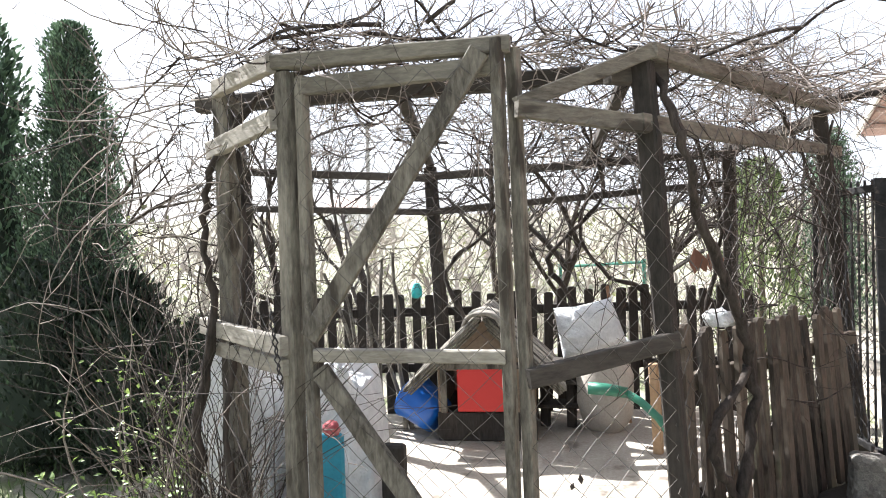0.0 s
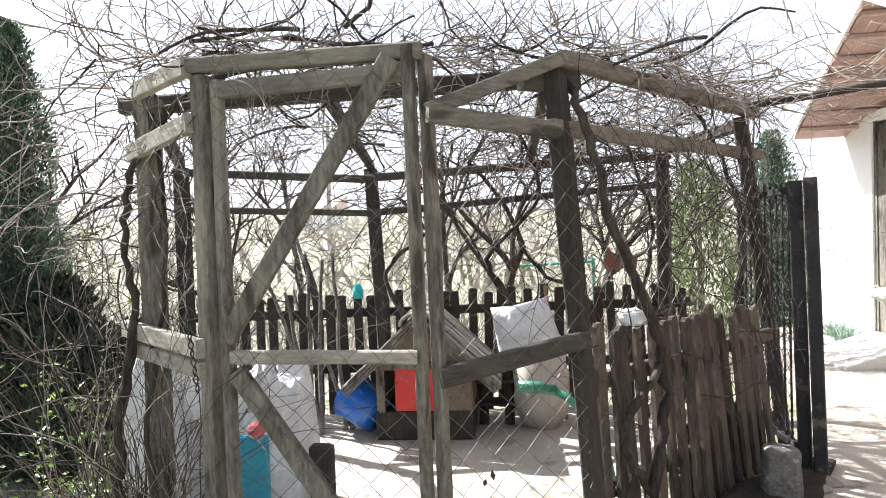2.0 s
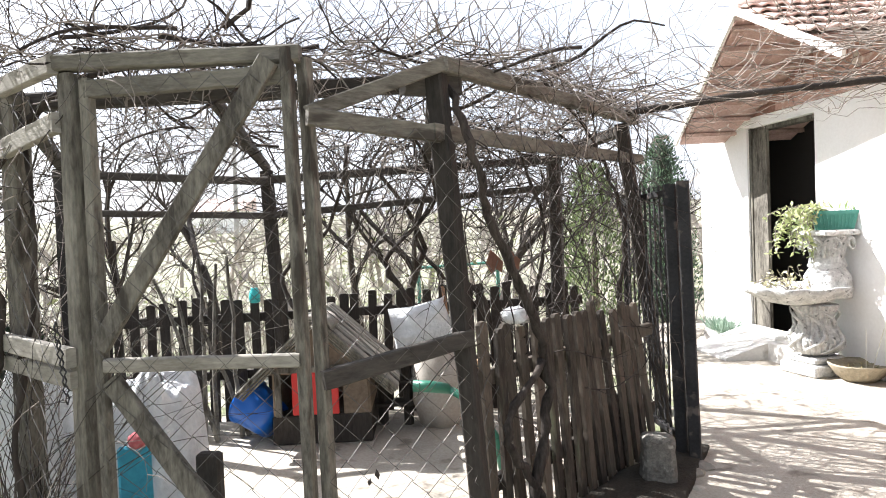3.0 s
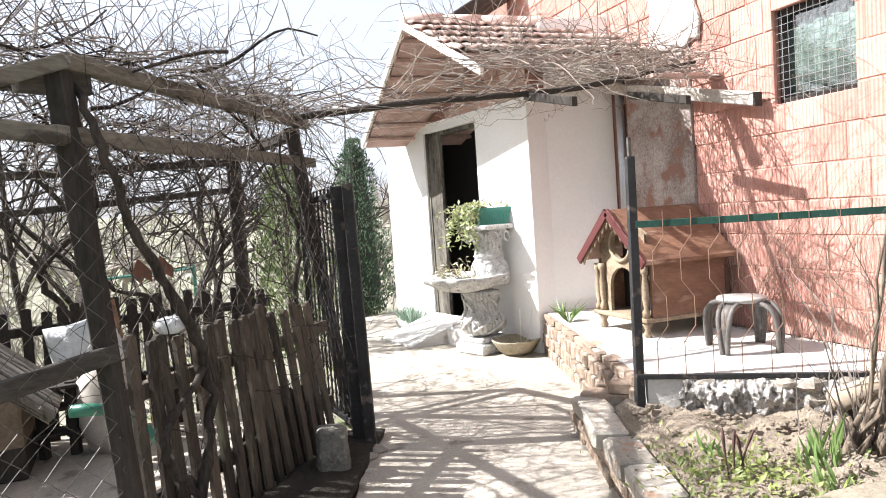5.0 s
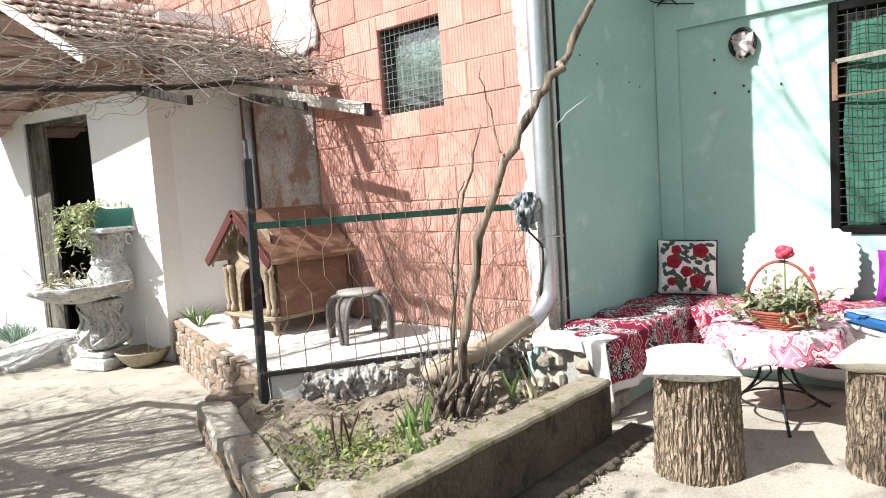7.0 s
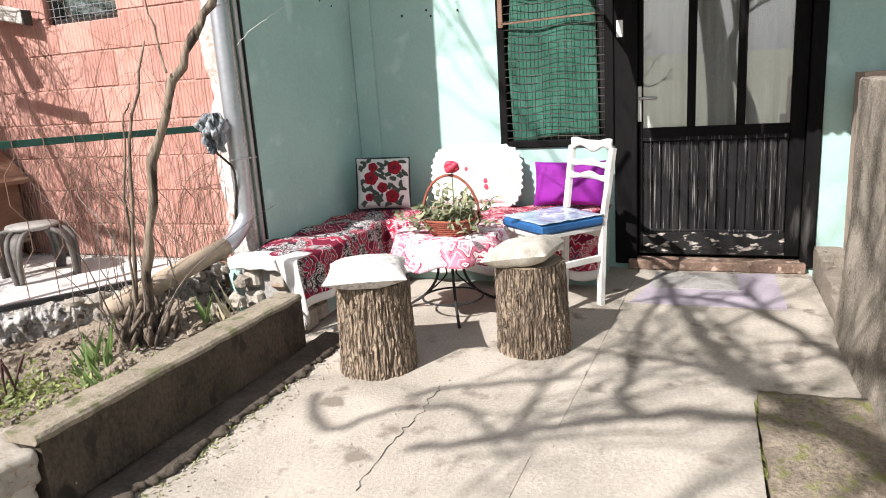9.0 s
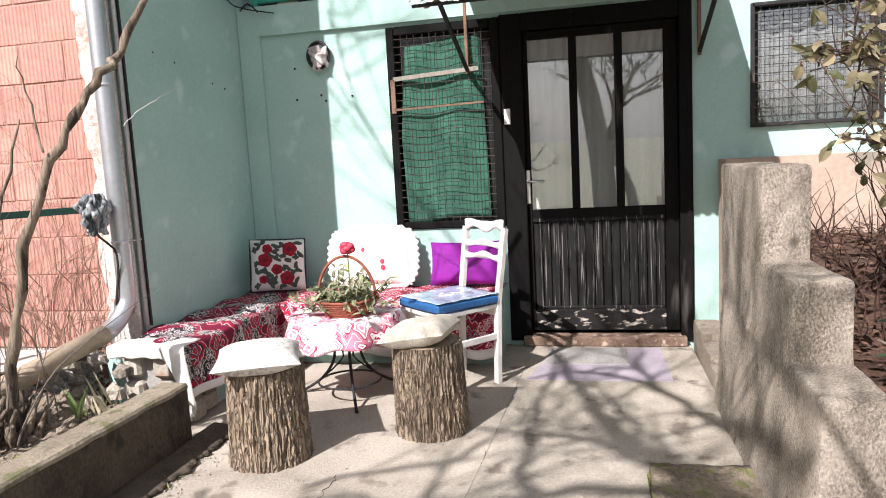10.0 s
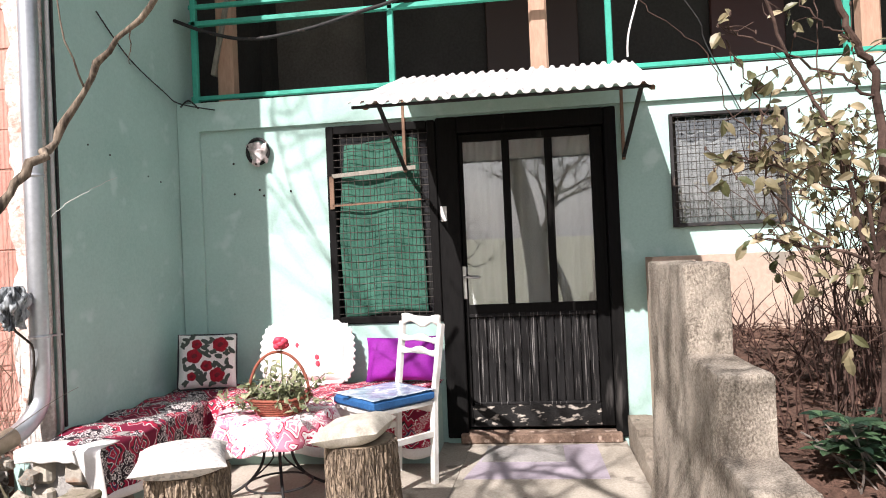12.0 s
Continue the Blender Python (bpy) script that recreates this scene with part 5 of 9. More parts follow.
part("dark_pane", xbox(Geo(), 5.085, 5.09, 0.25, 0.885, 0.85, 2.08), plain("dark_glass", (0.02, 0.02, 0.022), 0.1), w2)
NETG = surface("green_shade_net", (0.05, 0.165, 0.115), (0.013, 0.06, 0.042), 0.8, 7, 160, 0.6)
part("shade_net", Geo(smooth=True).grid(lambda u, v: (5.045 + 0.012 * math.sin(u * 9 + v * 3) + 0.008 * noise.noise(Vector((u * 4, v * 6, 1))), 0.29 + (0.57 - 0.14 * max(0, v - 0.5)) * u + 0.03 * v, 0.86 + 1.17 * v + 0.02 * math.sin(u * 5)), 30, 40, 0.002), NETG, w2, "green plastic shade net")
for k in range(1, 13):
    part("grid_wire", Geo().tube([(5.012 + 0.004 * math.sin(k), 0.25 + 0.0495 * k, 0.81), (5.008, 0.25 + 0.0495 * k + 0.006 * math.sin(k * 2), 2.11)], 0.0024, 4), WIRE, w2)
for k in range(1, 26):
    z = 0.82 + 0.0495 * k
    part("grid_wire", Geo().tube([(5.004, 0.24, z), (5.004, 0.57, z + 0.006 * math.sin(k * 1.7)), (5.004, 0.895, z)], 0.0024, 4), WIRE, w2)
part("lath", Geo().timber((4.995, 0.90, 1.80), (4.995, 0.33, 1.83), 0.012, 0.028), WOOD_PALE, w2)
part("lath", Geo().timber((4.995, 0.905, 1.58), (4.995, 0.905, 1.80), 0.012, 0.03, up=(0, 1, 0)), IRON_RUST, w2)
part("lath", Geo().timber((4.993, 0.90, 1.60), (4.993, 0.30, 1.615), 0.008, 0.012), IRON_RUST, w2)
settle(w2)

w3 = thing("window_3", "small window with lace curtain behind rusty wire grid", "window", kind="structure")
g = Geo()
for y in (-1.318, -2.012):
    g.timber((5.0, y, 1.352), (5.0, y, 2.068), 0.02, 0.03, up=(1, 0, 0))
for z in (1.362, 2.06):
    g.timber((5.0, -1.318, z), (5.0, -2.012, z), 0.03, 0.022)
part("grid_frame", g, IRON, w3)
part("pane", xbox(Geo(), 5.07, 5.074, -2.015, -1.315, 1.355, 2.065), GLASS, w3).visible_shadow = False
part("curtain", Geo(smooth=True).grid(lambda u, v: (5.13 + 0.012 * math.sin(u * 34), -2.01 + 0.69 * u, 1.36 + 0.70 * v), 60, 3, 0.003), surface("greyed_lace", (0.38, 0.375, 0.365), (0.13, 0.128, 0.125), 0.9, 9, 60, 0.5), w3, "white lace curtain")
part("window_frame", xbox(xbox(Geo(), 5.06, 5.10, -1.36, -1.315, 1.353, 2.067), 5.06, 5.10, -2.015, -1.97, 1.353, 2.067), WOOD_DARK, w3)
for k in range(1, 14):
    part("grid_wire", Geo().tube([(5.006, -1.318 - 0.0495 * k, 1.36), (5.004, -1.318 - 0.0495 * k + 0.004 * math.sin(k), 2.06)], 0.0024, 4), WIRE, w3)
for k in range(1, 14):
    part("grid_wire", Geo().tube([(5.0, -1.318, 1.362 + 0.0499 * k), (5.0, -2.012, 1.362 + 0.0499 * k)], 0.0024, 4), WIRE, w3)
settle(w3)

# ---- canopy over the door ----
can = thing("door_canopy", "white corrugated sheet canopy on rusty brackets", "canopy")
SHEETW = surface("painted_corrugated", (0.74, 0.73, 0.71), (0.56, 0.55, 0.54), 0.6, 4, 40, 0.3, third=(0.42, 0.41, 0.40), third_at=0.66)


def corrug(u, v):
    y0, y1 = 0.485 - 0.085 * v, -1.02 - 0.08 * v
    zz = 0.009 * max(-0.6, min(0.6, math.sin(u * 2 * math.pi * 23))) / 0.6
    return (3.86 + 1.15 * v, y0 + (y1 - y0) * u, 2.02 + 0.41 * v + zz + 0.008 * noise.noise(Vector((u * 9, v * 4, 0))))


part("sheet", Geo(smooth=False).grid(lambda u, v: corrug(u, v), 276, 6, 0.006), SHEETW, can)
part("edge_bar", Geo().timber((3.90, 0.47, 2.005), (3.90, -1.01, 2.01), 0.02, 0.014), IRON, can)
for y in (0.40, -1.02):
    part("bracket_arm", Geo().timber((5.0, y, 2.395), (3.90, y, 2.0), 0.022, 0.022), IRON_RUST, can)
    part("bracket_strut", Geo().timber((5.0, y, 1.82), (4.20, y, 2.09), 0.022, 0.022), IRON, can)
    part("bracket_post", Geo().timber((5.0, y, 1.80), (5.0, y, 2.38), 0.026, 0.02, up=(0, 1, 0)), IRON_RUST, can)
settle(can)

# ---- balcony rail and posts ----
rl = thing("balcony_rail", "green painted steel balcony railing", "railing")
part("rail", Geo().timber((5.06, 1.90, 2.93), (5.06, -5.9, 2.93), 0.04, 0.035), GREEN_PAINT, rl)
part("rail", Geo().timber((5.06, 1.90, 2.405), (5.06, -5.9, 2.405), 0.035, 0.03), GREEN_PAINT, rl)
part("rail", Geo().timber((5.06, 1.90, 3.05), (5.06, 0.9, 3.05), 0.035, 0.03), GREEN_PAINT, rl)
for y in (1.87, 0.47, -0.97, -2.42, -3.9):
    part("post", Geo().timber((5.06, y, 2.36), (5.06, y, 3.4 if y < 1 else 3.1), 0.04, 0.04, up=(0, 1, 0)), GREEN_PAINT, rl)
settle(rl)
PINEWOOD = surface("pine_post", (0.50, 0.33, 0.24), (0.34, 0.20, 0.14), 0.8, 4, 60, 0.3, stretch=(1, 1, 0.2))
for y, x in ((-0.52, 5.22), (1.72, 5.26), (-2.62, 5.22)):
    single("balcony_post", Geo().timber((x, y, 2.36), (x, y, 4.02), 0.12, 0.12, up=(0, 1, 0)), PINEWOOD, "sawn pine post holding the eaves", "post", "balcony posts")
single("leaning_slat", Geo().timber((5.2, 1.80, 2.6), (5.2, 1.66, 3.2), 0.03, 0.06, up=(1, 0, 0)), WOOD_PALE, "thin wooden slat leaning on the balcony post", "slat")
bd = thing("balcony_door", "dark brown inner door on the balcony", "door")
part("leaf", xbox(Geo(), 6.54, 6.59, -0.9, -0.1, 2.37, 4.1, 0.01), plain("dark_brown", (0.04, 0.022, 0.018), 0.5), bd)
part("leaf", xbox(Geo(), 6.54, 6.59, -2.6, -2.0, 2.37, 4.1, 0.01), plain("red_brown", (0.06, 0.022, 0.018), 0.4), bd)
settle(bd)

# cables on the wall
single("power_cable", Geo(smooth=True).tube(smooth_line([(5.0, 1.985, 2.95), (5.0, 1.75, 2.85), (5.0, 1.44, 2.775), (5.0, 1.04, 2.81), (5.0, 0.65, 2.90), (5.0, 0.41, 2.96), (5.02, 0.0, 3.15)], 6), 0.013, 8), IRON, "thick black cable sagging towards the balcony", "cable")
single("power_cable", Geo(smooth=True).tube(smooth_line([(4.1, 1.975, 2.70), (4.4, 1.97, 2.52), (4.8, 1.965, 2.40), (4.96, 1.95, 2.36), (4.97, 1.7, 2.30)], 6), 0.0045, 6), IRON, "black cable along the teal side wall", "cable")
single("white_wire", Geo().tube(smooth_line([(4.98, -1.07, 2.45), (4.95, -1.08, 2.6), (4.9, -1.16, 2.9), (4.8, -1.2, 3.3)], 4), 0.006, 6), WHITEWASH, "white wire rising from the canopy", "cable")
single("thin_wire", Geo().tube(smooth_line([(4.9, -1.25, 3.0), (4.93, -1.5, 2.64), (4.98, -1.55, 2.5), (4.98, -1.75, 2.05)], 4), 0.004, 5), IRON, "thin dark wire hanging on the wall", "cable")
single("wire_stub", Geo().tube(smooth_line([(4.98, 1.95, 2.34), (4.9, 1.85, 2.36), (4.9, 1.78, 2.30)], 3), 0.006, 5), IRON, "loose cable end in the wall corner", "cable")
lamp = thing("wall_vent", "round wall hole stuffed with crumpled wrapping", "vent")
part("ring", Geo(smooth=True).tube([(4.988, 1.41 + 0.075 * math.cos(k * math.pi / 12), 2.0 + 0.085 * math.sin(k * math.pi / 12)) for k in range(25)], 0.012, 6, False), IRON, lamp)
part("stuffing", Geo().blob((4.985, 1.405, 1.985), (0.05, 0.065, 0.075), 9, 12, 0.9, 4), surface("crumpled_foil", (0.70, 0.66, 0.64), (0.34, 0.26, 0.25), 0.35, 12, 60, 0.5), lamp, "crumpled pale wrapping")
settle(lamp)
# Dark lumps stand for the shade inside drill holes.
g = Geo()
for y, z in ((1.60, 1.93), (1.60, 1.72), (1.42, 1.74), (1.39, 1.70), (1.20, 1.72)):
    g.blob((5.016, y, z), (0.008, 0.008, 0.008), 5, 8, 0.1)
for x, z in ((4.0, 1.93), (4.2, 1.9), (4.6, 1.82), (4.75, 1.80)):
    g.blob((x, 1.988, z), (0.006, 0.004, 0.006), 5, 8, 0.1)
tagged(part("plug_holes", g, DARK), "dark dots standing for drill holes in the plaster", "holes", kind="stuff")


# ---- bench with cloth ----
INKS = {"crimson": (0.36, 0.012, 0.045), "wine": (0.15, 0.006, 0.028), "white": (0.80, 0.75, 0.73), "navy": (0.035, 0.03, 0.085), "black": (0.02, 0.014, 0.018), "rose": (0.62, 0.20, 0.28)}
MEDALLIONS = ((0.0, "rose"), (0.10, "white"), (0.17, "crimson"), (0.36, "white"), (0.39, "navy"), (0.48, "crimson"), (0.62, "white"), (0.65, "black"), (0.74, "crimson"), (0.92, "white"), (0.95, "wine"))
BLOSSOMS = ((0.0, "crimson"), (0.12, "rose"), (0.30, "white"), (0.40, "rose"), (0.52, "white"), (0.66, "crimson"), (0.74, "rose"), (0.95, "white"), (1.0, "rose"))


def cloth_material(name, scale, bands, ground, scroll, amount):
    """Printed cotton: ringed medallions with fine scrolls between them."""
    m = surface(name, (0.5, 0.03, 0.08), (0.36, 0.015, 0.05), 0.85, 3, 80, 0.2)
    n, l = m.node_tree.nodes, m.node_tree.links
    co = next(x for x in n if x.type == "TEX_COORD")

    def bent(noise_scale, by):
        warp, mixv = n.new("ShaderNodeTexNoise"), n.new("ShaderNodeVectorMath")
        warp.inputs["Scale"].default_value = noise_scale
        mixv.operation = "MULTIPLY_ADD"
        mixv.inputs[1].default_value = (by, by, by)
        l.new(co.outputs["Object"], warp.inputs["Vector"])
        l.new(warp.outputs["Color"], mixv.inputs[0])
        l.new(co.outputs["Object"], mixv.inputs[2])
        return mixv.outputs["Vector"]

    def cells(vec, size, metric="EUCLIDEAN"):
        v = n.new("ShaderNodeTexVoronoi")
        v.distance = metric
        v.inputs["Scale"].default_value = size
        l.new(vec, v.inputs["Vector"])
        return v.outputs["Distance"]

    def steps(fac, rows):
        r = n.new("ShaderNodeValToRGB")
        r.color_ramp.interpolation = "CONSTANT"
        e = r.color_ramp.elements
        for k, (pos, ink) in enumerate(rows):
            x = e[k] if k < 2 else e.new(pos)
            x.position, x.color = pos, (*INKS[ink], 1) if isinstance(ink, str) else (ink, ink, ink, 1)
        l.new(fac, r.inputs["Fac"])
        return r.outputs["Color"]

    big = steps(cells(bent(9, 0.07), scale, "MANHATTAN"), bands)
    fine = steps(cells(bent(22, 0.07), scale * 4.2), ((0.0, ground), (0.20, scroll), (0.29, ground), (0.46, scroll), (0.55, ground)))
    where = n.new("ShaderNodeTexNoise")
    where.inputs["Scale"].default_value = scale * 0.8
    l.new(co.outputs["Object"], where.inputs["Vector"])
    mask = steps(where.outputs["Fac"], ((0.0, 0.0), (amount, 1.0)))
    mx = n.new("ShaderNodeMixRGB")
    l.new(mask, mx.inputs["Fac"])
    l.new(big, mx.inputs["Color1"])
    l.new(fine, mx.inputs["Color2"])
    l.new(mx.outputs["Color"], n["Principled BSDF"].inputs["Base Color"])
    return m


CLOTH = cloth_material("printed_cotton", 8.5, MEDALLIONS, "crimson", "white", 0.53)
CLOTH_DARK = cloth_material("dark_printed_cotton", 8.5, MEDALLIONS, "black", "white", 0.50)
CLOTH_PALE = cloth_material("pale_rose_print", 11, BLOSSOMS, "white", "rose", 0.52)
WHITE_CLOTH = surface("white_cotton", (0.82, 0.80, 0.77), (0.68, 0.65, 0.61), 0.9, 6, 90, 0.5)
bench = thing("corner_bench", "masonry corner bench along the house walls", "bench", kind="structure")
part("seat_block", wall_boxes([(3.78, 4.985, 1.66, 1.985, 0.0, 0.40)]), TEAL, bench)
part("seat_block", wall_boxes([(4.56, 4.985, 0.22, 1.655, 0.0, 0.40)]), TEAL, bench)
settle(bench)


def cover(points, drop, label, mat, sag=0.02, seed=0.0):
    """A cloth laid over a seat: back edge, front edge, then hanging down."""
    (bx0, by0), (bx1, by1), (fx0, fy0), (fx1, fy1) = points
    nrm = Vector((fx0 - bx0, fy0 - by0, 0)).normalized()
    def fn(u, v):
        wob = noise.noise(Vector((u * 6 + seed, v * 3, seed)))
        if v < 0.55:
            k = v / 0.55
            x = bx0 + (bx1 - bx0) * u + (fx0 - bx0 + (fx1 - bx1 - fx0 + bx0) * u) * k
            y = by0 + (by1 - by0) * u + (fy0 - by0 + (fy1 - by1 - fy0 + by0) * u) * k
            return (x, y, 0.425 + 0.012 * wob + 0.010 * math.sin(u * 25 + v * 9) - 0.015 * k ** 6)
        k = (v - 0.55) / 0.45
        x = fx0 + (fx1 - fx0) * u + nrm.x * (0.02 + 0.035 * k * (1 + math.sin(u * 30 + seed)) * 0.6)
        y = fy0 + (fy1 - fy0) * u + nrm.y * (0.02 + 0.035 * k * (1 + math.sin(u * 30 + seed)) * 0.6)
        return (x, y, 0.41 - drop * k * (1 + 0.12 * wob))
    t = thing("bench_cover", label, "bench cover")
    part("cloth", Geo(smooth=True).grid(fn, 70, 30, 0.004), mat, t)
    hem = Geo(smooth=True).grid(lambda u, v: tuple(Vector(fn(u, 0.93 + 0.072 * v)) + nrm * 0.005), 70, 3, 0.002)
    part("hem", hem, WHITE_CLOTH, t, "white woven hem")
    return settle(t)


cover(((4.97, 1.975), (3.46, 1.975), (4.97, 1.62), (3.40, 1.60)), 0.26, "crimson, white and navy printed cloth over the bench", CLOTH_DARK, seed=1.0)
cover(((4.975, 0.20), (4.975, 1.60), (4.50, 0.20), (4.50, 1.62)), 0.33, "crimson printed cloth hanging over the bench front", CLOTH, seed=5.0)


def strip(pts_fn, label, mat):
    return single("bench_cover_edge", Geo(smooth=True).grid(pts_fn, 24, 14, 0.004), mat, label, "bench cover")


def white_end(u, v):
    wob = 0.01 * math.sin(u * 22 + 2 * v)
    if v < 0.4:
        return (3.52 - 0.16 * v / 0.4, 1.56 + 0.42 * u, 0.432 + 0.004 * math.sin(u * 12))
    k = (v - 0.4) / 0.6
    drop = (0.06 + 0.26 * max(0, 1 - u * 3.2)) * k
    return (3.355 + 0.012 * k + wob * k, 1.555 + 0.42 * u - 0.03 * k * max(0, 1 - u * 3), 0.43 - drop)


strip(white_end, "white fringed border of the bench cloth", WHITE_CLOTH)
g = Geo()
for k in range(26):
    y = 1.52 + 0.005 * k
    g.tube([(3.36, y, 0.14), (3.36 + 0.004 * math.sin(k), y + 0.003, 0.09 + 0.012 * math.sin(k * 2))], 0.0018, 4, False)
tagged(part("cloth_fringe", g, WHITE_CLOTH), "white fringe at the cloth corner", "fringe", kind="stuff")


# ---- cushions ----
def pillow(w, h, t, m, n=18, soft=3.0):
    g = Geo(smooth=True)
    def fn(side):
        def f(u, v):
            a, b = 2 * u - 1, 2 * v - 1
            pinch = 1 - 0.06 * (1 - b * b) * abs(a) ** 2 - 0.0
            pinch2 = 1 - 0.06 * (1 - a * a) * abs(b) ** 2
            th = t / 2 * (max(0, 1 - abs(a) ** soft) * max(0, 1 - abs(b) ** soft)) ** 0.55
            th *= 1 + 0.10 * noise.noise(Vector((a * 2.2 + w, b * 2.2, side)))
            return m @ Vector((a * w / 2 * pinch, side * th, b * h / 2 * pinch2))
        return f
    g.grid(fn(1), n, n)
    k = len(g.v)
    g.grid(fn(-1), n, n)
    g.f = [f if f[0] < k else tuple(reversed(f)) for f in g.f]
    return g


RM = Matrix.Translation((4.765, 1.72, 0.612)) @ Matrix.Rotation(radians(-62), 4, "Z") @ Matrix.Rotation(radians(-14), 4, "X") @ Matrix.Rotation(radians(3), 4, "Y")
rc = thing("rose_cushion", "white cushion embroidered with red roses and dark leaves", "cushion", "bench cushions")
part("pad", pillow(0.37, 0.36, 0.12, RM, soft=6.0), WHITE_CLOTH, rc)
g = Geo(smooth=True)
border = [(-0.18, -0.175), (0.18, -0.175), (0.182, 0.175), (-0.182, 0.175), (-0.18, -0.175)]
part("piping", g.tube([RM @ Vector((x, 0, z)) for x, z in border], 0.007, 6), plain("dark_piping", (0.03, 0.03, 0.035), 0.8), rc, "dark corded edge")
ROSE = surface("rose_red", (0.38, 0.014, 0.03), (0.16, 0.006, 0.012), 0.8, 30, 90, 0.4)
ROSE_DARK = plain("rose_heart_red", (0.12, 0.005, 0.012), 0.85)
LEAFDK = plain("embroidered_leaf", (0.05, 0.07, 0.055), 0.85)


def on_pad(x, z, side=-1):
    th = 0.06 * ((1 - abs(x / 0.185) ** 6) * (1 - abs(z / 0.18) ** 6)) ** 0.55
    return th + 0.003


SIDE = -1
for x, z, r in ((-0.07, 0.105, 0.030), (0.075, 0.10, 0.046), (-0.085, 0.03, 0.044), (-0.01, -0.035, 0.034), (0.055, -0.095, 0.044), (-0.10, -0.10, 0.026)):
    def bloom(size, lobes, lift):
        def fn(u, v):
            an = 2 * math.pi * u
            q = size * v * (1 + 0.16 * abs(math.sin(lobes * an / 2 + x * 20)) - 0.05)
            px, pz = x + q * math.cos(an), z + q * math.sin(an)
            return RM @ Vector((px, SIDE * (on_pad(px, pz) + lift * (1 - v ** 4) + 0.0015 * math.sin(9 * v + 2 * an)), pz))
        return Geo(smooth=True).grid(fn, 30, 6)
    g, g2 = bloom(r, 5, 0.004), bloom(r * 0.42, 3, 0.008)
    part("rose", g, ROSE, rc, "embroidered red rose")
    part("rose_heart", g2, ROSE_DARK, rc, "dark crimson rose heart")
random.seed(59)
for x, z in ((-0.14, 0.09), (-0.13, 0.13), (-0.10, 0.145), (-0.03, 0.13), (-0.02, 0.09), (0.02, 0.13), (0.13, 0.14), (0.14, 0.07), (0.11, 0.04), (0.07, 0.03), (0.03, 0.05), (0.0, 0.04), (-0.04, 0.06), (-0.14, 0.0), (-0.13, -0.04), (-0.09, -0.04), (-0.06, -0.07), (-0.03, -0.09), (0.03, -0.02), (0.07, -0.02), (0.11, -0.01), (0.13, -0.05), (0.10, -0.06), (0.12, -0.12), (0.09, -0.145), (0.02, -0.14), (-0.02, -0.13), (-0.05, -0.14), (-0.13, -0.14), (-0.07, -0.11)):
    for j in range(2):
        px, pz = x + random.uniform(-0.012, 0.012), z + random.uniform(-0.012, 0.012)
        m = RM @ Matrix.Translation((px, SIDE * on_pad(px, pz), pz)) @ Matrix.Rotation(random.uniform(0, 6.28), 4, "Y")
        part("leaf", Geo().blob((0, 0, 0), (0.026, 0.003, 0.012), 4, 8, 0.15, 2, m=m), LEAFDK, rc)
settle(rc)

WM = Matrix.Translation((4.90, 1.09, 0.63)) @ Matrix.Rotation(radians(-88), 4, "Z") @ Matrix.Rotation(radians(-10), 4, "X")
wc = thing("lace_cushion", "white scalloped lace cushion with small red flowers", "cushion", "bench cushions")
part("pad", pillow(0.54, 0.38, 0.13, WM, soft=2.6), WHITE_CLOTH, wc)


def lace_border(u, v):
    an = 2 * math.pi * u
    c, s2 = math.cos(an), math.sin(an)
    k = (abs(c) ** 3.4 + abs(s2) ** 3.4) ** (-1 / 3.4)
    r = k * (0.80 + 0.24 * v) * (1 + 0.022 * v * math.sin(34 * an))
    return WM @ Vector((0.305 * r * c, 0.006 * math.sin(17 * an) * v, 0.215 * r * s2))


part("lace_border", Geo(smooth=True).grid(lace_border, 200, 4, 0.004), WHITE_CLOTH, wc)
for x, z in ((0.08, -0.03), (0.085, -0.07), (-0.05, 0.05)):
    part("flower", Geo().blob((0, 0, 0), (0.016, 0.006, 0.018), 5, 9, 0.3, 3, m=WM @ Matrix.Translation((x, -0.062, z))), plain("flower_red", (0.6, 0.04, 0.07), 0.7), wc, "small red embroidered flower")
settle(wc)
PM = Matrix.Translation((4.88, 0.46, 0.58)) @ Matrix.Rotation(radians(-90), 4, "Z") @ Matrix.Rotation(radians(-16), 4, "X")
single("purple_cushion", pillow(0.46, 0.29, 0.11, PM, soft=5.0), surface("purple_velvet", (0.26, 0.015, 0.30), (0.16, 0.008, 0.19), 0.75, 5, 90, 0.3), "bright purple cushion leaning on the wall", "cushion", "bench cushions")

# ---- log stools with cushions ----
HEARTWOOD = surface("cut_log", (0.34, 0.27, 0.19), (0.18, 0.14, 0.10), 0.9, 6, 50, 0.5)
LOGBARK = furrowed(surface("log_bark", (0.42, 0.33, 0.235), (0.16, 0.12, 0.086), 0.95, 20, 70, 1.0, stretch=(1, 1, 0.3), depth=0.01), 58, (1, 1, 0.13), 0.20, (0.12, 0.09, 0.065), 0.006)


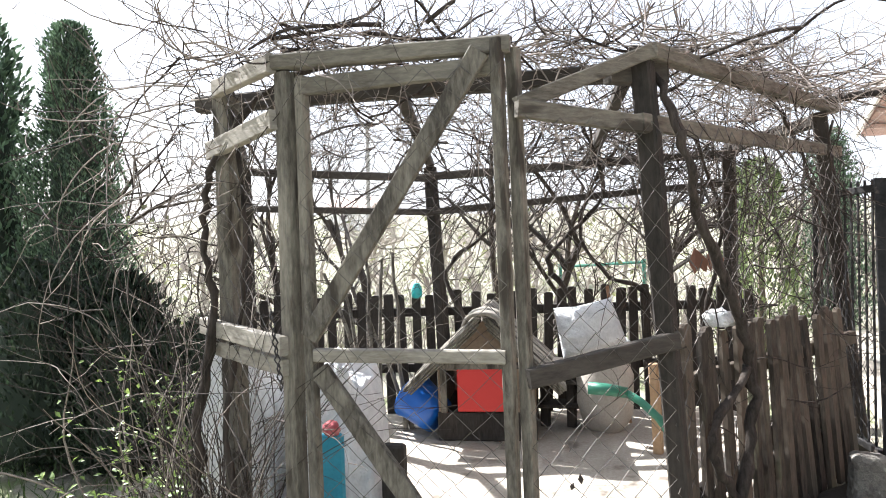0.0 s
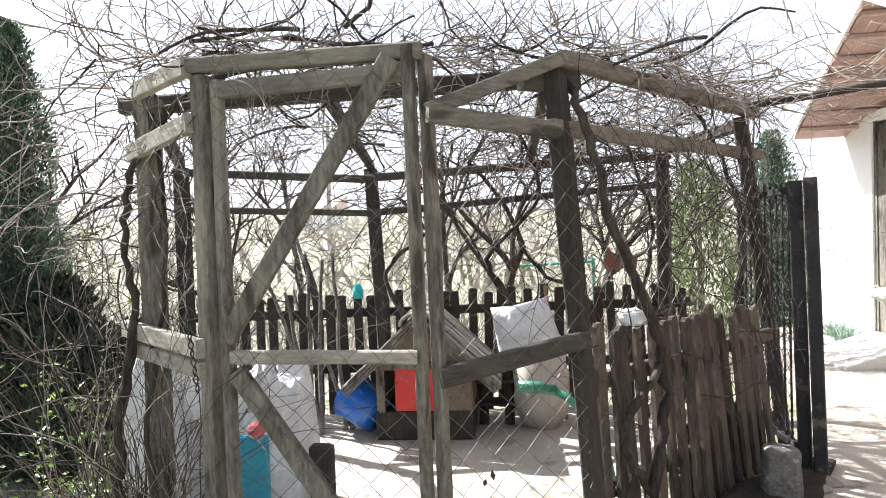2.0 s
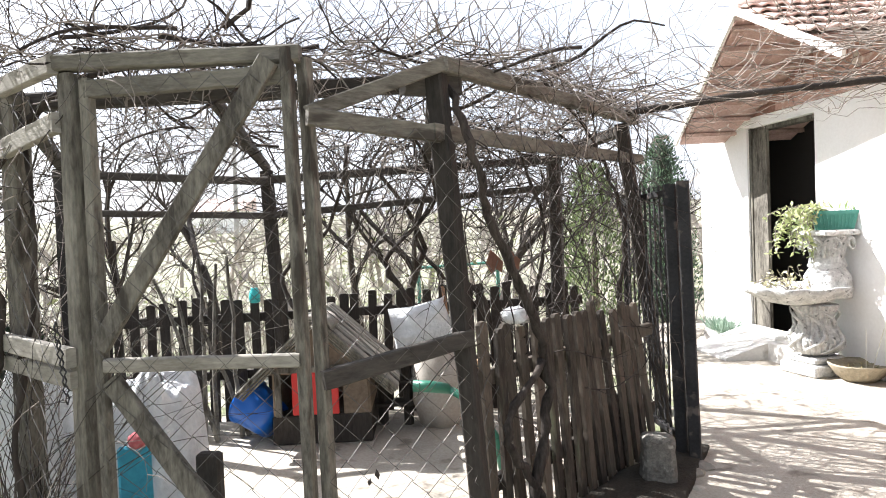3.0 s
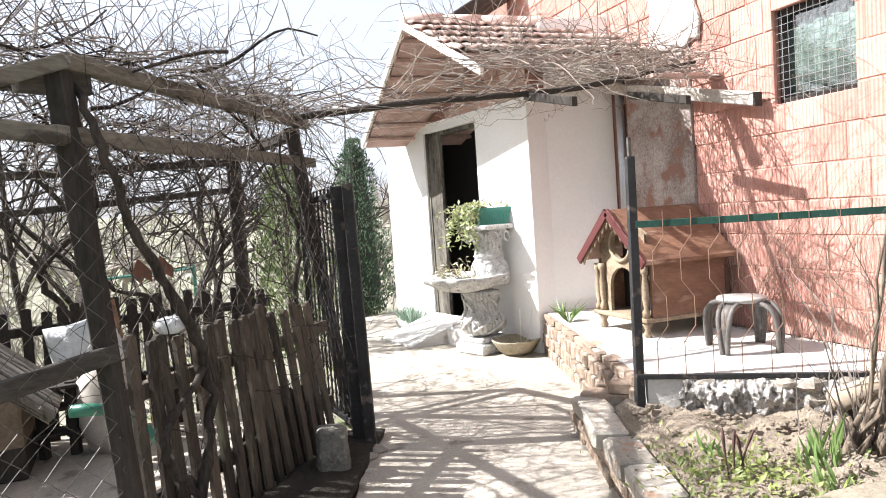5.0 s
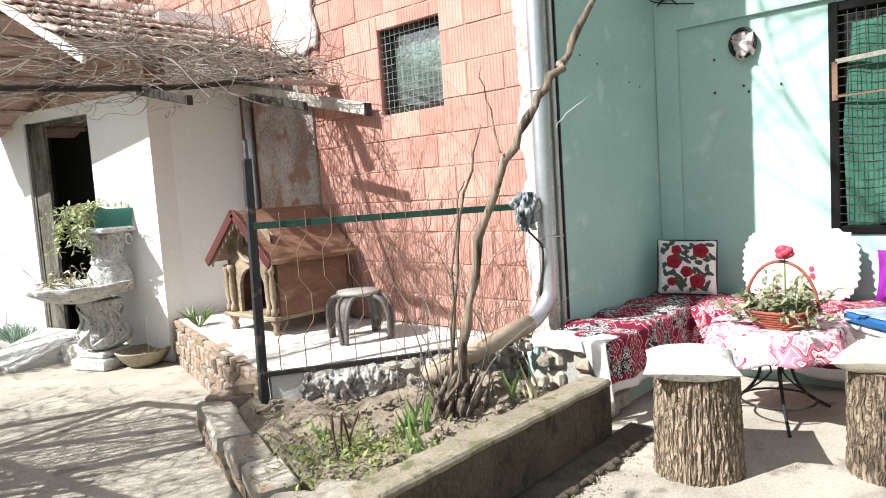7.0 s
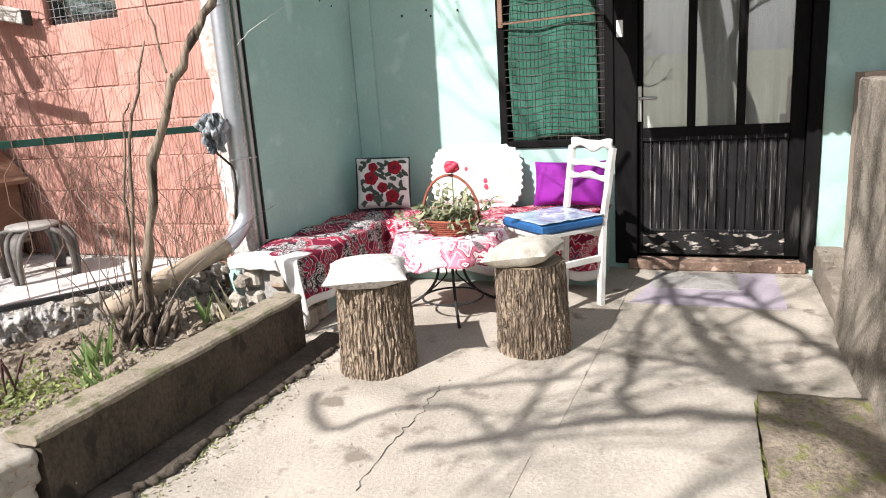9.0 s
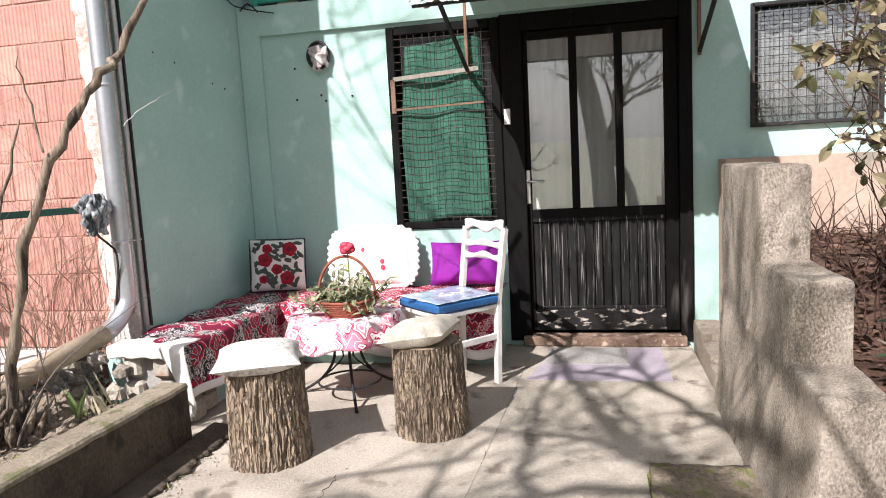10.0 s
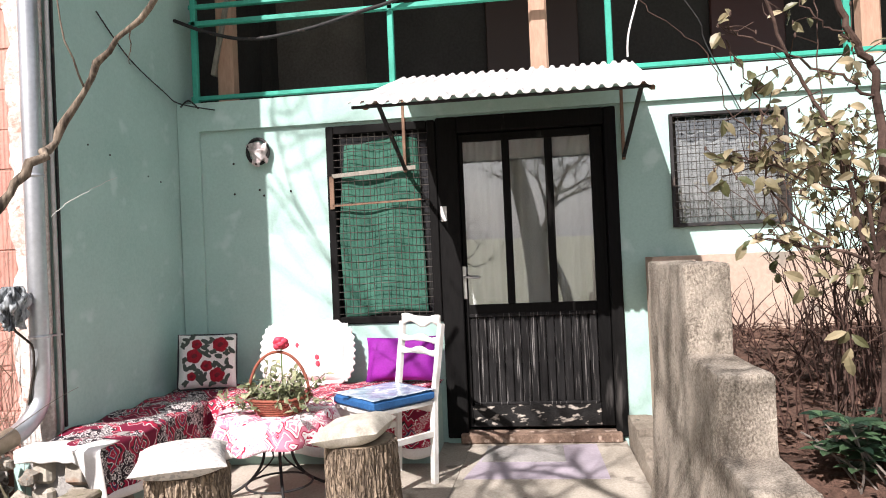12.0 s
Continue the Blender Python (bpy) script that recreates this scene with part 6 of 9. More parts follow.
def log_stool(x, y, r, h, lean):
    t = thing("log_stool", "sawn log stool with deeply furrowed bark", "log stool", "log stools by the table")
    def wob(an, z):
        c, s = math.cos(an), math.sin(an)
        furrow = noise.noise(Vector((c * 11, s * 11, z * 7 + x * 9))) + 0.6 * noise.noise(Vector((c * 22, s * 22, z * 14 + x * 5)))
        return 1 + 0.05 * noise.noise(Vector((c * 1.1, s * 1.1, x))) + 0.075 * (1 - 2.0 * abs(furrow) ** 0.8) + 0.02 * max(0, 0.06 - z) / 0.06
    prof = [(r * (1.05 - 0.07 * k / 40), h * k / 40) for k in range(41)]
    body = Geo(smooth=False)
    m = Matrix.Translation((x, y, 0.0)) @ Matrix.Rotation(radians(lean), 4, "X")
    verts, segs = [], 150
    body.lathe((0, 0, 0), prof, segs, wob, m=m)
    part("bark", body, LOGBARK, t)
    part("cut_face", Geo().lathe((0, 0, 0), [(r * 0.93, h - 0.004), (r * 0.92, h + 0.004)], 30, lambda an, z: 1 + 0.04 * math.sin(3 * an + x), m=m), HEARTWOOD, t)
    return settle(t)


log_stool(3.15, 1.035, 0.162, 0.41, 0)
log_stool(3.52, 0.39, 0.160, 0.42, -1.5)
LINEN = surface("linen_print", (0.70, 0.67, 0.63), (0.56, 0.52, 0.47), 0.9, 20, 70, 0.8, third=(0.40, 0.39, 0.37), third_at=0.55, depth=0.008)
CROCHET = surface("crochet_cream", (0.72, 0.67, 0.58), (0.42, 0.38, 0.30), 0.95, 18, 120, 1.0, depth=0.006)
CM = Matrix.Translation((3.13, 1.045, 0.456)) @ Matrix.Rotation(radians(24), 4, "Z") @ Matrix.Rotation(radians(90), 4, "X")
single("seat_cushion", pillow(0.40, 0.36, 0.125, CM, soft=2.2), LINEN, "flat white printed seat cushion on a log", "cushion", "log stool cushions")
CM = Matrix.Translation((3.50, 0.42, 0.472)) @ Matrix.Rotation(radians(-8), 4, "Z") @ Matrix.Rotation(radians(82), 4, "X") @ Matrix.Rotation(radians(4), 4, "Y")
single("seat_cushion", pillow(0.33, 0.31, 0.115, CM, soft=3.4), CROCHET, "cream crocheted seat cushion on a log", "cushion", "log stool cushions")

# ---- iron table with cloth and basket ----
tx, ty, tz = 3.95, 0.95, 0.46
tab = thing("iron_table", "small round table of thin black wrought iron", "table")
part("tabletop", Geo().lathe((tx, ty, 0), [(0.27, tz - 0.02), (0.28, tz - 0.01), (0.27, tz)], 32), IRON, tab)
for k in range(3):
    an = radians(-155 + 120 * k)
    d = Vector((math.cos(an), math.sin(an), 0))
    c = Vector((tx, ty, 0))
    part("leg", Geo(smooth=True).tube(smooth_line([c + d * 0.20 + Vector((0, 0, tz - 0.02)), c + d * 0.10 + Vector((0, 0, 0.36)), c + d * 0.085 + Vector((0, 0, 0.22)), c + d * 0.16 + Vector((0, 0, 0.10)), c + d * 0.30 + Vector((0, 0, 0.008))], 5), 0.008, 7), IRON, tab)
for r, z in ((0.092, 0.30), (0.17, 0.09)):
    part("ring", Geo(smooth=True).tube([(tx + r * math.cos(k * math.pi / 14), ty + r * math.sin(k * math.pi / 14), z) for k in range(29)], 0.006, 6, False), IRON, tab)
for k in range(3):
    an = radians(-155 + 120 * k)
    d = Vector((math.cos(an), math.sin(an), 0))
    c = Vector((tx, ty, 0))
    part("stay", Geo(smooth=True).tube(smooth_line([c + d * 0.09 + Vector((0, 0, 0.30)), c + d * 0.03 + Vector((0, 0, 0.22)), c + d * 0.17 + Vector((0, 0, 0.09))], 4), 0.005, 6), IRON, tab)
settle(tab)


def tablecloth(u, v):
    an = 2 * math.pi * u
    corner = 1 + 0.16 * max(0, math.cos(4 * an + 0.6)) ** 2
    if v < 0.6:
        r = 0.295 * v / 0.6
        return (tx + r * math.cos(an), ty + r * math.sin(an), tz + 0.008 + 0.003 * math.sin(9 * an + v * 6))
    k = (v - 0.6) / 0.4
    r = 0.295 + 0.03 * k * (1 + 0.8 * math.sin(9 * an)) + 0.006 * k
    return (tx + r * math.cos(an), ty + r * math.sin(an), tz + 0.006 - 0.13 * k * corner)


single("tablecloth", Geo(smooth=True).grid(tablecloth, 90, 20, 0.003), CLOTH_PALE, "pale rose-printed cloth over the iron table", "tablecloth")
WICKER = surface("wicker", (0.36, 0.11, 0.07), (0.16, 0.05, 0.03), 0.7, 20, 120, 0.9, depth=0.006)
bk = thing("flower_basket", "brown wicker basket of leafy twigs and a red rose", "basket")
bx2, by2, bz = 3.86, 0.90, tz + 0.012
g = Geo(smooth=True)
for j in range(7):
    k = j / 6
    rr = 0.11 + 0.055 * k
    g.tube([(bx2 + 0.8 * rr * math.cos(q * math.pi / 24), by2 + rr * math.sin(q * math.pi / 24), bz + 0.008 + 0.075 * k + 0.004 * math.sin(q * 3.0 + j * math.pi)) for q in range(49)], 0.0075, 6, False)
g.lathe((bx2, by2, bz), [(0.09, 0.0), (0.10, 0.004), (0.06, 0.006)], 20)
part("basket_body", g, WICKER, bk)
part("basket_handle", Geo(smooth=True).tube([(bx2, by2 - 0.16 * math.cos(k * math.pi / 20), bz + 0.08 + 0.23 * math.sin(k * math.pi / 20)) for k in range(21)], 0.008, 7), WICKER, bk)
random.seed(61)
gs, gl = Geo(), Geo()
for k in range(46):
    pts = wander((bx2 + random.gauss(0, 0.04), by2 + random.gauss(0, 0.06), bz + 0.05), (random.gauss(-0.1, 0.6), random.gauss(0.15, 0.8), 1), 6, random.uniform(0.022, 0.04), 0.12, 0.06)
    gs.tube(pts, 0.0025, 4, False)
    for q in pts[2:]:
        for _ in range(3):
            gl.leaf(q, (random.gauss(0, 1), random.gauss(0, 1), random.gauss(0.1, 0.6)), (random.gauss(-0.4, 0.6), random.gauss(0, 0.6), 1), random.uniform(0.025, 0.055), random.uniform(0.014, 0.028))
part("twig", gs, VINE, bk)
tagged(part("foliage", gl, leafy("basket_green", (0.42, 0.43, 0.26), (0.11, 0.14, 0.06), 0.5), bk), kind="stuff")
g = Geo(smooth=True)
for k in range(10):
    an = k * 2.4
    g.blob((bx2 + 0.018 * math.cos(an), by2 - 0.02 + 0.018 * math.sin(an), bz + 0.335 + 0.004 * k), (0.026, 0.026, 0.018), 5, 8, 0.2, 3)
part("rose_head", g, plain("rose_petal", (0.62, 0.05, 0.09), 0.6), bk, "pinkish red rose head")
part("rose_stem", Geo().tube([(bx2, by2 - 0.02, bz + 0.05), (bx2, by2 - 0.02, bz + 0.33)], 0.004, 5), SPEAR, bk)
settle(bk)

# ---- white chair ----
WHITE_PAINT = surface("white_chair_paint", (0.80, 0.79, 0.75), (0.66, 0.64, 0.59), 0.5, 5, 50, 0.2, third=(0.55, 0.5, 0.42), third_at=0.72)
CH = Matrix.Translation((4.33, 0.28, 0.0)) @ Matrix.Rotation(math.atan2(0.24, 0.22), 4, "Z")
chair = thing("wooden_chair", "white painted wooden chair with wavy back slats", "chair")


def ch(*p):
    return CH @ Vector(p)


HW = 0.165
for s in (-1, 1):
    part("back_leg", Geo().timber(ch(s * HW, 0.02, 0.0), ch(s * HW, 0.0, 0.45), 0.036, 0.034, up=CH.to_3x3() @ Vector((0, 1, 0)), n=3).timber(ch(s * HW, 0.0, 0.45), ch(s * (HW + 0.01), -0.065, 0.86), 0.034, 0.032, up=CH.to_3x3() @ Vector((0, 1, 0)), n=3), WHITE_PAINT, chair)
    part("front_leg", Geo().timber(ch(s * (HW + 0.02), 0.38, 0.0), ch(s * (HW + 0.02), 0.38, 0.43), 0.036, 0.036, up=CH.to_3x3() @ Vector((0, 1, 0))), WHITE_PAINT, chair)
    part("stretcher", Geo().timber(ch(s * (HW + 0.005), 0.02, 0.27), ch(s * (HW + 0.02), 0.37, 0.27), 0.02, 0.034), WHITE_PAINT, chair)
part("seat_rail", Geo().timber(ch(-HW, 0.0, 0.41), ch(HW, 0.0, 0.41), 0.025, 0.06).timber(ch(-HW - 0.02, 0.38, 0.41), ch(HW + 0.02, 0.38, 0.41), 0.025, 0.06), WHITE_PAINT, chair)
part("seat", Geo().add([ch(x, y, z) for z in (0.43, 0.45) for x, y in ((-HW - 0.01, 0.01), (HW + 0.01, 0.01), (HW + 0.03, 0.41), (-HW - 0.03, 0.41))], [(3, 2, 1, 0), (4, 5, 6, 7), (0, 1, 5, 4), (1, 2, 6, 5), (2, 3, 7, 6), (3, 0, 4, 7)]), WHITE_PAINT, chair)


def wavy_slat(z, hh, lift, name):
    def fn(u, v):
        a = 2 * u - 1
        y = -0.065 * (z - 0.45) / 0.41 - 0.015 * (1 - a * a)
        return ch(a * (HW + 0.005), y, z + lift * math.cos(a * math.pi * 1.5) * 0.7 + hh * (v - 0.5) * (1 + 0.25 * math.cos(a * math.pi * 2)))
    return part(name, Geo(smooth=True).grid(fn, 28, 3, 0.016), WHITE_PAINT, chair)


wavy_slat(0.70, 0.034, 0.008, "back_slat")
wavy_slat(0.77, 0.034, 0.008, "back_slat")
wavy_slat(0.872, 0.052, -0.014, "crest_rail")
settle(chair)
cu = thing("chair_cushion", "blue foam chair cushion wrapped in clear plastic", "cushion")
part("foam", Geo().box((0, 0, 0), (0.38, 0.42, 0.055), m=CH @ Matrix.Translation((0, 0.215, 0.481)), bevel=0.014), surface("blue_cover", (0.035, 0.14, 0.34), (0.015, 0.07, 0.20), 0.5, 8, 60, 0.3), cu)
part("wrap", Geo(smooth=True).grid(lambda u, v: CH @ Vector((-0.19 + 0.38 * u, 0.01 + 0.41 * v, 0.513 + 0.005 * noise.noise(Vector((u * 9, v * 9, 0))))), 20, 20, 0.001), surface("plastic_wrap", (0.45, 0.52, 0.58), (0.16, 0.24, 0.36), 0.15, 9, 30, 0.5, third=(0.75, 0.74, 0.72), third_at=0.6), cu, "crinkled clear plastic wrap")
settle(cu)

# ---- floor details ----
tagged(part("floor_patch", Geo().prism([(4.25, -0.77), (4.93, -0.76), (4.86, -0.10), (4.25, 0.02)], 0.0, 0.0075), surface("lilac_concrete", (0.42, 0.37, 0.42), (0.30, 0.265, 0.30), 0.8, 4, 50, 0.2)), "worn lilac painted patch of the slab before the door", "floor patch", kind="structure")
tagged(part("door_mat", Geo().prism([(4.55, -0.55), (4.90, -0.55), (4.88, -0.08), (4.55, -0.06)], 0.0077, 0.012), CEMENT), "thin worn grey doormat on the slab", "mat")
g = Geo()
random.seed(67)
for _ in range(3000):
    x, y = random.uniform(2.25, 3.12), -0.56 - abs(random.gauss(0, 0.07))
    if noise.noise(Vector((x * 5, y * 5, 8))) < -0.05:
        continue
    g.leaf((x, y, -0.004), (random.gauss(0, 1), random.gauss(0, 1), 0.9), (0, 0, 1), random.uniform(0.012, 0.035), 0.008)
for _ in range(500):
    s = random.random()
    x, y = 1.75 + 1.35 * s, 1.36 + 0.06 * s - abs(random.gauss(0, 0.05))
    g.leaf((x, y, 0.0), (random.gauss(0, 1), random.gauss(0, 1), 0.9), (0, 0, 1), random.uniform(0.012, 0.035), 0.008)
tagged(part("moss_tufts", g, leafy("moss_green", (0.34, 0.36, 0.12), (0.14, 0.16, 0.05))), "moss and small weeds along the paving edge", "moss", kind="stuff")
single("soil_strip", Geo(smooth=True).grid(lambda u, v: (2.24 + 0.9 * u, -0.56 - 0.40 * v, -0.008 + 0.014 * noise.noise(Vector((u * 9, v * 9, 0)))), 20, 12, 0.05), surface("mossy_earth", (0.36, 0.30, 0.225), (0.12, 0.095, 0.068), 0.98, 7, 60, 1.0, third=(0.22, 0.215, 0.09), third_at=0.58, depth=0.012, span=(0.42, 0.68)), "bare mossy earth between slab and parapet", "soil", kind="structure")

# ---- magnolia and border plants ----
random.seed(71)
DRYLEAF = leafy("faded_leaf", (0.47, 0.38, 0.24), (0.07, 0.085, 0.03), 0.45)
mag = thing("broadleaf_bush", "tall leggy bush with faded cream and green leaves", "shrub")
gs, gl = Geo(), Geo()
for k in range(105):
    x, y = random.uniform(2.85, 4.3), random.uniform(-2.9, -1.45)
    y -= 0.22 * (x - 2.9)
    n = random.randint(9, 17)
    pts = wander((x, y, border_z(x) - 0.05), (random.gauss(0.0, 0.08), random.gauss(-0.02, 0.10), 1), n, random.uniform(0.06, 0.10), 0.05, 0.0)
    if max(p.y + 0.10 * (p.x - 2.9) for p in pts) > -1.22:
        continue
    gs.tube(pts, taper(n + 1, random.uniform(0.004, 0.008), 0.0016), 5, False)
    for _ in range(3):
        i = random.randint(4, n - 1)
        shoot = wander(pts[i], (random.gauss(0, 0.9), random.gauss(-0.05, 0.8), 1.0), 6, 0.042, 0.12, 0.0)
        gs.tube(shoot, taper(7, 0.003, 0.0011), 4, False)


def bush_leaf(q, hang, big):
    gl.oval_leaf(q, (random.gauss(0, 0.8), random.gauss(0, 0.8), random.gauss(-hang, 0.6)), (-1, random.gauss(0, 0.7), random.gauss(0.3, 0.5)), big * random.uniform(0.8, 1.2), big * random.uniform(0.45, 0.6), 0.35)


# the main limbs, knots given as (depth, side, height), with their thickness and leaves
BUSH_BOUGHS = (
    (((3.08, -1.62, 0.40), (3.0, -1.60, 1.23), (3.0, -1.606, 1.597), (3.0, -1.588, 1.792), (3.0, -1.533, 1.904), (3.0, -1.489, 2.054), (3.02, -1.45, 2.25)), 0.017, 0.010, 10),
    (((3.1, -1.66, 0.42), (3.0, -1.57, 1.05), (3.0, -1.538, 1.194), (3.0, -1.489, 1.429), (3.0, -1.465, 1.546), (3.0, -1.392, 1.709), (3.0, -1.32, 1.874), (3.0, -1.252, 2.075), (3.0, -1.22, 2.2)), 0.010, 0.005, 16),
    (((3.15, -1.70, 0.45), (3.02, -1.585, 1.153), (3.0, -1.537, 1.407), (2.99, -1.45, 1.52), (2.97, -1.30, 1.60)), 0.009, 0.004, 18),
    (((3.0, -1.584, 1.705), (3.0, -1.506, 1.779), (3.0, -1.387, 1.831), (3.0, -1.275, 1.905), (3.0, -1.16, 1.96), (3.0, -1.11, 1.99)), 0.006, 0.002, 6),
    (((3.0, -1.42, 1.22), (3.0, -1.28, 1.36), (3.0, -1.217, 1.484), (3.0, -1.217, 1.672), (3.0, -1.176, 1.81), (3.0, -1.112, 1.948)), 0.005, 0.002, 10),
    (((3.0, -1.217, 1.60), (3.0, -1.11, 1.689), (3.0, -1.078, 1.831), (3.0, -1.011, 1.947), (3.0, -0.876, 2.049), (3.0, -0.80, 2.15)), 0.0024, 0.0012, 0),
    (((3.0, -1.42, 1.50), (3.0, -1.417, 1.609), (3.0, -1.416, 1.825), (3.0, -1.416, 2.021), (3.0, -1.41, 2.2)), 0.003, 0.0018, 4),
    (((3.0, -1.533, 1.904), (3.0, -1.494, 1.932), (3.0, -1.423, 1.982), (3.0, -1.362, 2.066), (3.0, -1.3, 2.16)), 0.004, 0.002, 3),
    (((3.0, -1.60, 1.10), (2.98, -1.46, 1.19), (2.97, -1.32, 1.21), (2.97, -1.22, 1.24)), 0.007, 0.003, 10),
    (((3.0, -1.489, 1.40), (2.98, -1.38, 1.42), (2.97, -1.22, 1.50), (2.97, -1.08, 1.53)), 0.005, 0.002, 14),
)
for knots, r0, r1, leaves in BUSH_BOUGHS:
    line = gnarl(smooth_line(knots, 5), 0.006)
    gs.tube(line, taper(len(line), r0, r1), 7, False)
    for _ in range(leaves):
        q = random.choice(line[len(line) // 3:])
        shoot = wander(q, (random.gauss(-0.1, 0.6), random.gauss(0, 0.8), random.gauss(0.3, 0.6)), 4, 0.026, 0.15, 0.0)
        gs.tube(shoot, taper(5, 0.0028, 0.0012), 4, False)
        if shoot[4].z < 1.75 or random.random() < 0.3:
            for j in range(random.randint(1, 4)):
                bush_leaf(shoot[random.randint(2, 4)], 0.3, random.uniform(0.04, 0.062))
        gs.blob(shoot[4], (0.004, 0.004, 0.009), 5, 6, 0.2)
for _ in range(150):
    q = Vector((random.uniform(2.95, 3.5), random.gauss(-1.60, 0.16), random.gauss(1.36, 0.20)))
    if q.y < -1.2 - 0.12 * (q.x - 2.95) and q.z > 1.0:
        shoot = wander(q, (random.gauss(0, 0.6), random.gauss(0, 0.8), 0.6), 4, 0.03, 0.15, 0.0)
        gs.tube(shoot, 0.0018, 4, False)
        for j in range(3):
            bush_leaf(shoot[random.randint(1, 4)], 0.1, random.uniform(0.035, 0.055))
for y, z in ((-1.087, 1.96), (-1.081, 1.655), (-1.106, 1.55), (-1.075, 1.465), (-1.188, 1.80), (-1.264, 1.68), (-1.24, 1.53), (-1.359, 1.49), (-1.205, 1.45), (-1.339, 1.075), (-1.462, 0.92), (-1.452, 0.83), (-1.50, 1.13)):
    for j in range(3):
        bush_leaf((2.98, y + random.gauss(0, 0.01), z + random.gauss(0, 0.012)), 1.3, random.uniform(0.06, 0.075))
    gs.tube(wander((2.99, y, z), (0.1, -0.7, 0.2), 5, 0.03, 0.1), 0.002, 4, False)
part("stem", gs, surface("bush_bark", (0.10, 0.062, 0.048), (0.03, 0.018, 0.014), 0.9, 8, 60, 0.5), mag)
tagged(part("foliage", gl, DRYLEAF, mag), kind="stuff")
settle(mag)
rh = thing("evergreen_shrub", "low shrub with glossy dark green oval leaves", "shrub")
gs, gl = Geo(), Geo()
for k in range(24):
    pts = wander((3.02 + random.gauss(0, 0.08), -1.60 + random.gauss(0, 0.09), border_z(3.0) - 0.05), (random.gauss(-0.1, 0.5), random.gauss(0.05, 0.5), 1), 6, 0.055, 0.10)
    gs.tube(pts, 0.004, 4, False)
    for _ in range(2):
        q = pts[random.randint(3, 6)]
        for j in range(6):
            an = j * 1.05 + k
            gl.oval_leaf(q, (math.cos(an), math.sin(an), 0.35), (0, 0, 1), random.uniform(0.07, 0.10), random.uniform(0.036, 0.05), 0.25)
part("stem", gs, VINE, rh)
tagged(part("foliage", gl, leafy("glossy_leaf", (0.085, 0.15, 0.075), (0.012, 0.03, 0.02), 0.3), rh), kind="stuff")
settle(rh)
g = Geo()
for _ in range(2600):
    x, y = random.uniform(2.2, 4.65), random.uniform(-3.2, -1.18)
    g.leaf((x, y, border_z(x) + random.uniform(0.01, 0.05)), (random.gauss(0, 1), random.gauss(0, 1), 0.2), (random.gauss(0, 0.3), random.gauss(0, 0.3), 1), random.uniform(0.03, 0.08), random.uniform(0.015, 0.035))
tagged(part("leaf_litter", g, leafy("fallen_leaf", (0.25, 0.15, 0.105), (0.045, 0.026, 0.019), 0.8)), "brown fallen leaves on the flower border", "leaves", kind="stuff")
g = Geo()
for _ in range(260):
    x = random.uniform(3.2, 4.6)
    pts = wander((x, random.uniform(-2.8, -1.25), border_z(x)), (random.gauss(0, 0.3), random.gauss(-0.05, 0.3), 1), 8, random.uniform(0.02, 0.055), 0.08)
    g.tube(pts, taper(9, 0.0045, 0.001), 4, False)
for _ in range(40):
    x = random.uniform(2.9, 3.6)
    pts = wander((x, random.uniform(-2.3, -1.6), border_z(x)), (random.gauss(0, 0.10), random.gauss(-0.03, 0.12), 1), 14, 0.095, 0.035)
    g.tube(pts, taper(15, 0.0045, 0.0012), 4, False)
tagged(part("dead_stalks", g, surface("dark_stalk", (0.085, 0.045, 0.034), (0.028, 0.015, 0.012), 0.9, 8, 60, 0.3)), "thin dark dead stalks in the flower border", "stalks", kind="stuff")

# Dirt whose dark colour also holds the shadow cast by the kerb.
DIRT_SHADOW = surface("shadowed_dirt", (0.13, 0.105, 0.08), (0.05, 0.04, 0.03), 0.98, 9, 60, 1.0, depth=0.01)


def dirt_strip(u, v):
    x = 1.70 + 1.72 * u
    edge = 0.14 + 0.05 * noise.noise(Vector((u * 9, 1, 0))) + 0.03 * noise.noise(Vector((u * 31, 2, 0))) + 0.016 * noise.noise(Vector((u * 90, 5, 0)))
    return (x, 1.47 - edge * v, 0.006 + 0.012 * (1 - v) + 0.004 * noise.noise(Vector((u * 40, v * 5, 3))) - 0.008 * v ** 3)


tagged(part("dirt_strip", Geo(smooth=True).grid(dirt_strip, 240, 6, 0.02), DIRT_SHADOW), "dirt at the kerb foot, darkened for the kerb's shadow", "dirt", kind="structure")

# cracks and grit on the paving
random.seed(97)
CRACK = plain("crack_shadow", (0.07, 0.06, 0.05), 0.95)
for knots in (((3.29, 0.10), (2.93, 0.097), (2.68, 0.112), (2.47, 0.115), (2.2, 0.12)), ((3.0, 0.67), (2.72, 0.662), (2.48, 0.669), (2.2, 0.66))):
    pts = gnarl(smooth_line([(x, y, 0.003) for x, y in knots], 9), 0.006)
    g = Geo()
    g.tube([Vector((p.x, p.y, 0.0025)) for p in pts], [random.uniform(0.0006, 0.0020) for _ in pts], 4, False)
    tagged(part("paving_crack", g, CRACK), "thin dark crack across the concrete paving", "crack", kind="structure")
g = Geo()
for _ in range(420):
    x, y = random.uniform(1.6, 4.9), random.uniform(-0.5, 1.4)
    if random.random() < 0.7:
        x, y = 1.7 + 1.4 * random.random(), 1.36 - abs(random.gauss(0, 0.09))
    r = random.uniform(0.0015, 0.0045)
    g.blob((x, y, r * 0.4 + 0.004), (r * 1.3, r, r * 0.7), 3, 5, 0.3, 3)
tagged(part("grit", g, STONE), "scattered grit and crumbs on the paving", "grit", kind="stuff")

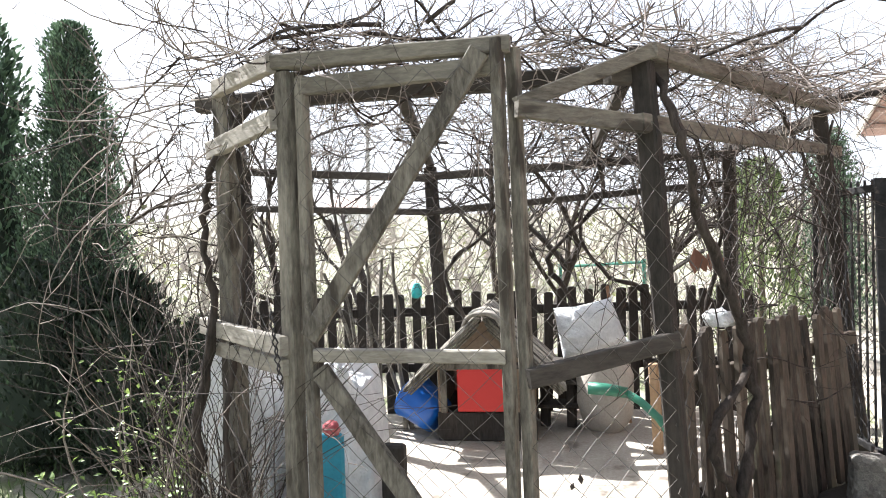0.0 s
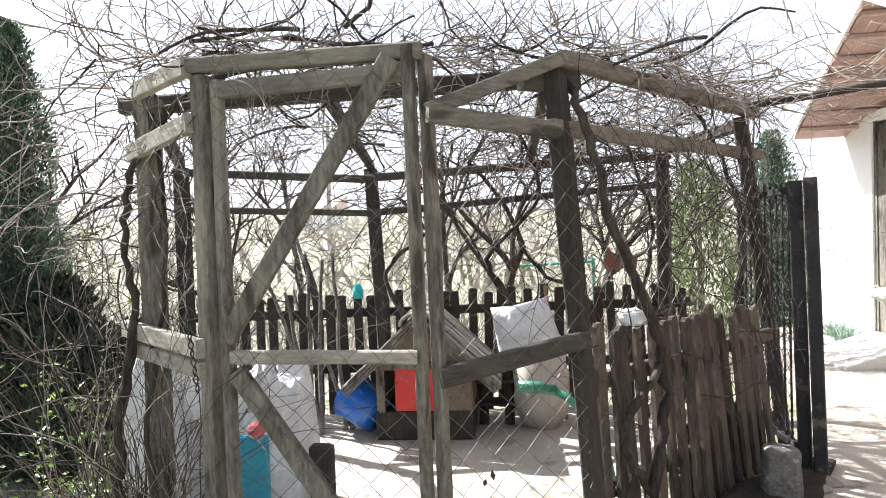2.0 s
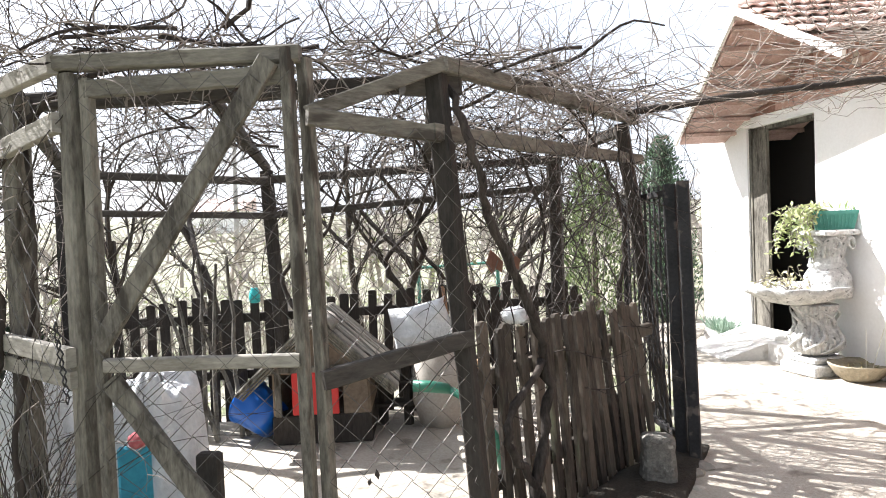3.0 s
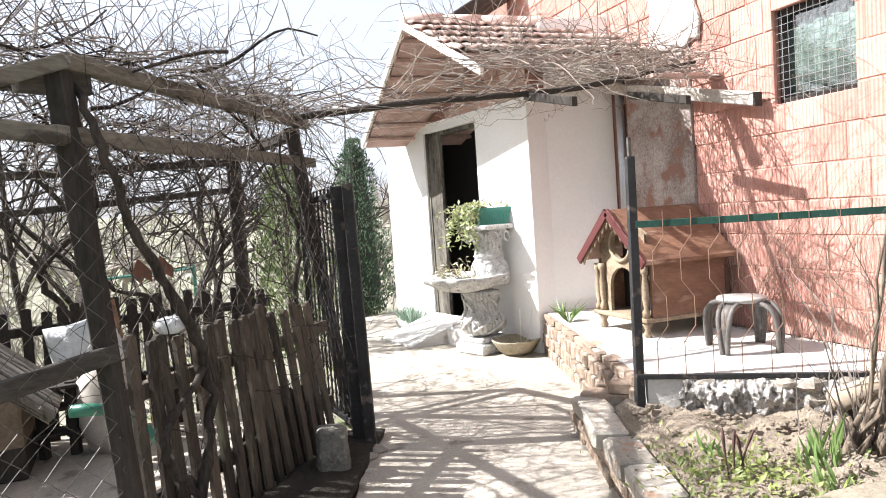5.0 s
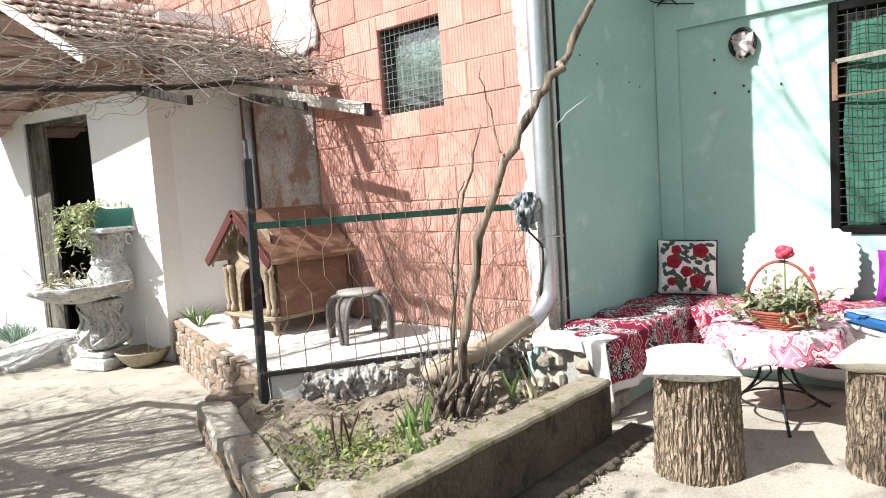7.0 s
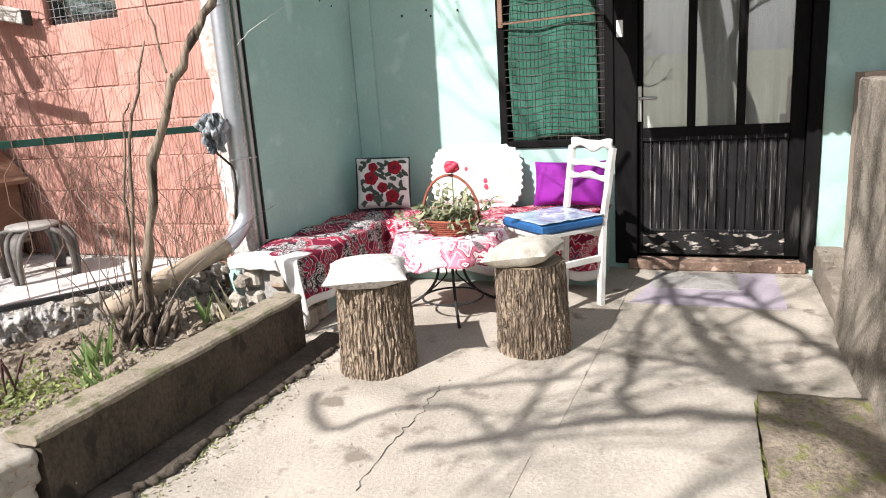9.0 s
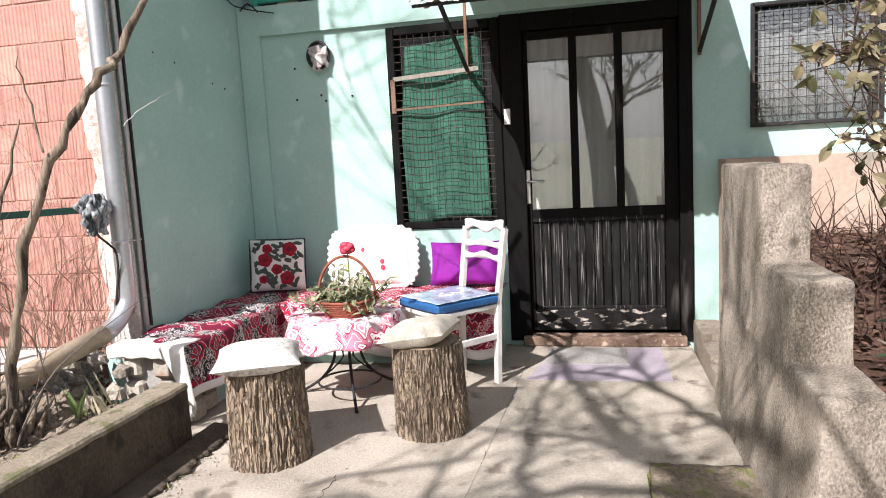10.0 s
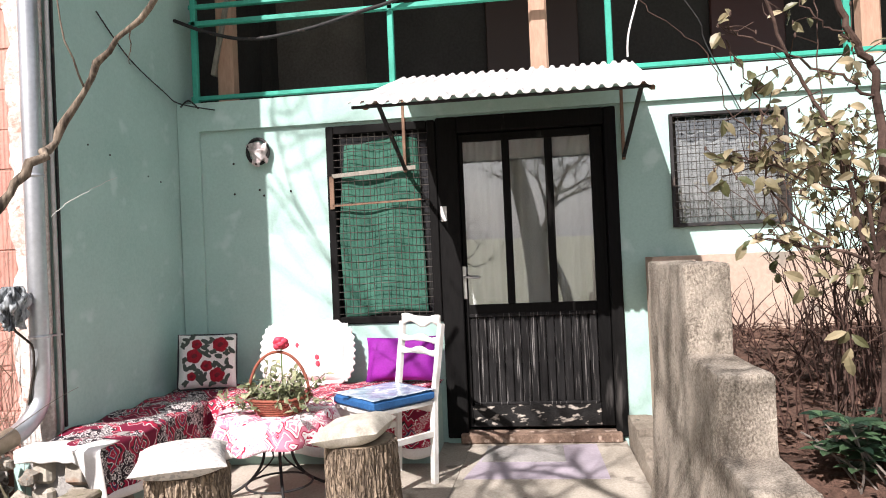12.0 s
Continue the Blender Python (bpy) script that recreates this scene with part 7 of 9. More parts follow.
single("tinsel_twig", Geo().tube(gnarl(smooth_line([(3.56, 1.9, 1.50), (3.65, 1.9, 1.56), (3.83, 1.9, 1.65), (4.12, 1.9, 1.76)], 5), 0.004), 0.002, 4), plain("pale_twig", (0.60, 0.60, 0.56), 0.7), "thin pale twig against the teal wall", "twig")


# ---- arbour frame ----
ALONG = {
    "weathered_wood": surface("weathered_beam", (0.20, 0.184, 0.15), (0.055, 0.048, 0.039), 0.9, 7, 70, 0.7, stretch=(0.28, 0.28, 1.2), third=(0.05, 0.043, 0.034), third_at=0.62),
    "pale_weathered_wood": surface("pale_weathered_beam", (0.36, 0.335, 0.285), (0.15, 0.135, 0.11), 0.9, 6, 70, 0.7, stretch=(0.28, 0.28, 1.2), third=(0.10, 0.085, 0.065), third_at=0.63),
    "dark_old_wood": surface("dark_old_beam", (0.085, 0.075, 0.063), (0.026, 0.023, 0.02), 0.9, 5, 60, 0.6, stretch=(0.28, 0.28, 1.2)),
}


def beam(name, a, b, w, h, mat, parent, label="", up=(0, 0, 1)):
    d = (Vector(b) - Vector(a)).normalized()
    if abs(d.z) < 0.5:
        mat = ALONG.get(mat.name, mat)
    return part(name, Geo().timber(a, b, w, h, up=up, rough=0.05, n=7), mat, parent, label)


UPR = (0.4, 1, 0)
arbor = thing("arbour", "weathered timber arbour frame overgrown with bare vines", "arbour")
beam("post", (-1.20, 2.285, -0.05), (-1.182, 2.285, 1.76), 0.056, 0.06, WOOD, arbor, up=UPR)
beam("post", (-0.412, 2.305, -0.05), (-0.436, 2.305, 1.775), 0.038, 0.042, WOOD, arbor, up=UPR)
beam("post", (0.078, 2.625, -0.05), (-0.042, 2.57, 1.77), 0.066, 0.066, WOOD_DARK, arbor, up=UPR)
beam("post", (1.16, 4.30, -0.05), (0.89, 4.02, 1.76), 0.07, 0.07, WOOD_DARK, arbor, up=UPR)
beam("post", (-1.575, 2.56, -0.05), (-1.56, 2.56, 1.76), 0.078, 0.08, WOOD, arbor, up=UPR)
beam("post", (-1.205, 4.60, -0.05), (-1.275, 4.57, 1.64), 0.07, 0.07, WOOD_DARK, arbor, up=UPR)
beam("post", (0.62, 4.98, -0.05), (0.62, 4.98, 1.70), 0.08, 0.08, WOOD_DARK, arbor, up=UPR)
beam("post", (-2.46, 4.28, -0.05), (-2.46, 4.28, 1.68), 0.08, 0.08, WOOD_DARK, arbor, up=UPR)
beam("lintel", (-1.225, 2.27, 1.792), (-0.44, 2.28, 1.785), 0.05, 0.052, WOOD, arbor)
beam("crossbeam", (-1.79, 2.74, 1.775), (-0.05, 2.90, 1.80), 0.07, 0.066, WOOD_DARK, arbor)
beam("side_rail", (-1.215, 2.25, 1.788), (-1.56, 2.49, 1.775), 0.035, 0.062, WOOD_PALE, arbor)
beam("side_rail", (-1.215, 2.255, 1.607), (-1.62, 2.53, 1.555), 0.032, 0.066, WOOD_PALE, arbor)
beam("side_rail", (-1.20, 2.235, 0.868), (-1.70, 2.565, 0.892), 0.032, 0.062, WOOD_PALE, arbor)
beam("side_rail", (-1.20, 2.25, 0.795), (-1.62, 2.53, 0.812), 0.032, 0.056, WOOD_PALE, arbor)
beam("crossbeam", (-0.015, 2.545, 1.79), (0.99, 4.13, 1.79), 0.05, 0.055, WOOD, arbor)
beam("brace", (-0.425, 2.275, 1.60), (-0.015, 2.545, 1.79), 0.035, 0.05, WOOD, arbor)
beam("tie", (-0.155, 2.53, 1.725), (0.035, 2.655, 1.735), 0.05, 0.07, WOOD_DARK, arbor)
beam("girt", (-0.425, 2.265, 1.588), (-0.03, 2.525, 1.548), 0.03, 0.055, WOOD, arbor)
beam("girt", (-0.055, 2.50, 1.556), (1.035, 4.205, 1.572), 0.03, 0.055, WOOD, arbor)
beam("brace", (-0.415, 2.275, 0.765), (0.05, 2.585, 0.838), 0.035, 0.06, WOOD_DARK, arbor)
beam("back_rail", (-2.48, 4.24, 1.65), (-1.25, 4.53, 1.567), 0.05, 0.05, WOOD_DARK, arbor)
beam("back_rail", (-1.30, 4.535, 1.578), (0.66, 4.92, 1.662), 0.05, 0.05, WOOD_DARK, arbor)
beam("back_rail", (-2.48, 4.24, 1.412), (-1.25, 4.53, 1.347), 0.04, 0.042, WOOD_DARK, arbor)
beam("back_rail", (-1.30, 4.535, 1.347), (0.66, 4.92, 1.475), 0.04, 0.042, WOOD_DARK, arbor)
beam("side_beam", (0.92, 4.07, 1.73), (0.62, 5.0, 1.70), 0.06, 0.06, WOOD_DARK, arbor)
beam("side_beam", (-1.57, 2.58, 1.76), (-2.47, 4.30, 1.70), 0.06, 0.06, WOOD_DARK, arbor)
beam("rafter", (-0.95, 2.72, 1.83), (-1.28, 4.60, 1.66), 0.05, 0.05, WOOD_DARK, arbor)
beam("rafter", (-0.05, 2.72, 1.83), (-0.25, 4.80, 1.66), 0.05, 0.05, WOOD_DARK, arbor)
settle(arbor)


def chainlink(a, b, z0, z1, cell=0.055, r=0.0017, sag=0.012):
    """Woven wire netting between two upright lines."""
    g = Geo()
    a, b = Vector((*a, 0)), Vector((*b, 0))
    d = b - a
    n = Vector((-d.y, d.x, 0)).normalized()
    cols = max(2, int(d.length / cell))
    rows = max(2, int((z1 - z0) / cell))
    for c in range(cols):
        pts = []
        for k in range(rows + 1):
            s = (c + 0.5 + (0.5 if k % 2 == c % 2 else -0.5)) / cols
            p = a + d * s + n * (sag * math.sin(3 * s + k * 0.13) + (0.003 if k % 2 else -0.003))
            p.z = z0 + (z1 - z0) * k / rows + 0.004 * math.sin(c * 2.1 + k)
            pts.append(p)
        g.tube(pts, r, 3, False)
    return g


gate = thing("gate", "weathered timber garden gate covered with wire netting", "gate")
ga, gb = Vector((-1.121, 2.27, 0)), Vector((-0.462, 2.28, 0))
beam("stile", (ga.x, ga.y, 0.06), (ga.x, ga.y, 1.74), 0.040, 0.035, WOOD, gate, up=UPR)
beam("stile", (gb.x, gb.y - 0.02, 0.06), (gb.x - 0.018, gb.y - 0.02, 1.80), 0.036, 0.035, WOOD, gate, up=UPR)
beam("top_rail", (ga.x, ga.y - 0.005, 1.705), (gb.x - 0.03, gb.y - 0.01, 1.722), 0.032, 0.055, WOOD, gate)
beam("middle_rail", (ga.x + 0.02, ga.y - 0.015, 0.837), (gb.x - 0.015, gb.y - 0.03, 0.838), 0.035, 0.042, WOOD_PALE, gate)
beam("brace", (ga.x + 0.005, ga.y - 0.02, 0.895), (gb.x - 0.065, gb.y - 0.045, 1.76), 0.028, 0.062, WOOD, gate)
beam("brace", (ga.x + 0.03, ga.y - 0.01, 0.79), (ga.x + 0.60, gb.y - 0.07, 0.03), 0.028, 0.066, WOOD, gate)
tagged(part("netting", chainlink((ga.x, ga.y - 0.05), (gb.x, gb.y - 0.06), 0.06, 1.72), WIRE, gate), kind="stuff")
g = Geo()
for k in range(9):
    z = 1.0 - k * 0.028
    cx = Vector((-1.225 + 0.003 * k, 2.205, z - 0.03))
    up = Vector((0, 0, 0.017))
    sd2 = Vector((0.010, 0, 0)) if k % 2 else Vector((0, 0.010, 0))
    g.tube([cx + up, cx + sd2, cx - up, cx - sd2, cx + up], 0.003, 5, False)
part("chain", g, IRON, gate, "dark iron chain")
settle(gate)

net = thing("wire_netting", "grey wire netting stretched between the arbour posts", "netting")
tagged(part("net_panel", chainlink((-0.40, 2.26), (0.03, 2.55), 0.05, 1.56), WIRE, net), kind="stuff")
tagged(part("net_panel", chainlink((0.05, 2.56), (1.03, 4.14), 0.05, 1.56), WIRE, net), kind="stuff")
tagged(part("net_panel", chainlink((-1.225, 2.235), (-1.62, 2.50), 0.05, 1.7), WIRE, net), kind="stuff")
settle(net)


# ---- picket fences ----
def picket_mesh(w, h, t, peak):
    g = Geo()
    g.v = [(-w / 2, 0, 0), (w / 2, 0, 0), (w / 2, 0, h - peak), (w * 0.25, 0, h), (-w * 0.25, 0, h), (-w / 2, 0, h - peak)]
    g.v += [(x, t, z) for x, _, z in g.v]
    g.f = [(0, 1, 2, 3, 4, 5), (11, 10, 9, 8, 7, 6)] + [((i + 1) % 6, i, 6 + i, 6 + (i + 1) % 6) for i in range(6)]
    return g.mesh("picket")


def picket_fence(label, a, b, count, h, w, z0, lean, mat, rails, peak=0.012):
    f = thing("picket_fence", label, "fence")
    a, b = Vector((*a, 0)), Vector((*b, 0))
    d = (b - a)
    an = math.atan2(d.y, d.x)
    meshes = [picket_mesh(w * k, h * q, 0.02, peak) for k, q in ((1, 1), (0.92, 0.985), (1.08, 1.012), (0.97, 1.03))]
    for me in meshes:
        me.materials.append(mat)
    for i in range(count):
        s = (i + 0.5) / count
        p = a + d * s
        m = Matrix.Translation((p.x, p.y, z0 + random.uniform(-0.012, 0.012))) @ Matrix.Rotation(an, 4, "Z") @ Matrix.Rotation(radians(lean * (0.4 + s) + random.uniform(-1.6, 1.6)), 4, "Y") @ Matrix.Rotation(radians(random.uniform(-1.5, 1.5)), 4, "X")
        piece("picket", random.choice(meshes), m, f)
    nrm = Vector((-d.y, d.x, 0)).normalized() * 0.042
    for z in rails:
        part("rail", Geo().timber(a + nrm + Vector((0, 0, z)), b + nrm + Vector((0, 0, z)), 0.035, 0.06, rough=0.05, n=6), mat, f)
    return settle(f)


picket_fence("low fence of dark weathered upright pickets", (0.09, 2.66), (0.985, 3.76), 16, 0.83, 0.047, 0.02, -8.0, FENCE_WOOD, (0.25, 0.66))
picket_fence("dark wooden picket fence behind the arbour", (-2.60, 4.44), (0.80, 5.05), 36, 0.80, 0.058, 0.0, 0.0, WOOD_DARK, (0.30, 0.68), 0.006)

def dark_edge(u, v):
    """Dark earth between the fence foot and the path."""
    a, b = Vector((0.04, 2.45, 0)).lerp(Vector((1.02, 3.80, 0)), u), Vector((0.62, 2.45, 0)).lerp(Vector((1.235, 3.80, 0)), u)
    p = a.lerp(b, v)
    return (p.x, p.y, -0.012 + 0.025 * (1 - v) + 0.012 * noise.noise(Vector((u * 9, v * 6, 2))))


# Dark soil, with the deep shade of the fence foot put into the colour.
FOOT_SHADE = surface("shaded_dark_earth", (0.045, 0.038, 0.028), (0.014, 0.012, 0.009), 0.98, 6, 60, 1.0, depth=0.012)
tagged(part("damp_earth", Geo(smooth=True).grid(dark_edge, 50, 16, 0.05), FOOT_SHADE), "earth at the picket fence foot, darkened for deep shade", "soil", kind="structure")


def shade_hump(u, v):
    s = 0.42 + 0.55 * u
    top = (0.06 + 0.38 * min(1.0, u * 5) - 0.10 * max(0.0, u - 0.45)) * (1 + 0.16 * noise.noise(Vector((u * 5, 1, 3)))) + 0.03 * noise.noise(Vector((u * 22, 4, 3)))
    return (0.09 + 0.895 * s - 0.068, 2.66 + 1.10 * s + 0.055 + 0.008 * noise.noise(Vector((u * 7, v * 5, 6))), -0.01 + top * v)


# Made-up sheet that gives the shade and dark mass behind the pickets.
single("roofing_felt", Geo(smooth=True).grid(shade_hump, 80, 12, 0.004), FOOT_SHADE, "added dark sheet for the deep shade behind the fence foot", "sheet")

# open metal yard gate, seen along its leaf
mg = thing("metal_gate", "open black iron gate leaf with wire mesh", "gate")
part("gate_post", Geo().timber((1.075, 3.68, -0.05), (1.055, 3.70, 1.40), 0.06, 0.05, up=UPR), IRON, mg)
part("gate_post", Geo().timber((1.12, 3.61, -0.05), (1.10, 3.63, 1.41), 0.058, 0.045, up=UPR), IRON, mg)
part("frame", Geo().timber((1.06, 3.73, 1.36), (0.97, 4.40, 1.34), 0.03, 0.035).timber((1.06, 3.73, 0.12), (0.97, 4.40, 0.12), 0.03, 0.035).timber((0.97, 4.40, 0.08), (0.97, 4.40, 1.38), 0.03, 0.03, up=UPR), IRON, mg)
for k in range(9):
    s = (k + 1) / 10
    part("bar", Geo().tube([(1.06 - 0.09 * s, 3.73 + 0.67 * s, 0.12), (1.06 - 0.09 * s, 3.73 + 0.67 * s, 1.40)], 0.006, 5), IRON, mg)
tagged(part("mesh_panel", chainlink((1.05, 3.75), (0.96, 4.40), 0.14, 1.34, 0.035, 0.0019), IRON, mg), kind="stuff")
settle(mg)

single("boundary_stone", Geo(smooth=True).worn_block((0.788, 3.26, -0.05), (0.94, 3.39, 0.255), 0.014, 0.036, 0.012), surface("grey_field_stone", (0.22, 0.207, 0.18), (0.06, 0.056, 0.048), 0.95, 9, 60, 1.0, third=(0.32, 0.31, 0.27), third_at=0.64, depth=0.01), "grey squared standing stone at the fence foot", "stone")
for x, y, s in ((1.06, 3.48, 0.055), (1.0, 3.42, 0.045), (1.14, 3.56, 0.05), (1.03, 3.30, 0.035)):
    single("loose_stone", Geo().blob((x, y, s * 0.5 - 0.03), (s * 1.2, s, s * 0.8), 5, 8, 0.4, 2.5), STONE, "small dark stone at the path edge", "stone", "stones by the path")


# ---- things inside the arbour ----
kx, ky, kr = -0.865, 4.09, 5.0
KM = Matrix.Translation((kx, ky, 0)) @ Matrix.Rotation(radians(kr), 4, "Z") @ Matrix.Scale(0.93, 4)


def kbox(geo, c, s, rot=None):
    m = KM @ Matrix.Translation(c)
    if rot:
        m = m @ Matrix.Rotation(radians(rot[0]), 4, rot[1])
    return geo.box((0, 0, 0), s, bevel=0.006, m=m)


RED = plain("red_board", (0.55, 0.025, 0.02), 0.45)
kennel = thing("kennel", "small wooden kennel with red door and slatted gable roof", "kennel")
part("base", kbox(Geo(), (0, 0.31, 0.09), (0.62, 0.62, 0.18)), WOOD_DARK, kennel)
KBOARD = surface("kennel_board", (0.26, 0.20, 0.145), (0.12, 0.09, 0.065), 0.9, 4, 50, 0.4)
for x, w in ((-0.29, 0.03), (0.29, 0.03)):
    part("side_wall", kbox(Geo(), (x, 0.31, 0.32), (w, 0.6, 0.29)), KBOARD, kennel)
part("back_wall", kbox(Geo(), (0, 0.6, 0.32), (0.55, 0.02, 0.29)), KBOARD, kennel)
part("front_board", kbox(Geo(), (0.215, 0.012, 0.32), (0.16, 0.02, 0.28)), KBOARD, kennel)
gab = Geo()
gab.add([KM @ Vector(p) for p in ((-0.36, 0.015, 0.44), (0.36, 0.015, 0.44), (0, 0.015, 0.76), (-0.36, 0.035, 0.44), (0.36, 0.035, 0.44), (0, 0.035, 0.76))], [(0, 1, 2), (5, 4, 3), (0, 3, 4, 1), (1, 4, 5, 2), (2, 5, 3, 0)])
part("gable", gab, KBOARD, kennel)
part("red_panel", kbox(Geo(), (-0.035, -0.012, 0.325), (0.29, 0.012, 0.275)), RED, kennel, "bright red door panel")
part("lintel", kbox(Geo(), (0.0, -0.02, 0.475), (0.62, 0.03, 0.04)), WOOD, kennel)
part("corner_post", kbox(Geo(), (-0.265, -0.01, 0.32), (0.04, 0.03, 0.28)), WOOD, kennel)
SLOPE = math.degrees(math.atan2(0.44, 0.47))
for side in (-1, 1):
    for k in range(15):
        g = kbox(Geo(), (side * 0.245, -0.16 + k * 0.059, 0.585 + 0.006 * (k % 2)), (0.66, 0.054, 0.018), (side * SLOPE, "Y"))
        part("roof_slat", g, WOOD_PALE if k % 3 else WOOD, kennel)
    for k in range(3):
        part("verge_strip", kbox(Geo(), (side * 0.24, -0.18 + 0.012 * k, 0.57 - 0.022 * k), (0.64 - 0.03 * k, 0.02, 0.014), (side * SLOPE, "Y")), WOOD, kennel)
g = Geo(smooth=True).grid(lambda u, v: tuple(KM @ Vector((0.10 * math.cos(math.pi * u), -0.20 + 0.30 * v, 0.745 + 0.065 * math.sin(math.pi * u) + 0.012 * noise.noise(Vector((u * 5, v * 4, 2)))))), 14, 4, 0.018)
part("ridge_cap", g, WOOD_PALE, kennel, "pale rounded ridge cap")
settle(kennel)

BLUE_PLASTIC = plain("blue_plastic", (0.01, 0.10, 0.42), 0.3)
m = Matrix.Translation((-1.26, 4.20, 0.17)) @ Matrix.Rotation(radians(-62), 4, "Y") @ Matrix.Rotation(radians(-25), 4, "X") @ Matrix.Scale(0.86, 4)
single("plastic_tub", Geo(smooth=True).lathe((0, 0, 0), [(0.13, -0.13), (0.15, 0.0), (0.165, 0.13), (0.175, 0.135), (0.16, 0.12), (0.14, 0.0), (0.12, -0.115)], 24, m=m), BLUE_PLASTIC, "glossy blue plastic tub tipped on its side", "tub")
SHEET = surface("white_plastic_sheet", (0.80, 0.80, 0.80), (0.50, 0.51, 0.52), 0.35, 9, 30, 0.8, depth=0.03)


def draped(cx, cy, w, d, h, seed, lean=0.0):
    """A crumpled cover over something, down to the floor."""
    def fn(u, v):
        an = 2 * math.pi * u
        k = min(1.0, v * 1.35)
        r = 0.18 + 0.82 * k ** 0.5
        z = h * (1 - max(0, (v - 0.3) / 0.7) ** 1.1)
        f = 1 + 0.05 * v * math.sin(13 * an + seed) + 0.20 * noise.noise(Vector((math.cos(an) * 2.5, math.sin(an) * 2.5, seed + v * 2)))
        f += 0.07 * noise.noise(Vector((math.cos(an) * 7, math.sin(an) * 7, seed + v)))
        return (cx + lean * z + w / 2 * r * f * math.cos(an), cy + d / 2 * r * f * math.sin(an), max(0.0, z * (1 + 0.22 * noise.noise(Vector((math.cos(an) * 1.5, math.sin(an) * 1.5, seed + v))) + 0.05 * noise.noise(Vector((math.cos(an) * 6, math.sin(an) * 6, v * 5))))))
    return Geo(smooth=True).grid(fn, 90, 24)


single("storage_crate", Geo().box((-1.06, 2.92, 0.17), (0.10, 0.06, 0.34), bevel=0.01), WOOD_DARK, "narrow dark wooden block at the edge of the plastic sheet", "crate")
single("plastic_cover", draped(-1.34, 3.05, 0.42, 0.46, 0.62, 3.0), SHEET, "white plastic sheet draped over stored boxes", "plastic cover")
single("plastic_cover", draped(-1.78, 2.98, 0.42, 0.42, 0.66, 8.0), SHEET, "white plastic sheet draped over a barrel", "plastic cover")
m = Matrix.Translation((-1.24, 2.66, 0.205)) @ Matrix.Rotation(radians(12), 4, "Z")
single("blue_board", Geo().box((0, 0, 0), (0.12, 0.03, 0.50), bevel=0.01, m=m), surface("sky_blue_paint", (0.03, 0.25, 0.36), (0.015, 0.15, 0.22), 0.45, 5, 40, 0.3), "sky blue painted board standing on edge", "board")
single("red_cloth", Geo(smooth=True).blob((-1.225, 2.66, 0.475), (0.035, 0.03, 0.03), 8, 12, 0.5, 3), surface("pink_cloth", (0.50, 0.14, 0.15), (0.28, 0.06, 0.07), 0.85, 9, 60, 0.4), "crumpled pink-red cloth on the blue board", "cloth")
SACK = surface("woven_sack", (0.50, 0.46, 0.40), (0.32, 0.29, 0.25), 0.8, 5, 80, 0.4)
single("sack", Geo(smooth=True).blob((-0.20, 4.42, 0.25), (0.17, 0.15, 0.29), 12, 18, 0.2, 2.4, 0.1), SACK, "dusty full woven sack on the arbour floor", "sack")
m = Matrix.Translation((-0.28, 4.28, 0.63)) @ Matrix.Rotation(radians(-14), 4, "Y")
single("plastic_bag", Geo(smooth=True).grid(lambda u, v: tuple(m @ Vector((0.19 * (2 * u - 1) * (1 - 0.12 * v), -0.09 * (1 - (2 * u - 1) ** 2) ** 0.6 * (1 - (2 * v - 1) ** 4) ** 0.6 + 0.015 * noise.noise(Vector((u * 6, v * 6, 1))), 0.14 * (2 * v - 1) + 0.06 * max(0, 0.4 - u) * v))), 26, 20, 0.05), SHEET, "white plastic bag stuffed full on a sack", "bag")
single("plastic_bag", Geo(smooth=True).blob((0.22, 2.84, 0.875), (0.06, 0.045, 0.032), 8, 12, 0.5, 3), SHEET, "scrap of white plastic on the picket fence", "bag")
single("timber_offcut", Geo().timber((0.075, 4.0, 0.0), (0.06, 4.0, 0.48), 0.045, 0.05, up=UPR), surface("new_wood", (0.48, 0.33, 0.2), (0.32, 0.21, 0.12), 0.8, 4, 50, 0.3), "pale brown timber post stub in the arbour", "timber")
GREEN_PLASTIC = plain("green_plastic", (0.03, 0.16, 0.10), 0.4)
bar = thing("barrow_handle", "green plastic covered bent handle bar of a hand cart", "handle bar")
part("grip", Geo(smooth=True).tube([(-0.275, 3.60, 0.435), (-0.19, 3.60, 0.43), (-0.09, 3.60, 0.415)], [0.030, 0.030, 0.026], 12), GREEN_PLASTIC, bar)
part("tube", Geo(smooth=True).tube([(-0.10, 3.60, 0.417), (-0.03, 3.58, 0.38), (0.05, 3.55, 0.31), (0.13, 3.5, 0.2), (0.165, 3.47, 0.0)], 0.02, 10), GREEN_PLASTIC, bar)
settle(bar)
for (ax, ay, az), (bx, by) in (((-1.92, 4.30, 0.98), (-1.52, 4.18)), ((-1.80, 4.34, 0.86), (-1.60, 4.16)), ((-1.66, 4.36, 1.10), (-1.58, 4.14)), ((-1.57, 4.38, 1.06), (-1.55, 4.20)), ((-1.50, 4.40, 1.10), (-1.40, 4.26)), ((-1.62, 4.24, 0.72), (-1.36, 4.28))):
    pts = [Vector((bx, by, 0)).lerp(Vector((ax, ay, az)), k / 6) + Vector((random.uniform(-0.012, 0.012), random.uniform(-0.012, 0.012), 0)) for k in range(7)]
    single("garden_stake", Geo().tube(pts, [0.016 - 0.001 * k for k in range(7)], 7), WOOD, "long thin wooden stake leaning on the fence", "stake", "stakes leaning on the fence")
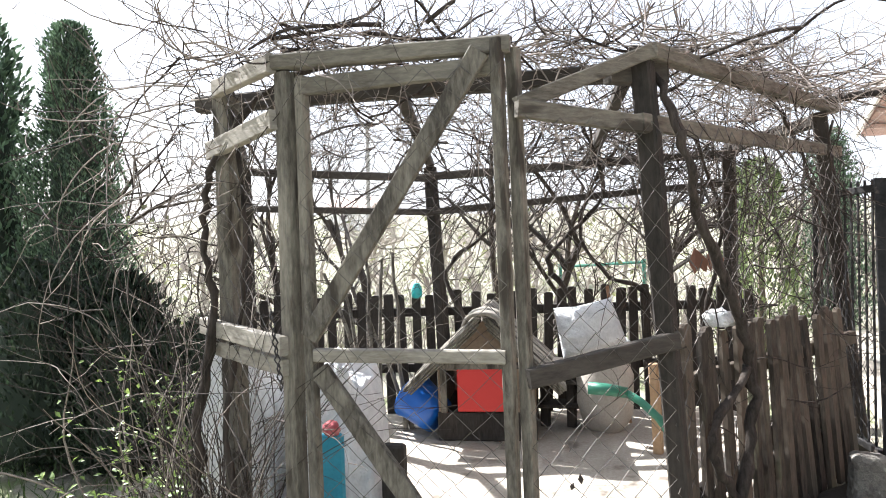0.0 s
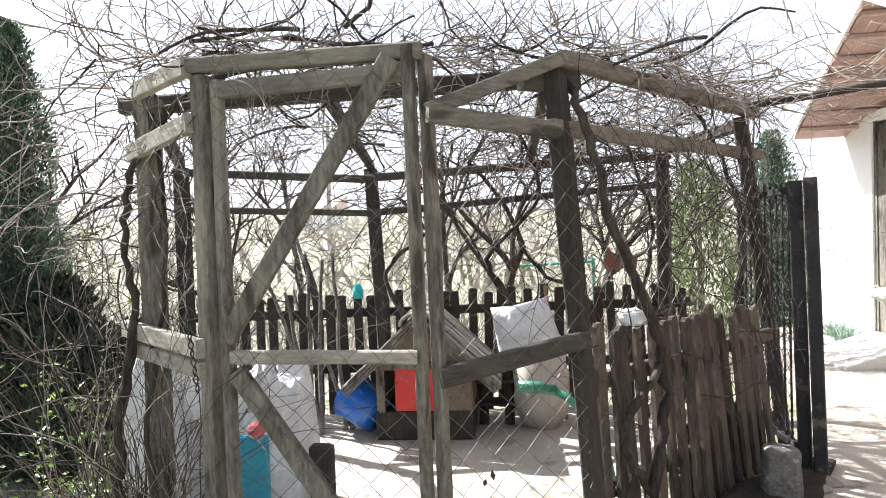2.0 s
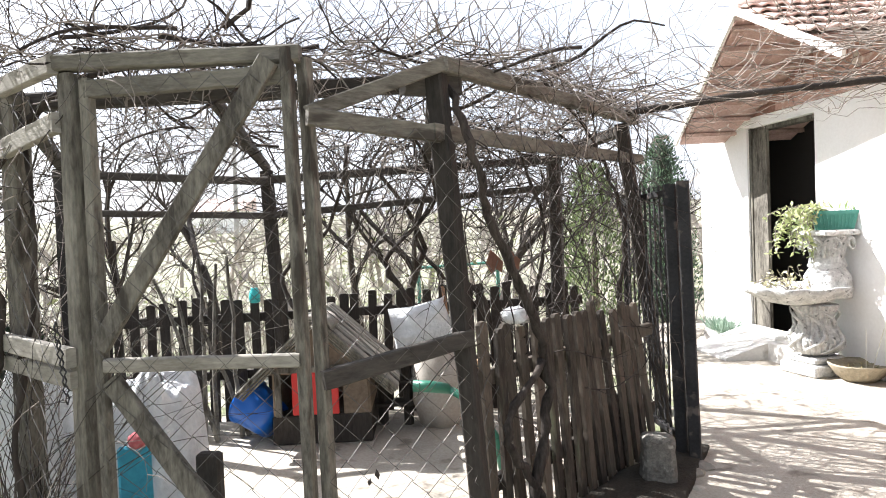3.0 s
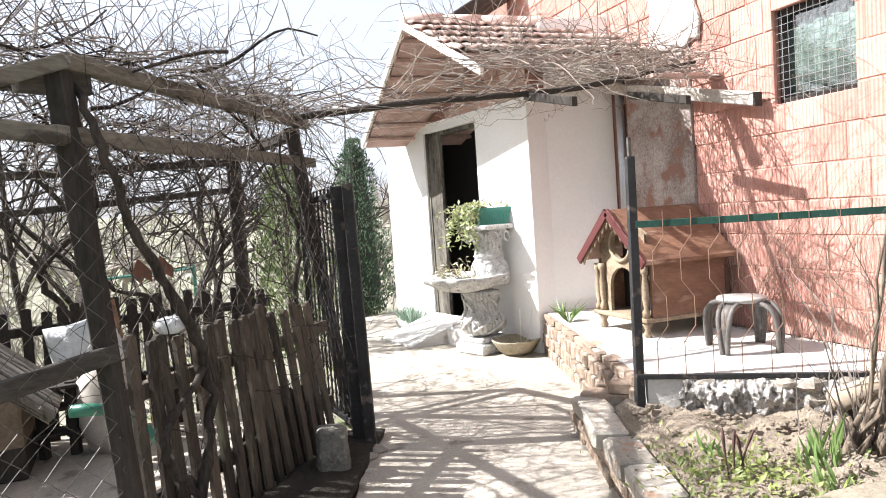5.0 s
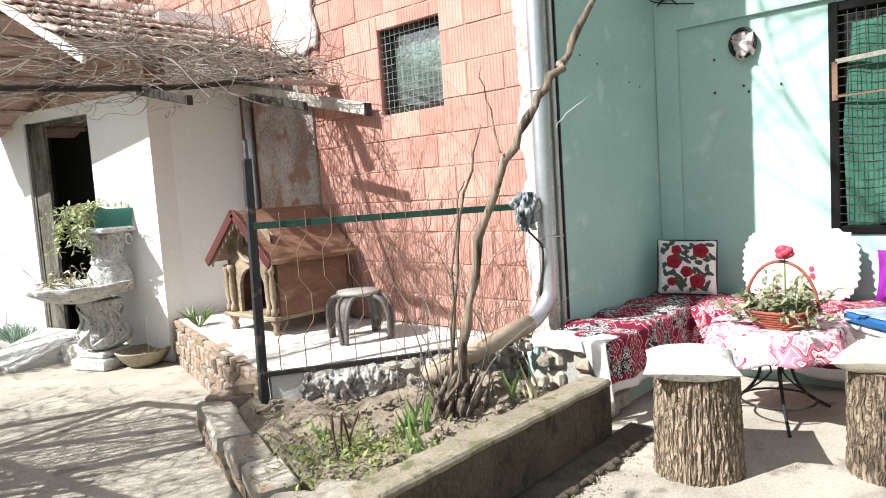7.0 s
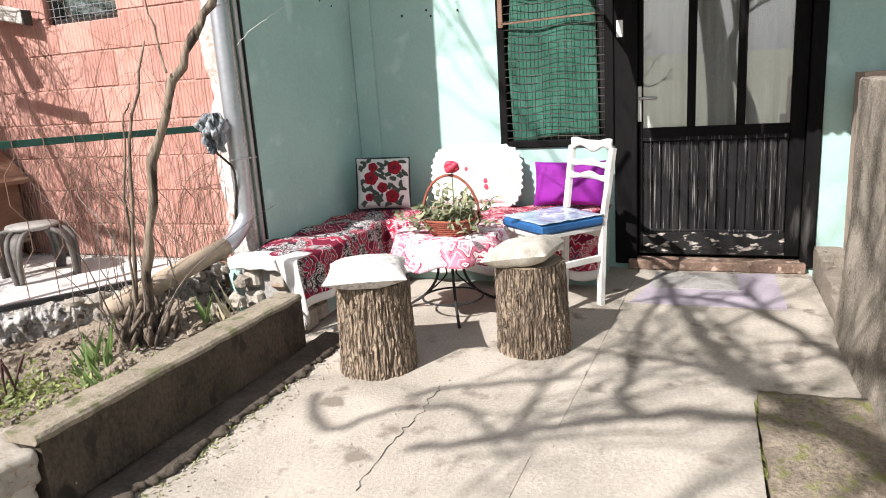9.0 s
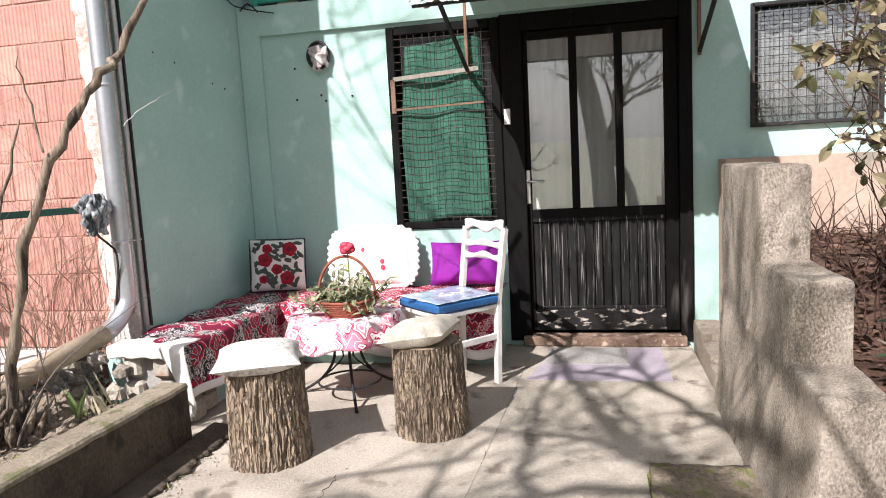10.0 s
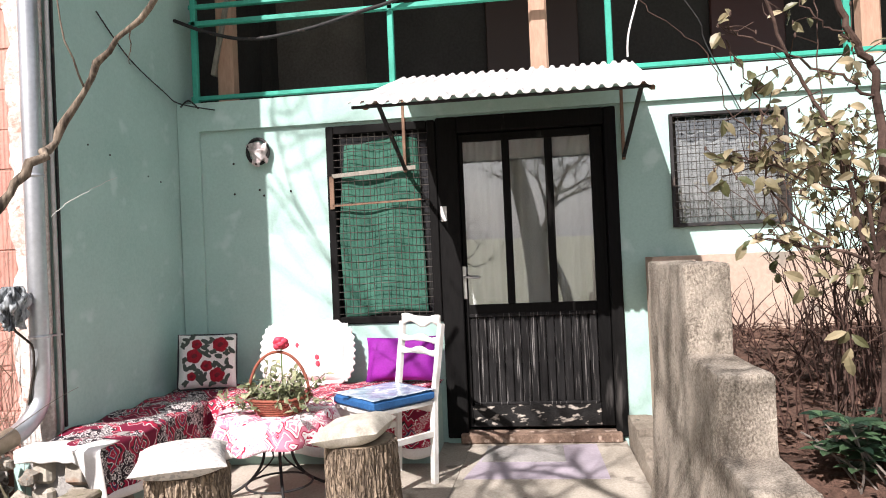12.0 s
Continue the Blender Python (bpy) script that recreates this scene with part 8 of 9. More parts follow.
single("turquoise_jug", Geo(smooth=True).lathe((-1.395, 4.58, 0.83), [(0.02, -0.045), (0.034, -0.038), (0.037, 0.0), (0.03, 0.033), (0.02, 0.046), (0.024, 0.053)], 16), plain("turquoise_plastic", (0.04, 0.42, 0.42), 0.35), "turquoise plastic jug stuck on a fence picket", "jug")
plank = Geo().timber((-0.05, 4.58, 0.0), (-0.17, 4.68, 0.84), 0.07, 0.02, up=(1, 0, 0))
single("loose_plank", plank, surface("brown_plank", (0.30, 0.17, 0.10), (0.17, 0.09, 0.05), 0.8, 4, 50, 0.3), "reddish brown plank leaning on the back fence", "plank")
rack = thing("wooden_rack", "old wooden rack of dark boards beside the kennel", "rack")
for x in (-0.56, -0.40):
    part("upright", Geo().timber((x, 4.45, 0), (x, 4.45, 0.42), 0.05, 0.05, up=UPR), WOOD_DARK, rack)
for z in (0.14, 0.28, 0.40):
    part("board", Geo().timber((-0.60, 4.44, z), (-0.37, 4.46, z), 0.16, 0.02), WOOD_DARK, rack)
settle(rack)
single("dead_leaf", Geo().leaf((-0.27, 2.34, 0.46), (0.1, 0, -1), (0, -1, 0.1), 0.04, 0.018).leaf((-0.29, 2.34, 0.43), (-0.3, 0, -1), (0, -1, 0.1), 0.03, 0.016), plain("dead_leaf", (0.04, 0.03, 0.025), 0.9), "dark withered leaf caught in the netting", "leaf")
for x, y, z in ((0.13, 2.74, 1.14), (0.20, 2.86, 1.14)):
    g = Geo().leaf((x, y, z), (0.1, 0.1, -1), (0.4, -1, 0.1), 0.10, 0.06).leaf((x + 0.01, y, z - 0.01), (0.3, 0.1, -1), (-0.4, -1, 0.1), 0.09, 0.05)
    single("withered_leaf", g, plain("brown_leaf", (0.16, 0.075, 0.05), 0.8), "curled brown leaf hanging on the vine", "leaf", "withered vine leaves")


# ---- vines ----
random.seed(11)


def arbour_at(p):
    """Keeps the vine on the arbour: drawn in to its front, which bends back past the second post."""
    x, y, z = p
    if x < -1.3:
        return (x + 0.06, y - 0.02, z * 0.97 if z > 0 else z)
    k = max(0.0, min(1.0, (4.6 - y) / 2.0))
    front = -0.30 if x < 0 else -0.28 + 0.45 * min(1.0, x / 0.95)
    return (x * 0.97 + 0.01, y + front * k - 0.10 * (1 - k), z * 0.97 if z > 0 else z)


vine = thing("grape_vine", "leafless old grapevine tangled over the arbour", "grapevine")
for pts, r0, r1 in (
    (((0.17, 2.84, -0.05), (0.30, 2.95, 0.35), (0.33, 2.98, 0.70), (0.23, 2.89, 1.03), (0.13, 2.83, 1.27), (0.07, 2.78, 1.52), (-0.05, 2.9, 1.80), (-0.4, 3.3, 1.92)), 0.034, 0.018),
    (((0.40, 3.0, -0.05), (0.24, 2.92, 0.28), (0.16, 2.86, 0.5), (0.33, 2.98, 0.72)), 0.028, 0.022),
    (((0.86, 3.95, -0.05), (0.84, 3.88, 0.83), (0.88, 3.9, 1.2), (0.78, 3.82, 1.51), (0.66, 3.68, 1.72), (0.4, 3.3, 1.9)), 0.024, 0.012),
    (((-1.72, 2.48, -0.05), (-1.74, 2.48, 0.5), (-1.66, 2.50, 0.95), (-1.70, 2.52, 1.3), (-1.62, 2.52, 1.6), (-1.4, 2.6, 1.86), (-0.9, 2.9, 1.95)), 0.032, 0.016),
    (((-1.55, 2.45, -0.05), (-1.60, 2.46, 0.6), (-1.52, 2.5, 1.2), (-1.58, 2.55, 1.75)), 0.022, 0.012),
    (((-0.95, 4.35, -0.05), (-1.05, 4.5, 0.6), (-1.2, 4.55, 1.0), (-0.9, 4.6, 1.3), (-0.7, 4.4, 1.8)), 0.028, 0.014),
    (((-0.42, 4.9, -0.05), (-0.40, 4.8, 0.7), (-0.55, 4.75, 1.05), (-0.2, 4.6, 1.45), (-0.3, 4.3, 1.85)), 0.035, 0.016),
    (((0.15, 4.9, -0.05), (0.1, 4.85, 0.75), (-0.2, 4.8, 0.95), (-0.35, 4.7, 1.3), (-0.1, 4.5, 1.75)), 0.03, 0.014),
    (((0.45, 4.75, -0.05), (0.4, 4.7, 0.6), (0.5, 4.6, 1.2), (0.3, 4.3, 1.8)), 0.03, 0.014),
):
    r0, r1 = r0 * 0.64, r1 * 0.64
    pts = [arbour_at(p) for p in pts]
    line = gnarl(smooth_line(pts, 7), 0.006)
    part("trunk", Geo(smooth=True).tube(line, [q * random.uniform(0.72, 1.28) for q in taper(len(line), r0, r1)], 8), VINE_DARK, vine)


def over_arbor():
    """A place on the arbour's top, more often at its front."""
    k = random.random()
    if k < 0.3:
        s = random.random()
        return Vector((-1.65 + 1.65 * s, 2.2 + 0.35 * s + random.uniform(0.0, 0.5), 1.83 + random.uniform(0, 0.1)))
    if k < 0.55:
        s = random.random()
        return Vector((0.0 + 0.97 * s, 2.55 + 1.5 * s + random.uniform(0.05, 0.5), 1.83 + random.uniform(0, 0.1)))
    return Vector((random.uniform(-2.2, 0.8), random.uniform(2.7, 4.7), 1.68 + random.uniform(0, 0.2)))


g, gd = Geo(), Geo()
for i in range(26):
    p = over_arbor() + Vector((0, 0, 0.02))
    p.x = max(p.x, -1.3)
    an = random.choice((0.25, 0.25 + math.pi, 0.85, 0.85 + math.pi)) + random.gauss(0, 0.3)
    n = random.randint(6, 10)
    pts = gnarl(wander(p, (math.cos(an), math.sin(an), 0.05), n, 0.07, 0.13, 0.0), 0.004)
    gd.tube(pts, taper(n + 1, random.uniform(0.006, 0.010), 0.004), 6, False)


def twiggy(geo, p, d, n, step, wob, grav, r):
    """A cane with short side shoots at its knots."""
    pts = wander(p, d, n, step, wob, grav)
    geo.tube(pts, taper(n + 1, r, 0.0009), 4, False)
    for q in range(2, n, 2):
        if random.random() < 0.6:
            k = random.randint(3, 5)
            geo.tube(wander(pts[q], (random.gauss(0, 1), random.gauss(0, 1), random.gauss(0.5, 0.8)), k, 0.03, 0.2, 0.0), taper(k + 1, r * 0.55, 0.0007), 3, False)


for i in range(850):
    p = over_arbor()
    an = random.uniform(0, 2 * math.pi)
    up = random.choice((0.0, 0.1, 0.2, 0.45))
    twiggy(gd if i % 5 == 0 else g, p, (math.cos(an), math.sin(an) * 0.8, up), random.randint(7, 13), random.uniform(0.03, 0.07), 0.21, random.uniform(0.0, 0.08), random.uniform(0.0016, 0.0046))
for i in range(70):
    p = over_arbor()
    twiggy(g if i % 3 else gd, p, (random.gauss(0, 0.7), random.gauss(0, 0.4), 1), random.randint(6, 11), 0.07, 0.10, 0.02, random.uniform(0.002, 0.004))
for i in range(38):
    p = Vector((-1.40 - 0.40 * random.random(), 2.25 + 0.4 * random.random(), random.uniform(1.2, 1.9)))
    twiggy(g, p, (-1 + random.gauss(0, 0.5), random.gauss(-0.1, 0.5), random.gauss(0.1, 0.45)), random.randint(7, 12), 0.065, 0.12, 0.12, random.uniform(0.002, 0.0042))
for i in range(60):
    p = Vector((-1.75 - 0.75 * random.random(), 2.75 + 0.6 * random.random(), -0.05))
    twiggy(gd if i % 6 else g, p, (random.gauss(0, 0.15), random.gauss(0, 0.15), 1), random.randint(12, 22), 0.085, 0.09, 0.0, random.uniform(0.0012, 0.0032))
for i in range(120):
    p = Vector((-1.42 - 0.35 * random.random(), 2.2 + 0.4 * random.random(), -0.05))
    n = random.randint(10, 22)
    pts = wander(p, (random.gauss(0, 0.12), random.gauss(0, 0.12), 1), n, 0.075, 0.09, 0.0)
    (gd if i % 4 else g).tube(pts, taper(n + 1, random.uniform(0.0014, 0.0036), 0.0008), 4, False)
for i in range(170):
    p = Vector((random.uniform(-1.2, 0.9), random.uniform(3.2, 4.9), random.uniform(1.1, 1.9)))
    twiggy(gd, p, (random.gauss(0, 1), random.gauss(0, 1), -0.7), random.randint(8, 14), 0.07, 0.14, 0.02, random.uniform(0.002, 0.0055))
for i in range(130):
    p = Vector((-1.45 - 0.75 * random.random(), 2.35 + 0.65 * random.random(), random.uniform(0.35, 1.75)))
    twiggy(gd if i % 3 else g, p, (random.gauss(-0.2, 0.7), random.gauss(0, 0.4), random.gauss(0.2, 0.9)), random.randint(7, 13), 0.055, 0.17, 0.03, random.uniform(0.0016, 0.0042))
for i in range(190):
    p = Vector((random.uniform(-0.6, 0.6), random.uniform(4.1, 5.7), random.uniform(1.62, 1.92)))
    an = random.uniform(0, 2 * math.pi)
    twiggy(gd if i % 3 else g, p, (math.cos(an), math.sin(an), random.gauss(0, 0.2)), random.randint(7, 12), 0.06, 0.18, 0.02, random.uniform(0.003, 0.007))
for i in range(120):
    s = random.random()
    p = Vector((0.08 + 0.90 * s, 2.6 + 1.35 * s, random.uniform(0.5, 1.7)))
    twiggy(gd, p, (random.gauss(0, 0.7), random.gauss(0, 0.5), random.gauss(0, 1)), random.randint(7, 12), 0.05, 0.14, 0.02, random.uniform(0.0015, 0.0038))
tagged(part("cane_tangle", g, VINE, vine, "pale dry vine canes"), kind="stuff")
tagged(part("dark_tangle", gd, VINE_DARK, vine, "dark old vine canes"), kind="stuff")
settle(vine)

# vine trained on a pole across the path to the shed roof
vine2 = thing("pole_vine", "bare vine canes bundled along a pole above the path", "grapevine")
pole_line = smooth_line([(0.80, 4.0, 1.80), (1.18, 3.9, 1.825), (1.60, 3.9, 1.872), (2.09, 3.9, 1.90), (2.69, 3.9, 1.95), (3.33, 3.9, 2.07), (3.6, 3.9, 2.11)], 5)
part("pole", Geo(smooth=True).tube(pole_line, 0.019, 8), WOOD_DARK, vine2, "dark slender pole")
g = Geo()
for i in range(270):
    k = random.random()
    p = pole_line[min(len(pole_line) - 1, int(k * len(pole_line)))] + Vector((0, random.uniform(-0.1, 0.35), random.uniform(0.0, 0.12)))
    n = random.randint(7, 14)
    pts = wander(p, (random.choice((-1, 1)) * 1.0, random.gauss(0.1, 0.45), random.gauss(0.06, 0.2)), n, 0.06, 0.17, 0.0)
    pts = [Vector((q.x, q.y, max(q.z, p.z - 0.10 - 0.06 * random.random()))) for q in pts]
    g.tube(pts, taper(n + 1, random.uniform(0.002, 0.005), 0.001), 4, False)
for i in range(300):
    p = Vector((random.uniform(1.95, 3.65), 3.55 + 1.2 * random.random(), 0))
    p.z = roof_z(p.y) + random.uniform(0.03, 0.12)
    n = random.randint(7, 13)
    pts = wander(p, (random.gauss(0, 1), random.gauss(0, 0.8), random.gauss(0.1, 0.2)), n, 0.07, 0.14, 0.0)
    pts = [Vector((q.x, q.y, max(q.z, roof_z(q.y) + 0.02))) for q in pts]
    g.tube(pts, taper(n + 1, random.uniform(0.002, 0.005), 0.001), 4, False)
# Paler copy of the vine bark: sunlight on these canes is in the colour.
tagged(part("cane_tangle", g, surface("sunlit_vine", (0.40, 0.345, 0.295), (0.11, 0.092, 0.078), 0.9, 6, 60, 0.6), vine2, "pale dry vine canes"), kind="stuff")
settle(vine2)


# ---- evergreens ----
THUJA = leafy("thuja_green", (0.13, 0.205, 0.115), (0.018, 0.034, 0.022), 0.6)
THUJA_PALE = leafy("pale_conifer_green", (0.20, 0.25, 0.10), (0.06, 0.09, 0.035), 0.6)
# Evergreen leaves made near black: the shade they stand in is painted in.
THUJA_SHADED = leafy("shaded_evergreen", (0.035, 0.058, 0.03), (0.005, 0.010, 0.006), 0.6)
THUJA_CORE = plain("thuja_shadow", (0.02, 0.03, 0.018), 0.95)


def evergreen(x, y, z0, h, r, count, mat, label, size=0.05, core=True):
    t = thing("thuja", label, "conifer")
    def radius(k):
        return r * (min(1.0, k * 5 + 0.35)) * max(0.0, 1 - k) ** 0.42
    part("trunk", Geo().tube([(x, y, z0 - 0.1), (x, y, z0 + h * 0.85)], [0.05, 0.01], 6), BARK, t)
    # Solid dark core added; shade among the sprays is put into its colour.
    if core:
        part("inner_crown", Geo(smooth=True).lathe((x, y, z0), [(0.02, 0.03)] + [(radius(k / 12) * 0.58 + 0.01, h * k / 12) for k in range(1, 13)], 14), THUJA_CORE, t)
    g = Geo()
    for _ in range(count):
        k = random.random() ** 1.15
        an = random.uniform(0, 2 * math.pi)
        rr = radius(k) * random.uniform(0.62, 1.08) * (1 + 0.50 * noise.noise(Vector((math.cos(an) * 1.7, math.sin(an) * 1.7, k * 6 + x))) + 0.55 * noise.noise(Vector((math.cos(an) * 5, math.sin(an) * 5, k * 16 + x))))
        out = Vector((math.cos(an), math.sin(an), 0))
        p = Vector((x, y, z0 + 0.02 + h * k)) + out * rr
        d = out * random.uniform(0.3, 0.9) + Vector((random.gauss(0, 0.3), random.gauss(0, 0.3), random.uniform(0.5, 1.3)))
        nn = Vector((-out.y, out.x, 0)) * random.gauss(0, 1) + out * random.gauss(0.4, 0.6)
        g.leaf(p, d, nn, size * random.uniform(0.7, 1.6), size * random.uniform(0.25, 0.55), 0.15)
    tagged(part("crown", g, mat, t), kind="stuff")
    return settle(t)


evergreen(-3.53, 4.05, -0.05, 2.68, 0.37, 30000, THUJA, "tall dark green columnar thuja beside the arbour", 0.030)
evergreen(-4.2, 4.0, -0.05, 2.85, 0.42, 9000, THUJA, "dense dark thuja at the garden edge", 0.055)
evergreen(-2.75, 3.45, -0.05, 0.90, 0.34, 5000, THUJA_SHADED, "low evergreen shrub, shade put into its leaf colour", 0.04)
evergreen(-3.35, 3.45, -0.05, 1.15, 0.45, 5000, THUJA_SHADED, "evergreen shrub beside the thuja, darkened for shade", 0.045)
evergreen(-2.98, 3.75, -0.05, 1.05, 0.38, 6000, THUJA_SHADED, "bushy evergreen darkened for the shade of the thuja", 0.045)
evergreen(-2.35, 3.6, -0.05, 0.8, 0.34, 4000, THUJA_SHADED, "small evergreen beside the arbour, darkened for shade", 0.04)
evergreen(2.33, 8.75, -0.05, 2.25, 0.40, 7000, THUJA, "slim dark thuja behind the shed", 0.04)
evergreen(1.15, 6.7, 0.0, 1.72, 0.38, 4200, THUJA_PALE, "pale yellow-green conifer behind the arbour", 0.05, core=False)


# ---- bare trees ----
def bare_tree(g, base, h, spread, levels, r0, sides=5, lean=(0, 0)):
    """Trunk and forking limbs, thinner each time."""
    def grow(p, d, length, r, lev):
        n = 5
        pts = wander(p, d, n, length / n, 0.09, -0.01)
        g.tube(pts, taper(n + 1, r, r * 0.62), max(3, sides - (levels - lev)), False)
        if lev == 0:
            return
        kids = random.randint(2, 4) if lev < levels else random.randint(3, 5)
        for _ in range(kids):
            at = random.randint(2, n)
            q = pts[at]
            base_d = (pts[at] - pts[at - 1]).normalized()
            nd = (base_d + Vector((random.gauss(0, spread), random.gauss(0, spread), random.gauss(0.15, spread * 0.6)))).normalized()
            grow(q, nd, length * random.uniform(0.55, 0.8), r * random.uniform(0.42, 0.62), lev - 1)
    grow(Vector(base), Vector((lean[0], lean[1], 1)), h * 0.42, r0, levels)
    return g


random.seed(23)
for x, y, h, s in ((-0.75, 6.4, 3.0, 0.7), (-2.3, 6.2, 2.6, 0.75), (0.2, 7.4, 3.2, 0.7), (1.4, 8.2, 3.0, 0.7), (-3.6, 7.2, 3.2, 0.7), (-1.5, 9.0, 3.4, 0.7), (2.4, 11.5, 4.0, 0.7), (0.6, 11.0, 3.6, 0.7), (-5.6, 6.5, 3.5, 0.7), (-4.2, 10.5, 3.8, 0.7)):
    g = bare_tree(Geo(), (x, y, -0.1), h, s, 4, 0.055)
    single("bare_fruit_tree", g, VINE_DARK, "leafless dark fruit tree in the garden behind", "tree", "bare fruit trees")

# Paler than the near branches: distance haze is put into the colour.
FAR_TWIG = surface("hazed_twigs", (0.38, 0.34, 0.30), (0.22, 0.195, 0.165), 0.95, 1, 10, 0)
random.seed(31)
g = Geo()
base_trees = [bare_tree(Geo(), (0, 0, 0), 1.0, 0.75, 4, 0.022, 3) for _ in range(5)]
for _ in range(180):
    an = random.uniform(0.7, 2.9)
    r = random.choice((random.uniform(9, 18), random.uniform(14, 34), random.uniform(34, 110)))
    x, y = r * math.cos(an), r * math.sin(an)
    s = random.uniform(2.0, 3.4) * (0.7 if r < 14 else 1 if r < 34 else 1.6)
    t = random.choice(base_trees)
    m = Matrix.Translation((x, y, ground_height(x, y) - 0.1)) @ Matrix.Rotation(random.uniform(0, 6.28), 4, "Z") @ Matrix.Diagonal((s * 1.1, s * 1.1, s, 1))
    g.add([m @ Vector(v) for v in t.v], t.f)
tagged(part("far_wood", g, FAR_TWIG), "bare brushwood and trees on the hillside", "woods", kind="stuff")
random.seed(35)
g = Geo()
for _ in range(1500):
    x, y = random.uniform(-6.5, 3.0), random.uniform(5.8, 9.5)
    if 0.6 < x and y < 8.6:
        continue
    n = random.randint(5, 9)
    g.tube(wander((x, y, -0.06), (random.gauss(0, 0.3), random.gauss(0, 0.3), 1), n, random.uniform(0.07, 0.17), 0.13, 0.0), taper(n + 1, random.uniform(0.003, 0.008), 0.0015), 3, False)
tagged(part("brushwood", g, FAR_TWIG), "grey leafless brushwood behind the fence", "bushes", kind="stuff")
random.seed(37)
g = Geo()
for _ in range(15000):
    an = random.uniform(0.8, 2.7)
    r = random.uniform(6.5, 26)
    x, y = r * math.cos(an), r * math.sin(an)
    if noise.noise(Vector((x * 0.35, y * 0.35, 2))) < 0.02 or (1.2 < x < 4.2 and y < 10):
        continue
    z = ground_height(x, y) + random.random() ** 2 * 1.6
    g.leaf((x, y, z), (random.gauss(0, 1), random.gauss(0, 1), random.gauss(0.6, 0.6)), (random.gauss(0, 1), random.gauss(0, 1), 1), random.uniform(0.05, 0.12), random.uniform(0.03, 0.06))
tagged(part("far_bushes", g, leafy("spring_green", (0.26, 0.28, 0.13), (0.11, 0.12, 0.06))), "bushes with first pale green leaves behind the fence", "bushes", kind="stuff")
g = Geo()
for _ in range(2600):
    x, y = random.uniform(-5, -1.7), random.uniform(1.6, 4.6)
    g.leaf((x, y, -0.05), (random.gauss(0, 0.4), random.gauss(0, 0.4), 1), (random.gauss(0, 1), random.gauss(0, 1), 0), random.uniform(0.06, 0.16), random.uniform(0.006, 0.012), 0.3)
tagged(part("grass", g, leafy("grass_green", (0.075, 0.13, 0.03), (0.02, 0.04, 0.010))), "fresh grass beside the arbour", "grass", kind="stuff")

SPRING = leafy("young_leaf", (0.26, 0.36, 0.09), (0.10, 0.16, 0.04), 0.45)


def leafy_shrub(x, y, h, w, stems, leaves, label, mat=SPRING, size=0.035, z0=-0.05):
    t = thing("shrub", label, "shrub")
    gs, gl = Geo(), Geo()
    for _ in range(stems):
        n = 9
        pts = wander((x + random.gauss(0, w * 0.25), y + random.gauss(0, w * 0.25), z0), (random.gauss(0, 0.35), random.gauss(0, 0.35), 1), n, h / n * random.uniform(0.6, 1.1), 0.09, 0.0)
        gs.tube(pts, taper(n + 1, 0.007, 0.0015), 4, False)
        for _ in range(leaves):
            q = pts[random.randint(2, n)] + Vector((random.gauss(0, 0.03), random.gauss(0, 0.03), random.gauss(0, 0.03)))
            gl.leaf(q, (random.gauss(0, 1), random.gauss(0, 1), random.gauss(0.5, 0.5)), (random.gauss(0, 0.6), random.gauss(-0.3, 0.6), 1), size * random.uniform(0.6, 1.4), size * random.uniform(0.35, 0.7))
    part("stem", gs, VINE, t)
    tagged(part("foliage", gl, mat, t), kind="stuff")
    return settle(t)


leafy_shrub(-2.10, 2.90, 0.78, 0.20, 24, 30, "spring shrub with small bright green leaves")
leafy_shrub(-2.30, 2.75, 1.15, 0.13, 5, 8, "thin sapling with pale new leaves")
leafy_shrub(-1.55, 2.3, 0.5, 0.22, 10, 6, "twiggy low shrub with reddish buds")

# timber pole far off, a roof across the valley
single("utility_pole", Geo().tube([(-10.1, 28.5, 0.4), (-10.0, 28.6, 6.0)], [0.11, 0.08], 8), CEMENT, "pale concrete utility pole far behind the garden", "pole")
fh = thing("far_house", "distant small house on the hillside", "house")
fz = ground_height(-32, 85)
part("wall", Geo().box((-32, 85, fz + 1.2), (6, 5, 2.6)), WHITEWASH, fh)
part("roof", Geo().prism([(-35.4, 82), (-28.6, 82), (-28.6, 88), (-35.4, 88)], fz + 2.5, [fz + 2.6, fz + 2.6, fz + 4.4, fz + 4.4]), TILE, fh)
settle(fh)
DULL_GREEN = surface("faded_green_paint", (0.09, 0.27, 0.21), (0.05, 0.16, 0.12), 0.6, 4, 50, 0.2)
gp = thing("garden_gate_far", "low bright green wire fence panel behind the garden", "fence")
part("rail", Geo().tube([(-0.75, 9.3, 0.70), (0.3, 9.3, 0.74)], 0.02, 6), DULL_GREEN, gp)
part("post", Geo().tube([(-0.75, 9.3, -0.1), (-0.75, 9.3, 0.74)], 0.025, 6), DULL_GREEN, gp)
part("post", Geo().tube([(0.3, 9.3, -0.1), (0.3, 9.3, 0.78)], 0.025, 6), DULL_GREEN, gp)
settle(gp)

